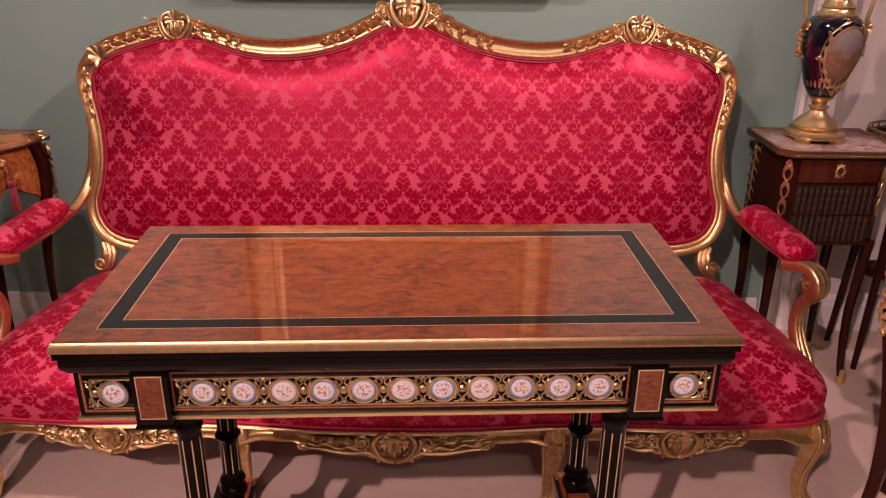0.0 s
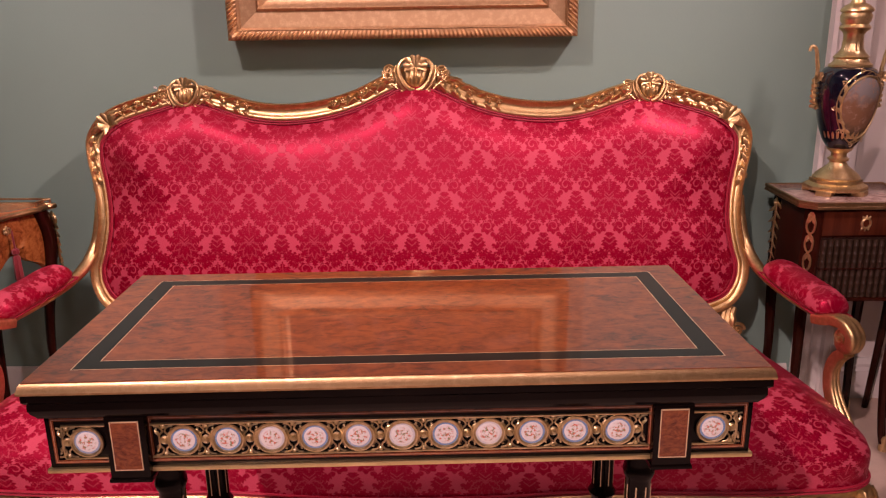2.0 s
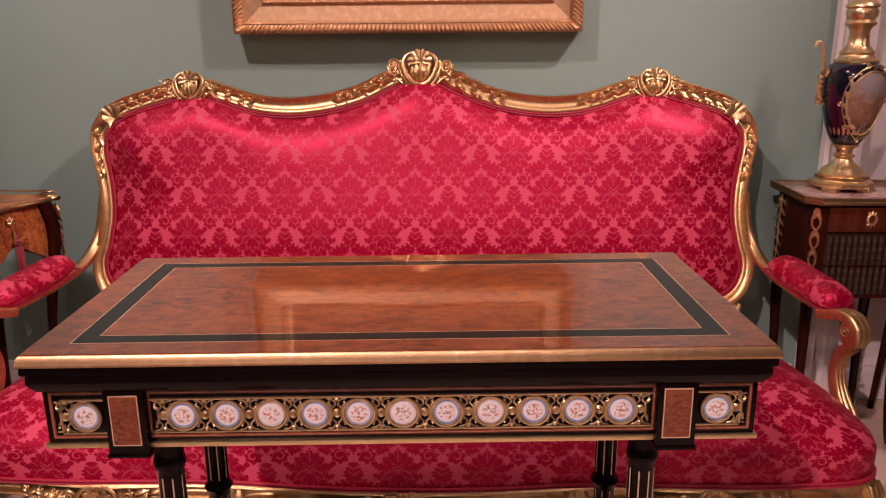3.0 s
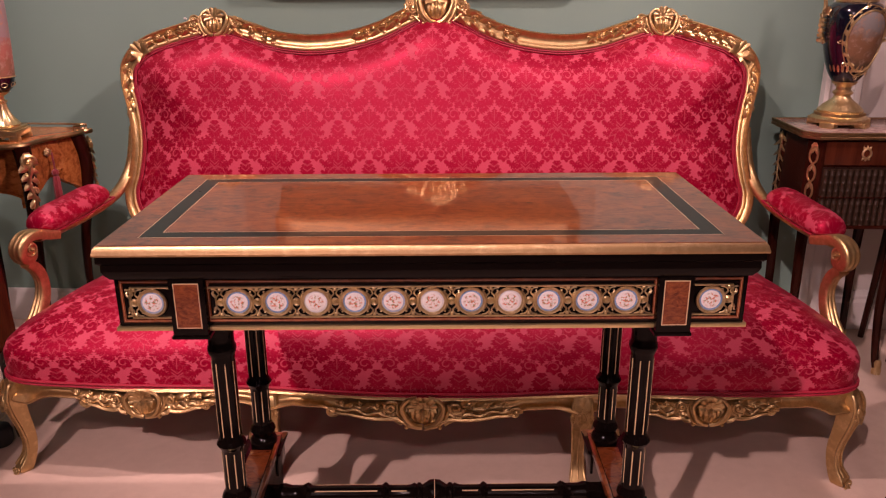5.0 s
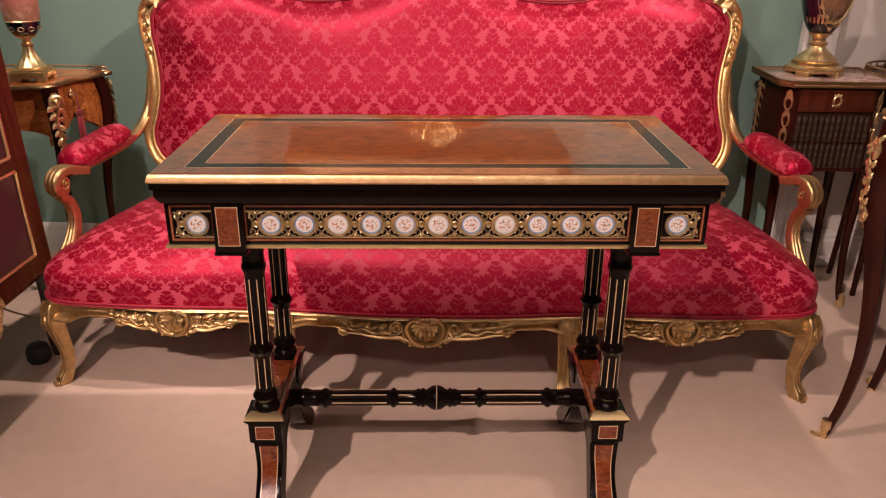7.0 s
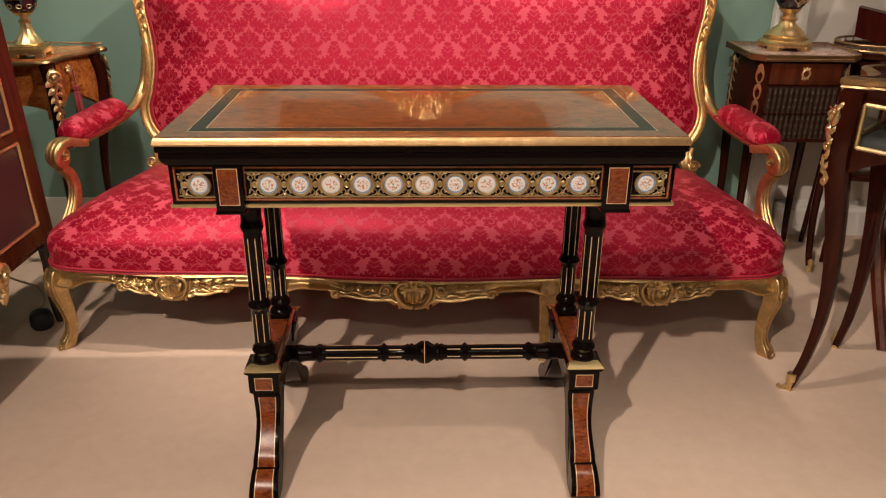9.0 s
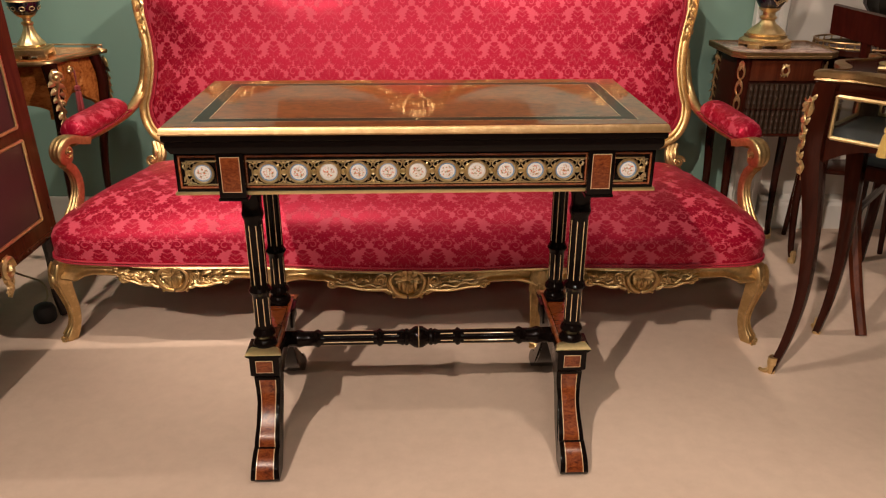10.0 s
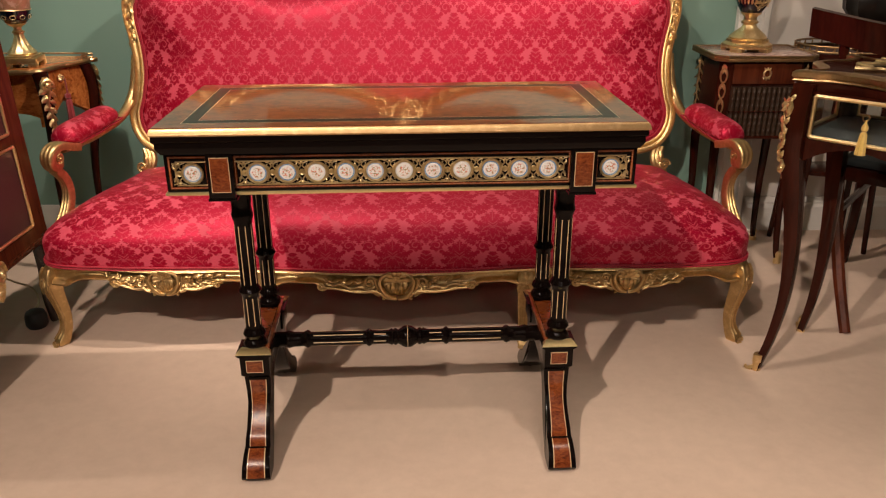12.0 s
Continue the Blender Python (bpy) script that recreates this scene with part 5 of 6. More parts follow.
        uv = bm.loops.layers.uv.new("UVMap")
        path = smooth_path([(sg * 0.980, 0.272, 0.522), (sg * 0.972, 0.345, 0.524), (sg * 0.961, 0.440, 0.528), (sg * 0.945, 0.555, 0.540)], 8)
        K = 18
        rows, L = [], 0.0
        for i, p in enumerate(path):
            t = i / (len(path) - 1)
            r = max(0.004, (1 - abs(2 * t - 1) ** 5) ** 0.5) if 0 < t < 1 else 0.004
            d = (path[min(i + 1, len(path) - 1)] - path[max(i - 1, 0)]).normalized()
            side = d.cross(Vector((0, 0, 1))).normalized()
            upv = side.cross(d)
            if i:
                L += (p - path[i - 1]).length
            rows.append(([bm.verts.new(p + side * math.cos(a) * 0.046 * (0.35 + 0.65 * r) + upv * (math.sin(a) * 0.043 * r if math.sin(a) > 0 else math.sin(a) * 0.022 * r)) for a in [2 * math.pi * q / K for q in range(K)]], L))
        for (ra, la), (rb, lb) in zip(rows, rows[1:]):
            for q in range(K):
                q2 = (q + 1) % K
                f = bm.faces.new((ra[q], ra[q2], rb[q2], rb[q]))
                for loop, (uu, vv) in zip(f.loops, ((q, la), (q + 1, la), (q + 1, lb), (q, lb))):
                    loop[uv].uv = (uu * 0.0135, vv)
        bm.faces.new([v for v in rows[0][0]][::-1])
        bm.faces.new([v for v in rows[-1][0]])
        part("arm_pad", bm, DAMASK, s, "crimson damask arm pad", 70)
        bm = bmesh.new()
        loop = [p + Vector((0.038 * o, 0, -0.014)) for o, seq in ((1, path), (-1, path[::-1])) for p in seq]
        tube(bm, loop, 0.003, 6, True)
        part("piping", bm, WELT, s, "crimson double piping")
    return s


sofa(Matrix.Translation((0.003, 1.5, 0)))


# ---- picture ----
def picture():
    x0, x1, z0, z1, y = -0.524, 0.456, 1.131, 1.83, 2.335
    p = thing("picture", ((x0 + x1) / 2, WALL_Y - 0.005, z0), "gilt-framed landscape painting on the green wall", "picture")
    o = Vector(((x0 + x1) / 2, WALL_Y - 0.005, z0))
    sec = [(0.0, 0.060), (0.0, 0.004), (0.004, 0.0), (0.010, -0.002), (0.018, 0.003), (0.024, 0.010), (0.026, 0.014), (0.0275, 0.011), (0.030, 0.013), (0.034, 0.022), (0.078, 0.030), (0.080, 0.026), (0.086, 0.021), (0.091, 0.025), (0.093, 0.034), (0.108, 0.042), (0.108, 0.060)]
    corners = [Vector((x0, 0, z0)), Vector((x1, 0, z0)), Vector((x1, 0, z1)), Vector((x0, 0, z1))]
    for k in range(4):
        a, b = corners[k], corners[(k + 1) % 4]
        d = (b - a).normalized()
        inn = Vector((-d.z, 0, d.x))
        L = (b - a).length
        cnt = int(L / 0.0125)
        bm = bmesh.new()
        rings = []
        for i in range(cnt * 4 + 1):
            t = i / (cnt * 4)
            rib = 0.0034 * math.cos(i * math.pi / 2) if 2 < i < cnt * 4 - 2 else 0.0
            leafy = 0.002 * math.sin(i * 0.83) * math.sin(i * 0.21)
            ring = []
            for w, dep in sec:
                q = a + inn * w + d * (w + (L - 2 * w) * t)
                r = rib if 0.003 < w < 0.025 else (leafy if 0.082 < w < 0.090 else 0.0)
                ring.append(Vector((q.x, y + dep - r, q.z)) - o)
            rings.append(ring)
        loft(bm, rings)
        part("frame_side", bm, OLDGILT, p, "gilt frame side with fluted edge and leafy inner moulding", 50)
    bm = bmesh.new()
    box(bm, Vector((x0 + 0.100, y + 0.046, z0 + 0.100)) - o, Vector((x1 - 0.100, y + 0.056, z1 - 0.100)) - o)
    c = part("canvas", bm, CANVAS, p, "warm-toned landscape painted in oils")
    bm = bmesh.new()
    box(bm, Vector((x0 + 0.02, y + 0.058, z0 + 0.02)) - o, Vector((x1 - 0.02, y + 0.062, z1 - 0.02)) - o)
    part("backing", bm, DARKWOOD, p, "dark backing board")


picture()


# ---- things beside the sofa ----
def chain_mount(bm, m, length, width):
    """A pierced run of linked scrolls along -y of m."""
    n = 3
    for i in range(n):
        c = m @ Matrix.Translation((0, -length * (i + 0.5) / n, 0))
        r = length / n * 0.5
        loop = [c @ Vector((width * 0.5 * math.cos(a) * (1 - 0.25 * i / n), r * 0.92 * math.sin(a), 0.003)) for a in [2 * math.pi * k / 14 for k in range(14)]]
        tube(bm, loop, 0.0030, 6, True)
        for h in (-1, 1):
            leaf(bm, c @ Matrix.Translation((h * width * 0.42, r * 0.1, 0.002)) @ Matrix.Rotation(h * 0.5, 4, "Z"), r * 1.0, width * 0.42, 0.3 * h)
    shell(bm, m @ Matrix.Translation((0, -0.004, 0.002)), width * 0.9, width * 0.7, 5, 0.2)


def leaf_mount(bm, m, length, width):
    """A leafy corner mount that hangs along -y of m."""
    tube(bm, [m @ Vector((width * 0.10 * math.sin(k * 0.9), -length * 0.98 * k / 12, 0.004)) for k in range(13)], lambda t: width * (0.13 - 0.08 * t), 7)
    for i in range(12):
        t = i / 12
        side = 1 if i % 2 else -1
        leaf(bm, m @ Matrix.Translation((side * width * 0.05, -length * t * 0.9, 0.002)) @ Matrix.Rotation(math.pi - side * (0.75 - 0.4 * t), 4, "Z"), length * 0.20 * (1.15 - 0.4 * t), width * 0.40 * (1.15 - 0.55 * t), 0.45 * side, 4, 0.3)
        if i % 3 == 0:
            bloom(bm, m @ Matrix.Translation((-side * width * 0.12, -length * (t + 0.04), 0.004)), width * 0.20 * (1.1 - 0.5 * t))
    scroll(bm, m @ Matrix.Translation((0, -0.010, 0.004)), width * 0.36, 1.4, 0.28)
    shell(bm, m @ Matrix.Translation((0, -0.004, 0.001)), width * 0.6, width * 0.4, 5, 0.15)


def side_cabinet():
    X0, X1, Y0, Y1 = 1.004, 1.332, 2.035, 2.295
    o = Vector(((X0 + X1) / 2, (Y0 + Y1) / 2, 0))
    c = thing("side_cabinet", o, "small mahogany cabinet with marble top and row of false book spines", "cabinet")
    hx, hy, ch = (X1 - X0) / 2, (Y1 - Y0) / 2, 0.034
    def octo(d):
        x, y, k = hx + d, hy + d, ch
        return [(-x + k, -y), (x - k, -y), (x, -y + k), (x, y), (-x, y), (-x, -y + k)]
    bm = bmesh.new()
    slab(bm, octo(-0.004), 0.7045, 0.7155, 0.001)
    part("marble_top", bm, MARBLE, c, "mottled pinkish marble top")
    bm = bmesh.new()
    rows = []
    for d, z in ((0.0, 0.6985), (0.003, 0.700), (0.003, 0.706), (0.001, 0.708), (0.003, 0.710), (0.003, 0.717), (0.0, 0.7185), (-0.004, 0.7175), (-0.004, 0.6985)):
        rows.append([Vector((x, y, z)) for x, y in octo(d)])
    loft(bm, rows, True, True)
    part("brass_rim", bm, BRASS, c, "brass rim round the marble", 25)
    bx, by = hx - 0.020, hy - 0.014
    def body_out(d=0.0):
        x, y, k = bx + d, by + d, 0.030
        return [(-x + k, -y), (x - k, -y), (x, -y + k), (x, y), (-x, y), (-x, -y + k)]
    bm = bmesh.new()
    slab(bm, body_out(), 0.452, 0.699, 0.001)
    part("body", bm, MAHOGANY, c, "dark polished mahogany carcass", 25)
    bm = bmesh.new()
    box(bm, (-bx + 0.036, -by - 0.004, 0.628), (bx - 0.036, -by + 0.002, 0.692), 0.002)
    dr = part("drawer", bm, REDWOOD, c, "figured mahogany drawer front")
    bm = bmesh.new()
    m = frame_on((0.0, -by - 0.004, 0.661), (1, 0, 0), (0, -1, 0))
    tube(bm, [m @ Vector((0.011 * math.cos(a), 0.013 * math.sin(a), 0.002)) for a in [2 * math.pi * k / 16 for k in range(16)]], 0.003, 6, True)
    for q in (0, 1):
        for w in (-0.5, 0.0, 0.5):
            leaf(bm, m @ Matrix.Rotation(q * math.pi + w, 4, "Z") @ Matrix.Translation((0, 0.011, 0)), 0.011, 0.007, 0.1)
    part("escutcheon", bm, ORMOLU, dr, "gilt bronze keyhole plate")
    # false books in two rows
    bm = bmesh.new()
    box(bm, (-bx + 0.036, -by - 0.001, 0.458), (bx - 0.036, -by + 0.001, 0.622))
    part("book_panel", bm, DARKWOOD, c, "dark recess behind the false books")
    bm = bmesh.new()
    w, h = (2 * bx - 0.076) / 13, 0.076
    prof = []
    for k in range(9):
        a = math.pi * k / 8
        prof.append((-math.cos(a) * w * 0.48, -math.sin(a) * 0.009))
    zs = [0.0, 0.002, 0.012, 0.014, 0.017, 0.019, 0.034, 0.036, 0.039, 0.041, 0.056, 0.058, 0.061, 0.063, 0.074, 0.076]
    rows = []
    for i, z in enumerate(zs):
        k = 1.12 if z in (0.014, 0.017, 0.036, 0.039, 0.058, 0.061) else 1.0
        rows.append([(x, y * k, z) for x, y in prof])
    loft(bm, rows)
    book = None
    for r in range(2):
        for i in range(13):
            place = Matrix.Translation((-bx + 0.038 + w * (i + 0.5), -by, 0.4605 + r * 0.081))
            if book is None:
                book = part("book_spine", bm, LEATHER, c, "brown leather false book spine with raised bands", place=place)
            else:
                part("book_spine", book.data, None, c, "brown leather false book spine with raised bands", place=place)
    bm = bmesh.new()
    box(bm, (-bx + 0.034, -by - 0.011, 0.538), (bx - 0.034, -by + 0.001, 0.5415), 0.001)
    box(bm, (-bx + 0.034, -by - 0.010, 0.450), (bx - 0.034, -by + 0.001, 0.4595), 0.002)
    part("book_shelf", bm, MAHOGANY, c, "mahogany ledges of the book panel")
    for sx in (-1, 1):
        bm = bmesh.new()
        d = Vector((sx * 0.707, -0.707, 0))
        m = frame_on(Vector((sx * (bx - 0.015), -by + 0.015, 0.678)) + d * 0.001, (0.707, sx * 0.707, 0), d)
        chain_mount(bm, m, 0.150, 0.022)
        part("corner_mount", bm, ORMOLU, c, "pierced gilt bronze corner mount")
        for sy in (-1, 1):
            bm = bmesh.new()
            tube(bm, smooth_path([(sx * (bx - 0.014), sy * (by - 0.014), 0.455), (sx * (bx - 0.016), sy * (by - 0.016), 0.36), (sx * (bx - 0.020), sy * (by - 0.020), 0.22), (sx * (bx - 0.012), sy * (by - 0.012), 0.06), (sx * (bx - 0.002), sy * (by - 0.002), 0.0)], 5),
                 lambda t: 0.017 - 0.008 * t, 8)
            leg = part("leg", bm, MAHOGANY, c, "slender dark mahogany leg")
            bm = bmesh.new()
            lathe(bm, [(0.013, 0.0), (0.0135, 0.012), (0.0105, 0.022), (0.012, 0.034), (0.009, 0.045)], 10, Matrix.Translation((sx * (bx - 0.004), sy * (by - 0.004), 0)))
            part("sabot", bm, ORMOLU, leg, "gilt bronze toe cap")
    # side mounts on the left edge
    bm = bmesh.new()
    leaf_mount(bm, frame_on((-bx - 0.001, by - 0.03, 0.68), (0, -1, 0), (-1, 0, 0)), 0.20, 0.03)
    part("side_mount", bm, ORMOLU, c, "gilt bronze mount on the side")


def urn_lamp():
    o = Vector((1.140, 2.175, 0.7155))
    l = thing("urn_lamp", o, "cobalt blue porcelain urn lamp with gilt mounts and painted oval", "lamp")
    bm = bmesh.new()
    def sq(r, z, k=0.3):
        pts = []
        for a in range(8):
            ang = math.pi / 8 + a * math.pi / 4
            pts.append((math.cos(ang) * r, math.sin(ang) * r, z))
        return pts
    rows = [sq(0.078, 0.012), sq(0.080, 0.016), sq(0.080, 0.022), sq(0.074, 0.026), sq(0.066, 0.030), sq(0.066, 0.038)]
    loft(bm, rows)
    for a in range(4):
        ang = math.pi / 4 + a * math.pi / 2
        box(bm, (0.050, -0.020, 0.0), (0.080, 0.020, 0.014), 0.003, Matrix.Rotation(ang, 4, "Z"))
    part("plinth", bm, ORMOLU, l, "gilt bronze stepped base on feet", 30)
    bm = bmesh.new()
    lathe(bm, [(0.058, 0.038), (0.060, 0.044), (0.053, 0.050), (0.048, 0.056), (0.038, 0.064), (0.026, 0.074), (0.020, 0.084), (0.026, 0.089), (0.027, 0.093), (0.019, 0.099), (0.020, 0.108), (0.030, 0.116), (0.034, 0.122)], 32, None, lambda a, i: 1 + (0.03 * math.cos(16 * a) if i in (2, 3, 4) else 0))
    part("foot", bm, ORMOLU, l, "gilt bronze foot")
    prof = [(0.030, 0.120), (0.043, 0.138), (0.053, 0.160), (0.0625, 0.190), (0.0695, 0.220), (0.0745, 0.250), (0.0765, 0.275), (0.0755, 0.296), (0.071, 0.313), (0.062, 0.326), (0.052, 0.332)]
    fine = smooth_path([(r, z, 0) for r, z in prof], 4)
    bm = bmesh.new()
    lathe(bm, [(p.x, p.y) for p in fine], 40)
    body = part("urn_body", bm, COBALT, l, "glossy dark cobalt blue body", 60)
    def rad(z):
        for a, b in zip(fine, fine[1:]):
            if a.y <= z <= b.y:
                return a.x + (b.x - a.x) * (z - a.y) / max(b.y - a.y, 1e-6)
        return fine[-1].x
    def on(ang, z, lift):
        r = rad(z) + lift
        return Vector((math.sin(ang) * r, -math.cos(ang) * r, z))
    bm = bmesh.new()
    turn = 0.22
    rings = []
    for f in (1.0, 0.8, 0.55, 0.3, 0.02):
        rings.append([on(turn + 0.78 * f * math.cos(a), 0.232 + 0.078 * f * math.sin(a), 0.0012) for a in [2 * math.pi * k / 32 for k in range(32)]])
    loft(bm, rings)
    part("painted_oval", bm, VASE_ART, body, "oval reserve painted with a soft landscape")
    bm = bmesh.new()
    tube(bm, [on(turn + 0.80 * math.cos(a), 0.232 + 0.080 * math.sin(a), 0.0015) for a in [2 * math.pi * k / 40 for k in range(40)]], 0.0030, 6, True)
    tube(bm, [on(turn + 0.94 * math.cos(a), 0.232 + 0.093 * math.sin(a), 0.0008) for a in [2 * math.pi * k / 40 for k in range(40)]], 0.0016, 6, True)
    for k in range(18):
        a = 2 * math.pi * k / 18
        p = on(turn + 0.92 * math.cos(a), 0.232 + 0.090 * math.sin(a), 0.001)
        n = Vector((p.x, p.y, 0.0)).normalized()
        m = frame_on(p, (-n.y, n.x, 0), n)
        leaf(bm, m @ Matrix.Diagonal((1, 1, 0.35, 1)) @ Matrix.Rotation(a + 0.8, 4, "Z"), 0.022, 0.010, 0.3, 3, 0.2)
        if k % 2:
            scroll(bm, m @ Matrix.Diagonal((1, 1, 0.3, 1)) @ Matrix.Rotation(a, 4, "Z") @ Matrix.Translation((0.006, 0, 0)), 0.007, 1.3, 0.16, 1 if k % 4 == 1 else -1)
    for k in range(14):
        ang = turn - 1.5 + k * 0.22
        m = frame_on(on(ang, 0.150, 0.001), (math.cos(ang), math.sin(ang), 0), (math.sin(ang), -math.cos(ang), -0.4))
        leaf(bm, m, 0.022, 0.008, 0.1, 3, 0.15)
    part("gilt_tracery", bm, ORMOLU, body, "raised gilt scrollwork round the oval")
    bm = bmesh.new()
    lathe(bm, [(0.050, 0.330), (0.053, 0.333), (0.053, 0.338), (0.044, 0.344), (0.040, 0.352), (0.044, 0.357), (0.033, 0.366), (0.025, 0.378), (0.023, 0.410), (0.029, 0.420), (0.036, 0.425), (0.038, 0.430), (0.031, 0.438), (0.036, 0.446), (0.038, 0.458), (0.034, 0.466), (0.040, 0.470), (0.039, 0.475), (0.030, 0.484), (0.018, 0.490), (0.014, 0.500), (0.018, 0.508), (0.018, 0.520), (0.012, 0.528), (0.014, 0.560), (0.0, 0.562)], 32, None,
          lambda a, i: 1 + (0.06 * math.cos(14 * a) if i in (6, 7, 8) else 0))
    part("neck", bm, ORMOLU, l, "gilt bronze fluted neck and lamp fitting")
    for sg in (-1, 1):
        bm = bmesh.new()
        m = Matrix.Rotation(0.0, 4, "Z")
        tube(bm, smooth_path([(sg * 0.072, 0, 0.225), (sg * 0.083, 0, 0.250), (sg * 0.087, 0, 0.285), (sg * 0.082, 0, 0.318), (sg * 0.086, 0, 0.350), (sg * 0.092, 0, 0.378), (sg * 0.104, 0, 0.384), (sg * 0.108, 0, 0.372)], 5), lambda t: 0.0062 - 0.002 * t, 8)
        for z in (0.298, 0.285, 0.272, 0.258, 0.245, 0.232):
            lathe(bm, [(0.004, -0.006), (0.010, -0.003), (0.010, 0.003), (0.004, 0.006)], 8, Matrix.Translation((sg * 0.084, 0, z)))
        shell(bm, frame_on((sg * 0.080, -0.006, 0.300), (1, 0, 0), (0, -1, 0)), 0.030, 0.022, 5, 0.3)
        part("handle", bm, ORMOLU, l, "gilt bronze scrolled handle")


VASE_ART = painted_scene("vase_reserve", (0.24, 0.23, 0.22), (0.24, 0.12, 0.06), (0.055, 0.05, 0.025), 0.15, 0.31)
VASE_ART_2 = painted_scene("vase_reserve_pink", (0.34, 0.25, 0.25), (0.42, 0.15, 0.11), (0.22, 0.13, 0.06), 0.17, 0.32)


def side_table():
    o = Vector((-1.252, 2.11, 0))
    t = thing("side_table", o + Vector((0.022, -0.015, 0)), "burr walnut side table with gilt mounts and brass-edged top", "table")
    top = [(-1.405, 1.975), (-1.25, 1.968), (-1.135, 1.985), (-1.108, 2.000), (-1.100, 2.020), (-1.098, 2.060), (-1.088, 2.110), (-1.066, 2.155), (-1.050, 2.195), (-1.046, 2.225), (-1.060, 2.245), (-1.40, 2.250)]
    top = [(x - 0.022 - o.x, y - o.y) for x, y in top]
    bm = bmesh.new()
    slab(bm, top, 0.679, 0.694, 0.002)
    part("top", bm, WALNUT, t, "figured walnut top", 30)
    bm = bmesh.new()
    tube(bm, smooth_path([(x * 1.004, y * 1.004, 0.686) for x, y in top], 3, True), 0.0075, 8, True)
    part("brass_edge", bm, BRASS, t, "moulded brass edge of the top")
    bm = bmesh.new()
    loop = smooth_path([(x * 0.97, y * 0.97, 0.706) for x, y in top[8:]], 4)
    tube(bm, loop, 0.003, 6)
    tube(bm, [p - Vector((0, 0, 0.012)) for p in loop], 0.003, 6)
    for p in loop[::2]:
        tube(bm, [p - Vector((0, 0, 0.012)), p], 0.0022, 5)
    part("gallery", bm, BRASS, t, "low brass gallery at the rear")
    # shaped apron: side and front skins between the legs
    side = [(-1.118, 2.005), (-1.108, 2.06), (-1.098, 2.11), (-1.078, 2.16), (-1.064, 2.215)]
    pts = smooth_path([(x - 0.022 - o.x, y - o.y, 0) for x, y in side], 6)
    def drop(f):
        return 0.545 - 0.035 * (abs(2 * f - 1) ** 3) * 1.0 + 0.03 * math.exp(-((f - 0.5) / 0.2) ** 2)
    bm = bmesh.new()
    rings = []
    for i, p in enumerate(pts):
        f = i / (len(pts) - 1)
        rings.append([p + Vector((0.0, 0, 0.680)), p + Vector((0.004, 0, 0.62)), p + Vector((0.0, 0, drop(f))), p + Vector((-0.018, 0, drop(f))), p + Vector((-0.018, 0, 0.680))])
    loft(bm, rings)
    ap = part("side_apron", bm, WALNUT, t, "bombe burr walnut side with shaped lower edge", 50)
    bm = bmesh.new()
    fr = smooth_path([(x - 0.018 - o.x, y - o.y, 0) for x, y in ((-1.395, 1.990), (-1.26, 1.984), (-1.118, 2.004))], 8)
    rings = []
    for i, p in enumerate(fr):
        f = i / (len(fr) - 1)
        low = 0.560 - 0.04 * abs(2 * f - 1) ** 3
        rings.append([p + Vector((0, 0, 0.680)), p + Vector((0, -0.004, 0.62)), p + Vector((0, 0, low)), p + Vector((0, 0.018, low)), p + Vector((0, 0.018, 0.680))])
    loft(bm, rings)
    part("front_apron", bm, WALNUT, t, "burr walnut drawer front with shaped lower edge", 50)
    for x, y, dx, dy in ((-1.112, 2.004, 1, -1), (-1.068, 2.215, 1, 1), (-1.385, 2.0, -1, -1), (-1.385, 2.225, -1, 1)):
        bm = bmesh.new()
        px, py = x - 0.020 - o.x, y - o.y
        k = 0.013 if dx > 0 else 0.004
        tube(bm, smooth_path([(px, py, 0.68), (px + dx * k, py + dy * k, 0.60), (px + dx * k * 0.5, py + dy * k * 0.5, 0.50), (px - dx * 0.010, py - dy * 0.010, 0.36), (px - dx * 0.016, py - dy * 0.016, 0.20), (px - dx * 0.004, py - dy * 0.004, 0.06), (px + dx * k, py + dy * k, 0.0)], 5),
             lambda q: 0.024 - 0.016 * min(1, q * 1.25) + 0.004 * max(0, q - 0.85) * 6, 10)
        leg = part("leg", bm, MAHOGANY, t, "dark cabriole leg")
        bm = bmesh.new()
        d = Vector((dx, dy, 0)).normalized()
        leaf_mount(bm, frame_on(Vector((px, py, 0.655)) + d * 0.030, (-d.y, d.x, 0), (d.x, d.y, 0.05)), 0.165, 0.056)
        part("corner_mount", bm, ORMOLU, leg, "leafy gilt bronze corner mount")
        bm = bmesh.new()
        lathe(bm, [(0.016, 0.0), (0.017, 0.012), (0.012, 0.028), (0.014, 0.040), (0.009, 0.052)], 10, Matrix.Translation((px + dx * k * 0.8, py + dy * k * 0.8, 0)))
        part("sabot", bm, ORMOLU, leg, "gilt bronze toe cap")
    bm = bmesh.new()
    m = frame_on((-1.116 - o.x + 0.002, 2.095 - o.y, 0.650), (0.2, 1, 0), (1, -0.2, 0))
    bloom(bm, m, 0.013, 6)
    tube(bm, [m @ Vector((0.002, -0.006, 0.008)), m @ Vector((0.002, 0.006, 0.010))], 0.003, 6)
    part("escutcheon", bm, ORMOLU, ap, "gilt bronze keyhole plate")
    # red tassel on the key
    o2 = Vector((-1.086, 2.081, 0.650))
    q = thing("key_tassel", o2, "dark red silk tassel hanging from a cabinet key", "tassel")
    bm = bmesh.new()
    tube(bm, [(-0.012, 0, 0.004), (0, 0, 0.003), (0.006, 0.001, -0.003), (0.006, 0.003, -0.052)], 0.0024, 6)
    part("cord", bm, REDSILK, q, "red cord")
    bm = bmesh.new()
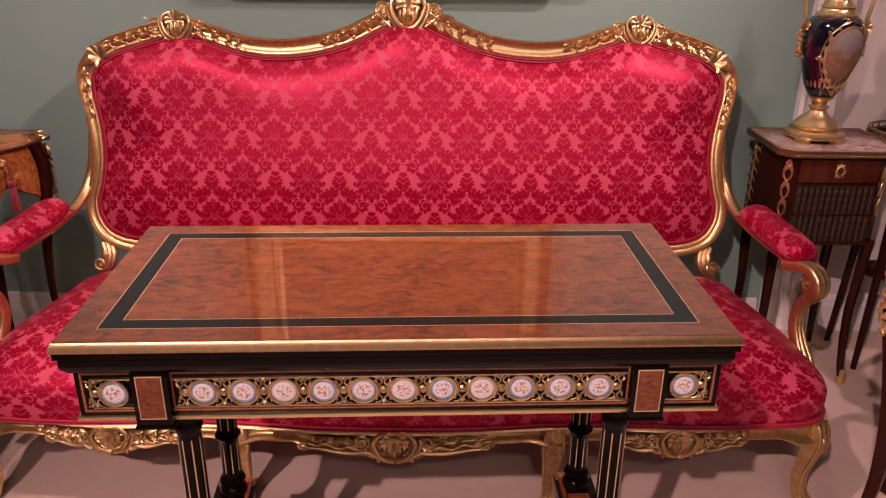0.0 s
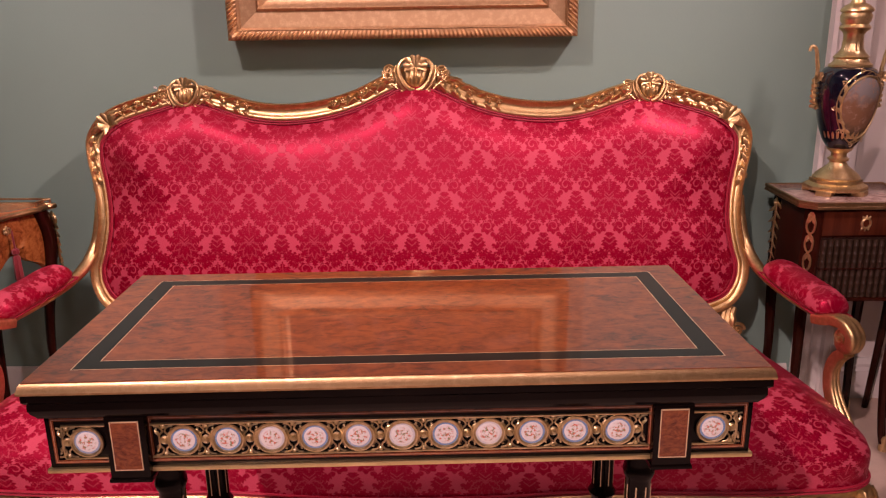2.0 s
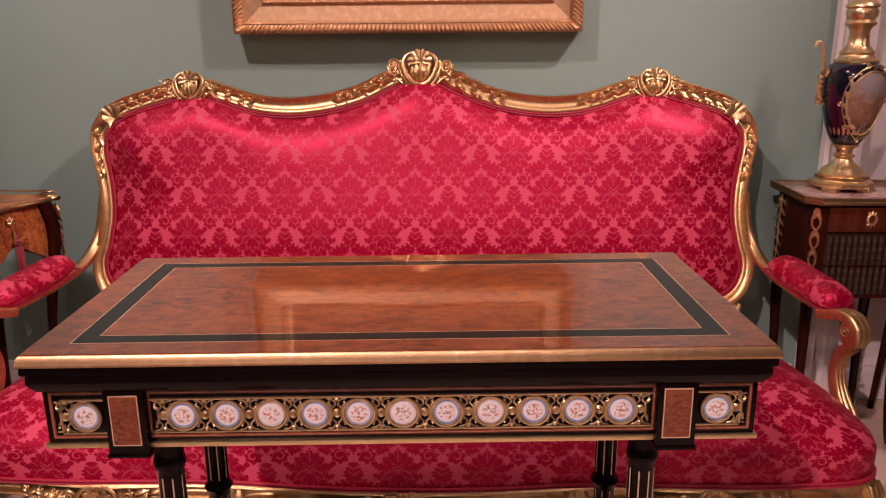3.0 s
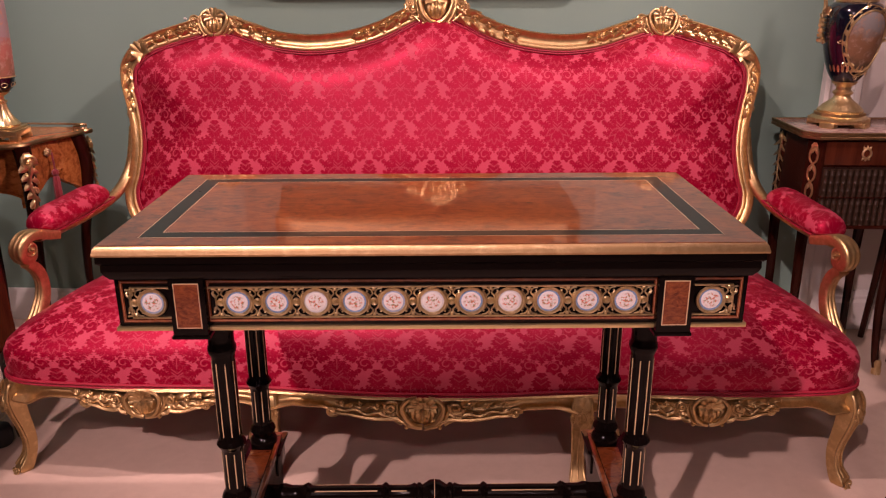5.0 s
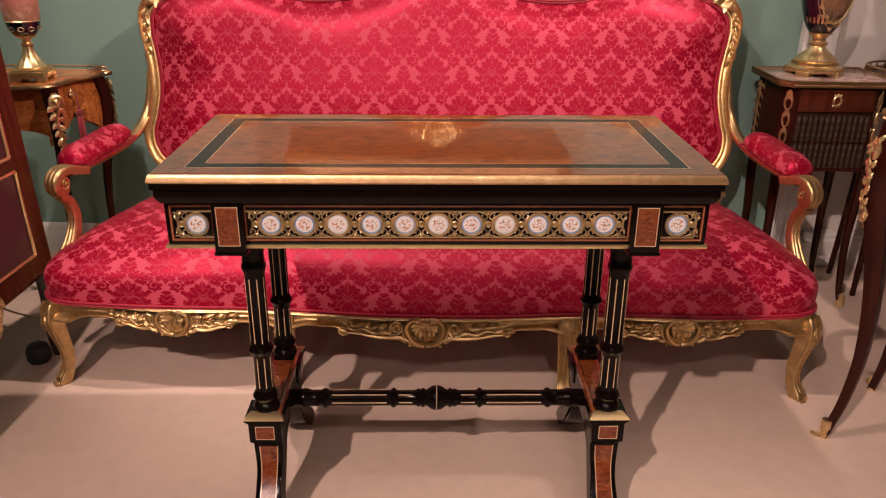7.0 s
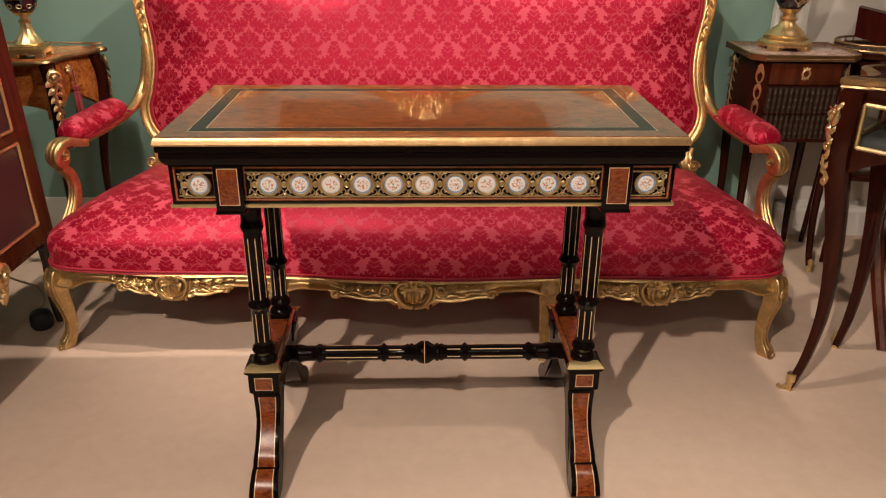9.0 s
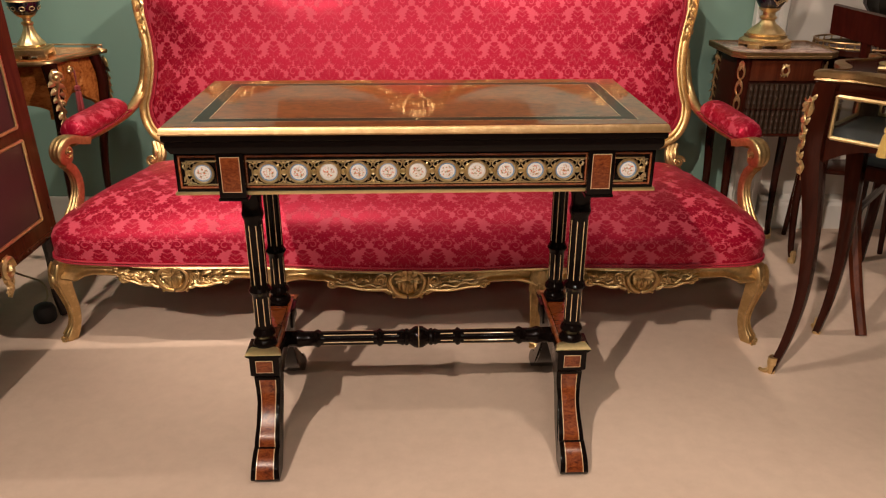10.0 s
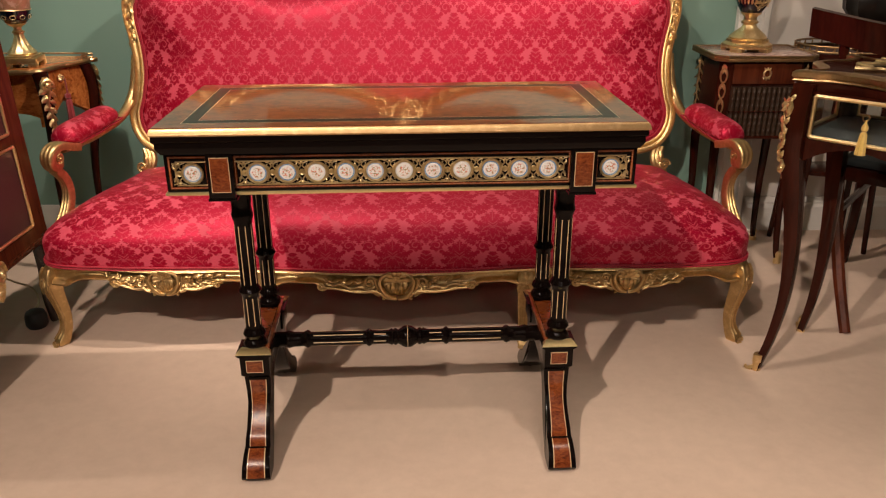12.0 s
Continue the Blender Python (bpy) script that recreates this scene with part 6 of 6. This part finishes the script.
    lathe(bm, [(0.003, -0.050), (0.009, -0.054), (0.009, -0.064), (0.005, -0.068), (0.009, -0.074), (0.011, -0.138), (0.0, -0.138)], 14, Matrix.Translation((0.006, 0.003, 0)), lambda a, i: 1 + 0.1 * math.cos(7 * a))
    part("skirt", bm, REDSILK, q, "red silk fringe")


def left_lamp():
    o = Vector((-1.176, 2.040, 0.694))
    l = thing("vase_lamp", o, "slender painted porcelain vase lamp on a gilt bronze base", "lamp")
    turn = Matrix.Rotation(radians(8), 4, "Z")
    bm = bmesh.new()
    for sx in (-1, 1):
        for sy in (-1, 1):
            box(bm, (sx * 0.038 - 0.012, sy * 0.038 - 0.012, 0.0), (sx * 0.038 + 0.012, sy * 0.038 + 0.012, 0.014), 0.002, turn)
    box(bm, (-0.049, -0.049, 0.012), (0.049, 0.049, 0.030), 0.002, turn)
    box(bm, (-0.044, -0.044, 0.030), (0.044, 0.044, 0.036), 0.002, turn)
    part("plinth", bm, ORMOLU, l, "square gilt bronze base on bracket feet")
    bm = bmesh.new()
    lathe(bm, [(0.040, 0.036), (0.042, 0.042), (0.036, 0.048), (0.029, 0.056), (0.021, 0.070), (0.015, 0.086), (0.013, 0.098), (0.018, 0.102), (0.018, 0.106), (0.011, 0.110), (0.012, 0.118), (0.022, 0.124), (0.030, 0.130)], 36, None, lambda a, i: 1 + (0.06 * math.cos(12 * a) if 2 <= i <= 6 else 0))
    part("foot", bm, ORMOLU, l, "fluted gilt bronze foot")
    def piece(name, pr, mat, lab):
        bm = bmesh.new()
        fine = smooth_path([(r, z, 0) for r, z in pr], 3)
        lathe(bm, [(p.x, p.y) for p in fine], 36)
        part(name, bm, mat, l, lab, 60)
    piece("vase_lower", [(0.026, 0.128), (0.036, 0.138), (0.043, 0.152), (0.047, 0.170)], COBALT, "dark blue lower body with gilt leaves")
    piece("vase_body", [(0.0472, 0.1702), (0.049, 0.20), (0.051, 0.26), (0.052, 0.32), (0.051, 0.37), (0.046, 0.40)], VASE_ART_2, "painted porcelain body")
    piece("vase_shoulder", [(0.0462, 0.4002), (0.034, 0.42), (0.022, 0.44), (0.020, 0.47)], COBALT, "dark blue shoulder")
    for z, r in ((0.170, 0.0475), (0.400, 0.0465)):
        bm = bmesh.new()
        tube(bm, [(math.cos(a) * r, math.sin(a) * r, z) for a in [2 * math.pi * k / 32 for k in range(32)]], 0.0018, 5, True)
        part("gilt_band", bm, ORMOLU, l, "thin gilt band")
    bm = bmesh.new()
    for k in range(10):
        a = 2 * math.pi * k / 10
        p = Vector((math.cos(a) * 0.042, math.sin(a) * 0.042, 0.150))
        bm2 = frame_on(p, (-math.sin(a), math.cos(a), 0), (math.cos(a), math.sin(a), -0.3))
        tube(bm, [bm2 @ Vector((0.008 * math.cos(q), 0.006 * math.sin(q), 0.002)) for q in [2 * math.pi * j / 10 for j in range(10)]], 0.0009, 4, True)
    part("gilt_tracery", bm, ORMOLU, l, "gilt ovals on the dark blue")
    bm = bmesh.new()
    lathe(bm, [(0.020, 0.468), (0.024, 0.474), (0.016, 0.486), (0.012, 0.52), (0.0, 0.522)], 20)
    part("lamp_fitting", bm, ORMOLU, l, "gilt lamp fitting")


def left_cabinet():
    Y0, Y1, ZB, ZT = 0.86, 1.685, 0.268, 1.28
    o = Vector((-1.22, 1.27, 0))
    c = thing("tall_cabinet", o, "tall mahogany cabinet with plum panels in gilt beading", "cabinet")
    def fx(z):
        return -1.026 - 0.035 * (z - 0.29) - o.x
    bm = bmesh.new()
    rings = []
    for y in (Y0, Y1):
        rings.append([Vector((fx(ZB), y - o.y, ZB)), Vector((fx(ZT), y - o.y, ZT)), Vector((-1.412 - o.x, y - o.y, ZT)), Vector((-1.412 - o.x, y - o.y, ZB))])
    loft(bm, rings)
    part("body", bm, REDWOOD, c, "polished red mahogany carcass")
    bm = bmesh.new()
    box(bm, (-1.415 - o.x, Y0 - 0.015 - o.y, ZT), (fx(ZT) + 0.02, Y1 + 0.012 - o.y, ZT + 0.025), 0.004)
    part("top", bm, MARBLE, c, "marble top slab")
    for y0, y1, z0, z1 in ((Y0 + 0.42, 1.608, 0.322, 0.548), (Y0 + 0.42, 1.600, 0.585, 1.20), (Y0 + 0.05, Y0 + 0.36, 0.322, 0.548), (Y0 + 0.05, Y0 + 0.36, 0.585, 1.20)):
        bm = bmesh.new()
        cs = [Vector((fx(z) + 0.0015, y - o.y, z)) for y, z in ((y0, z0), (y1, z0), (y1, z1), (y0, z1))]
        loft(bm, [[p + Vector((d, 0, 0)) for p in cs] for d in (-0.002, 0.0015)])
        pan = part("panel", bm, PLUM, c, "dull plum inset panel")
        bm = bmesh.new()
        for a, b in zip(cs, cs[1:] + cs[:1]):
            n = max(2, int((b - a).length / 0.011))
            pts = [a + (b - a) * k / (2 * n) + Vector((0.004, 0, 0)) for k in range(2 * n + 1)]
            tube(bm, pts, lambda t: 0.0038 + 0.0012 * (round(t * 2 * n) % 2), 6)
        part("beading", bm, ORMOLU, pan, "twisted gilt bronze beading")
    for y in (Y1 - 0.03, Y0 + 0.03):
        for x in (fx(0.2) - 0.022, -1.385 - o.x):
            bm = bmesh.new()
            tube(bm, smooth_path([(x, y - o.y, ZB + 0.01), (x + 0.004, y - o.y, 0.18), (x - 0.004, y - o.y, 0.08), (x + 0.004, y - o.y, 0.0)], 4), lambda t: 0.022 - 0.010 * t, 8)
            part("leg", bm, DARKWOOD, c, "dark tapering leg")
    bm = bmesh.new()
    m = frame_on((fx(0.27) - 0.004, 1.40 - o.y, 0.272), (0, 1, 0), (1, 0, 0))
    leaf_mount(bm, m, 0.085, 0.09)
    part("apron_mount", bm, ORMOLU, c, "gilt bronze mount under the door")
    bm = bmesh.new()
    box(bm, (fx(0.3) - 0.03, Y0 - o.y, ZB - 0.014), (fx(0.29) + 0.003, Y1 - o.y, ZB + 0.006), 0.003)
    part("base_rail", bm, REDWOOD, c, "moulded base rail")


def floor_switch():
    o = Vector((-1.075, 1.615, 0))
    p = thing("floor_switch", o, "round black plastic foot switch with a cream flex", "switch")
    bm = bmesh.new()
    lathe(bm, [(0.026, 0.0), (0.031, 0.010), (0.031, 0.034), (0.026, 0.048), (0.012, 0.056), (0.0, 0.057)], 20)
    part("body", bm, BLACK, p, "round black body")
    bm = bmesh.new()
    tube(bm, smooth_path([(-0.02, 0.0, 0.03), (-0.045, 0.02, 0.004), (-0.06, 0.06, 0.004), (-0.035, 0.09, 0.03), (-0.03, 0.07, 0.09), (-0.06, 0.02, 0.14), (-0.10, -0.03, 0.20), (-0.13, -0.06, 0.262)], 6), 0.0028, 6)
    part("flex", bm, CORD, p, "thin cream flex")


def display_table():
    F = Matrix.Translation((0.955, 1.345, 0)) @ Matrix.Rotation(radians(-45.4), 4, "Z")  # x along the glazed front, y along the side
    t = thing("display_table", F @ Matrix.Translation((0.25, 0.15, 0)), "mahogany glazed display table with gilt mounts on cabriole legs", "display table")
    D = Matrix.Translation((-0.25, -0.15, 0))
    A, B = 0.53, 0.31
    def around(e, z, k=1.0):
        """Serpentine outline with eared corners, e metres outside the legs."""
        e = e - 0.009
        corner = [(-e, -e), (A + e, -e), (A + e, B + e), (-e, B + e)]
        pts = []
        half = [(0.0, 0.0), (0.07, 0.010), (0.14, 0.028), (0.28, 0.020), (0.5, -0.020), (0.72, 0.020), (0.86, 0.028), (0.93, 0.010)]
        for i in range(4):
            a, b = Vector(corner[i]), Vector(corner[(i + 1) % 4])
            d = b - a
            n = Vector((-d.y, d.x)).normalized()
            for f, off in half:
                pts.append(a + d * f + n * off * k)
        return [D @ Vector((p.x, p.y, z)) for p in smooth_path([(p.x, p.y, 0) for p in pts], 3, True)]
    bm = bmesh.new()
    loft(bm, [around(0.018, 0.745), around(0.020, 0.757), around(0.020, 0.764)])
    part("top_frame", bm, MAHOGANY, t, "mahogany top frame", 30)
    bm = bmesh.new()
    loft(bm, [around(0.022, 0.7645), around(0.027, 0.768), around(0.024, 0.772), (around(0.029, 0.776)), around(0.029, 0.786), around(0.022, 0.790), around(0.006, 0.7905), around(0.006, 0.7645)], True, True)
    part("brass_band", bm, BRASS, t, "moulded brass band round the top", 30)
    bm = bmesh.new()
    loft(bm, [around(0.006, 0.765), around(0.006, 0.7885)])
    part("top_veneer", bm, MAHOGANY, t, "polished mahogany top", 30)
    bm = bmesh.new()
    loft(bm, [around(-0.075, 0.789), around(-0.075, 0.7925)])
    part("top_glass", bm, COBALT, t, "dark glass panel in the top", 30)
    bm = bmesh.new()
    loop = around(-0.072, 0.793)
    tube(bm, loop, lambda q: 0.0045 + 0.0012 * (round(q * (len(loop) - 1)) % 2), 6, True)
    part("glass_beading", bm, ORMOLU, t, "gilt beaded edge of the top glass")
    # glazed sides with shaped aprons
    for (x0, y0), (x1, y1), out in (((0.0, 0.0), (A, 0.0), (0, -1)), ((0.0, 0.0), (0.0, B), (-1, 0)), ((A, 0.0), (A, B), (1, 0)), ((0.0, B), (A, B), (0, 1))):
        a, b, nrm = Vector((x0, y0, 0)), Vector((x1, y1, 0)), Vector((out[0], out[1], 0))
        d = (b - a).normalized()
        L = (b - a).length
        g0, g1, zb, zt = 0.036, L - 0.036, 0.640, 0.738
        def pt(s, z, lift=0.0):
            return D @ (a + d * s + nrm * lift + Vector((0, 0, z)))
        n = 24
        bm = bmesh.new()
        rings = []
        for i in range(n + 1):
            f = i / n
            low = 0.618 - 0.050 * (abs(2 * f - 1) ** 4) - 0.010 * math.cos((2 * f - 1) * 6)
            rings.append([pt(f * L, zb, 0.004), pt(f * L, low, 0.004), pt(f * L, low, -0.014), pt(f * L, zb, -0.014)])
        loft(bm, rings)
        part("apron", bm, MAHOGANY, t, "shaped mahogany apron", 40)
        bm = bmesh.new()
        for s0, s1, q0, q1 in ((0, L, zt, 0.746), (0, g0, zb + 0.0005, zt - 0.0005), (g1, L, zb + 0.0005, zt - 0.0005)):
            loft(bm, [[pt(s, q, h) for q, h in ((q0, 0.004), (q1, 0.004), (q1, -0.014), (q0, -0.014))] for s in (s0, s1)])
        part("side_frame", bm, MAHOGANY, t, "mahogany frame of a side")
        bm = bmesh.new()
        loft(bm, [[pt(s, q, h) for q, h in ((zb, -0.004), (zt, -0.004), (zt, -0.007), (zb, -0.007))] for s in (g0, g1)])
        part("side_pane", bm, GLASS, t, "clear glass side pane").visible_shadow = False
        bm = bmesh.new()
        cs = [pt(g0, zb + 0.002, 0.005), pt(g1, zb + 0.002, 0.005), pt(g1, zt - 0.002, 0.005), pt(g0, zt - 0.002, 0.005)]
        for p, q in zip(cs, cs[1:] + cs[:1]):
            k = max(2, int((q - p).length / 0.009))
            tube(bm, [p + (q - p) * j / (2 * k) for j in range(2 * k + 1)], lambda f: 0.0042 + 0.0014 * (round(f * 2 * k) % 2), 6)
        part("side_beading", bm, ORMOLU, t, "gilt leaf moulding round a pane")
    bm = bmesh.new()
    box(bm, (-0.25 + 0.01, -0.15 + 0.01, 0.628), (A - 0.25 - 0.01, B - 0.15 - 0.01, 0.640), 0.002)
    part("lining", bm, TEAL, t, "teal velvet lining")
    for x, y, dx, dy in ((0, 0, -1, -1), (A, 0, 1, -1), (0, B, -1, 1), (A, B, 1, 1)):
        d = Vector((dx, dy, 0)).normalized()
        c = D @ Vector((x, y, 0))
        spec = [(0.762, 0.000, 0.029), (0.70, 0.007, 0.029), (0.64, 0.008, 0.030), (0.58, 0.003, 0.029), (0.50, -0.012, 0.025), (0.40, -0.027, 0.021), (0.30, -0.036, 0.018), (0.20, -0.036, 0.015), (0.10, -0.022, 0.013), (0.04, -0.006, 0.012), (0.0, 0.006, 0.011)]
        e = Vector((-d.y, d.x, 0))
        sp = smooth_path([(z, o2, r) for z, o2, r in spec], 3)
        bm = bmesh.new()
        rings = []
        for z, o2, r in sp:
            rings.append([c + d * (o2 - 0.012) + Vector((0, 0, z)) + (d * math.cos(q) + e * math.sin(q)) * r * max(abs(math.cos(q + 0.785)), abs(math.sin(q + 0.785))) ** -0.6 * 0.9 for q in [2 * math.pi * k / 12 for k in range(12)]])
        loft(bm, rings)
        leg = part("leg", bm, MAHOGANY, t, "curved mahogany cabriole leg", 50)
        bm = bmesh.new()
        def spine(f):
            return c + d * (0.018 + 0.010 * math.sin(math.pi * f * 0.9) - 0.012 * f) + Vector((0, 0, 0.716 - 0.185 * f))
        tube(bm, [spine(j / 16) + e * (0.004 * math.sin(j * 1.1)) for j in range(17)], lambda f: 0.0095 - 0.006 * f + 0.002 * math.sin(f * 25), 8)
        for i in range(14):
            f = i / 14
            m = frame_on(spine(f) + d * 0.003, (-e.x, -e.y, 0), (d.x, d.y, 0.2 - 0.5 * f))
            side = 1 if i % 2 else -1
            leaf(bm, m @ Matrix.Rotation(math.pi + side * 0.6, 4, "Z"), 0.026 * (1.1 - 0.4 * f), 0.013, 0.4 * side, 3, 0.6)
            if i % 3 == 0:
                scroll(bm, m @ Matrix.Translation((side * 0.006, 0, 0.003)), 0.010 * (1.1 - 0.4 * f), 1.3, 0.28, side)
        shell(bm, frame_on(c + d * 0.022 + Vector((0, 0, 0.714)), (-e.x, -e.y, 0), (d.x, d.y, 0.2)), 0.032, 0.024, 5, 0.35)
        part("corner_mount", bm, ORMOLU, leg, "leafy gilt bronze corner mount")
        bm = bmesh.new()
        m = frame_on(c + d * 0.016 + Vector((0, 0, 0.012)), (-e.x, -e.y, 0), (d.x, d.y, 0.5))
        lathe(bm, [(0.0115, 0.0), (0.0118, 0.005), (0.0105, 0.014), (0.0110, 0.022), (0.0125, 0.028), (0.0120, 0.036), (0.0115, 0.046)], 15, Matrix.Translation(c + d * -0.007), lambda a, i: 1 + 0.10 * math.cos(3 * a) * (i > 2))
        leaf(bm, frame_on(c + d * 0.006 + Vector((0, 0, 0.012)), (-e.x, -e.y, 0), (d.x, d.y, 0.1)), 0.062, 0.018, 0.0, 3, 0.5)
        tube(bm, smooth_path([c + d * a + Vector((0, 0, b)) for a, b in ((-0.004, 0.010), (0.008, 0.007), (0.017, 0.006), (0.023, 0.010), (0.020, 0.015))], 4), lambda t: 0.0060 - 0.003 * t, 8)
        part("sabot", bm, ORMOLU, leg, "gilt bronze leaf toe cap")
    # key with its yellow tassel on the glazed front
    q = F @ Vector((0.150, -0.012, 0.705))
    k = thing("key_tassel", q, "yellow silk tassel hanging from the display table's key", "tassel")
    bm = bmesh.new()
    tube(bm, [(math.cos(a) * 0.008, -0.004, math.sin(a) * 0.007) for a in [2 * math.pi * j / 12 for j in range(12)]], 0.0016, 5, True)
    part("key_bow", bm, BRASS, k, "small brass key bow")
    bm = bmesh.new()
    lathe(bm, [(0.002, -0.004), (0.003, -0.012), (0.007, -0.018), (0.0075, -0.026), (0.004, -0.030), (0.007, -0.036), (0.011, -0.082), (0.0, -0.082)], 16, Matrix.Translation((0, -0.006, 0)), lambda a, i: 1 + (0.12 * math.cos(8 * a) if i > 4 else 0))
    part("skirt", bm, SILK, k, "yellow silk fringe")


def klismos_chair():
    c = thing("side_chair", pose(1.535, 1.735, 0, 0, 0, -43), "dark mahogany chair with curved back rail and splayed legs", "chair")
    bm = bmesh.new()
    rings = []
    for i in range(13):
        f = i / 12
        x = -0.315 + 0.55 * f
        y = -0.205 - 0.055 * math.sin(math.pi * f)
        z0, z1 = 0.808 - 0.075 * f, 0.884 - 0.068 * f
        rings.append([(x, y, z0), (x, y - 0.006, (z0 + z1) / 2), (x, y - 0.012, z1), (x, y + 0.008, z1 + 0.003), (x, y + 0.016, (z0 + z1) / 2), (x, y + 0.018, z0)])
    loft(bm, rings)
    part("back_rail", bm, MAHOGANY, c, "broad curved mahogany back rail", 40)
    for sx, x in ((-1, -0.215), (1, 0.165)):
        bm = bmesh.new()
        tube(bm, smooth_path([(x, -0.225, 0.845 - 0.03 * (sx > 0)), (x + 0.012, -0.205, 0.66), (x + 0.030, -0.165, 0.50), (x + 0.030, -0.150, 0.42)], 5), lambda t: 0.017 - 0.002 * t, 8, False, 0.7)
        part("back_post", bm, MAHOGANY, c, "mahogany back post")
        bm = bmesh.new()
        tube(bm, smooth_path([(x + 0.030, -0.150, 0.43), (x + 0.060, -0.185, 0.30), (x + 0.070 if sx > 0 else x + 0.115, -0.245, 0.14), (x + (0.10 if sx > 0 else 0.175), -0.305, 0.0)], 6), lambda t: 0.021 - 0.005 * t, 8)
        part("rear_leg", bm, REDWOOD, c, "splayed mahogany rear leg")
        bm = bmesh.new()
        tube(bm, smooth_path([(x + 0.03 + sx * 0.01, 0.20, 0.43), (x + 0.03 + sx * 0.015, 0.22, 0.25), (x + 0.03 + sx * 0.03, 0.25, 0.0)], 6), lambda t: 0.021 - 0.006 * t, 8)
        part("front_leg", bm, MAHOGANY, c, "tapered mahogany front leg")
        bm = bmesh.new()
        tube(bm, [(x + 0.05, -0.19, 0.30), (x + 0.035, 0.215, 0.30)], 0.011, 8)
        part("stretcher", bm, MAHOGANY, c, "mahogany side stretcher")
    bm = bmesh.new()
    for z in (0.745, 0.685):
        tube(bm, smooth_path([(-0.235, -0.216, z), (-0.03, -0.262, z), (0.175, -0.216, z)], 6), 0.009, 8)
    part("cross_rail", bm, MAHOGANY, c, "slim curved cross rails")
    bm = bmesh.new()
    for i in range(5):
        x = -0.17 + 0.07 * i
        lathe(bm, [(0.007, 0.750), (0.010, 0.756), (0.006, 0.762), (0.010, 0.768), (0.007, 0.776)], 10, Matrix.Translation((x, -0.255, 0)))
    part("gilt_bosses", bm, ORMOLU, c, "row of small gilt bosses under the rail")
    bm = bmesh.new()
    box(bm, (-0.19, -0.165, 0.405), (0.225, 0.235, 0.445), 0.008)
    part("seat_frame", bm, MAHOGANY, c, "mahogany seat frame")
    bm = bmesh.new()
    box(bm, (-0.18, -0.150, 0.445), (0.215, 0.225, 0.475), 0.014)
    part("seat", bm, TEAL, c, "dark upholstered seat")


def gallery_table():
    o = Vector((1.52, 2.22, 0))
    g = thing("gallery_table", o, "small mahogany table with a pierced brass gallery", "table")
    bm = bmesh.new()
    out = [(math.copysign(abs(math.cos(a)) ** 0.8, math.cos(a)) * 0.185, math.copysign(abs(math.sin(a)) ** 0.8, math.sin(a)) * 0.125) for a in [2 * math.pi * k / 32 for k in range(32)]]
    slab(bm, out, 0.690, 0.712, 0.004)
    part("top", bm, MAHOGANY, g, "oval mahogany top", 40)
    bm = bmesh.new()
    for z, r in ((0.715, 0.0035), (0.732, 0.0035)):
        tube(bm, [(x, y, z) for x, y in out], r, 6, True)
    for x, y in out:
        lathe(bm, [(0.003, 0.715), (0.004, 0.720), (0.002, 0.725), (0.003, 0.732)], 6, Matrix.Translation((x, y, 0)))
    part("gallery", bm, BRASS, g, "pierced brass gallery")
    bm = bmesh.new()
    slab(bm, [(x * 0.9, y * 0.88) for x, y in out], 0.600, 0.690, 0.004)
    part("frieze", bm, MAHOGANY, g, "plain mahogany frieze", 40)
    for sx in (-1, 1):
        for sy in (-1, 1):
            bm = bmesh.new()
            tube(bm, smooth_path([(sx * 0.115, sy * 0.07, 0.61), (sx * 0.120, sy * 0.075, 0.35), (sx * 0.135, sy * 0.09, 0.0)], 6), lambda t: 0.016 - 0.007 * t, 8)
            part("leg", bm, MAHOGANY, g, "slender mahogany leg")
    bm = bmesh.new()
    slab(bm, [(x * 0.66, y * 0.6) for x, y in out], 0.285, 0.300, 0.003)
    part("undershelf", bm, MAHOGANY, g, "small undershelf", 40)
    b = thing("bronze_urn", Vector((1.575, 2.225, 0.712)), "squat dark patinated bronze urn on the gallery table", "urn")
    bm = bmesh.new()
    lathe(bm, [(0.050, 0.0), (0.052, 0.010), (0.035, 0.022), (0.026, 0.045), (0.040, 0.070), (0.078, 0.100), (0.098, 0.130), (0.102, 0.165), (0.085, 0.200), (0.060, 0.220), (0.064, 0.240), (0.072, 0.250), (0.060, 0.252), (0.0, 0.245)], 36, None, lambda a, i: 1 + (0.05 * math.cos(12 * a) if 5 <= i <= 8 else 0))
    part("bowl", bm, BRONZE, b, "ribbed dark bronze bowl")


BRONZE = plain("dark_bronze", (0.020, 0.018, 0.016), 0.4, 0.6, vary=0.4)
side_cabinet()
urn_lamp()
side_table()
left_lamp()
left_cabinet()
floor_switch()
display_table()
klismos_chair()
gallery_table()

chip = thing("paint_chip", (-0.770, WALL_Y - 0.0005, 1.000), "small bare white chip in the green wall paint", "wall mark")
bm = bmesh.new()
lathe(bm, [(0.0045, 0.0), (0.0040, 0.0012), (0.0, 0.0014)], 9, Matrix.Rotation(radians(90), 4, "X"), lambda a, i: 1 + 0.35 * math.cos(2 * a + 0.7))
part("plaster", bm, TRIMWHITE, chip)
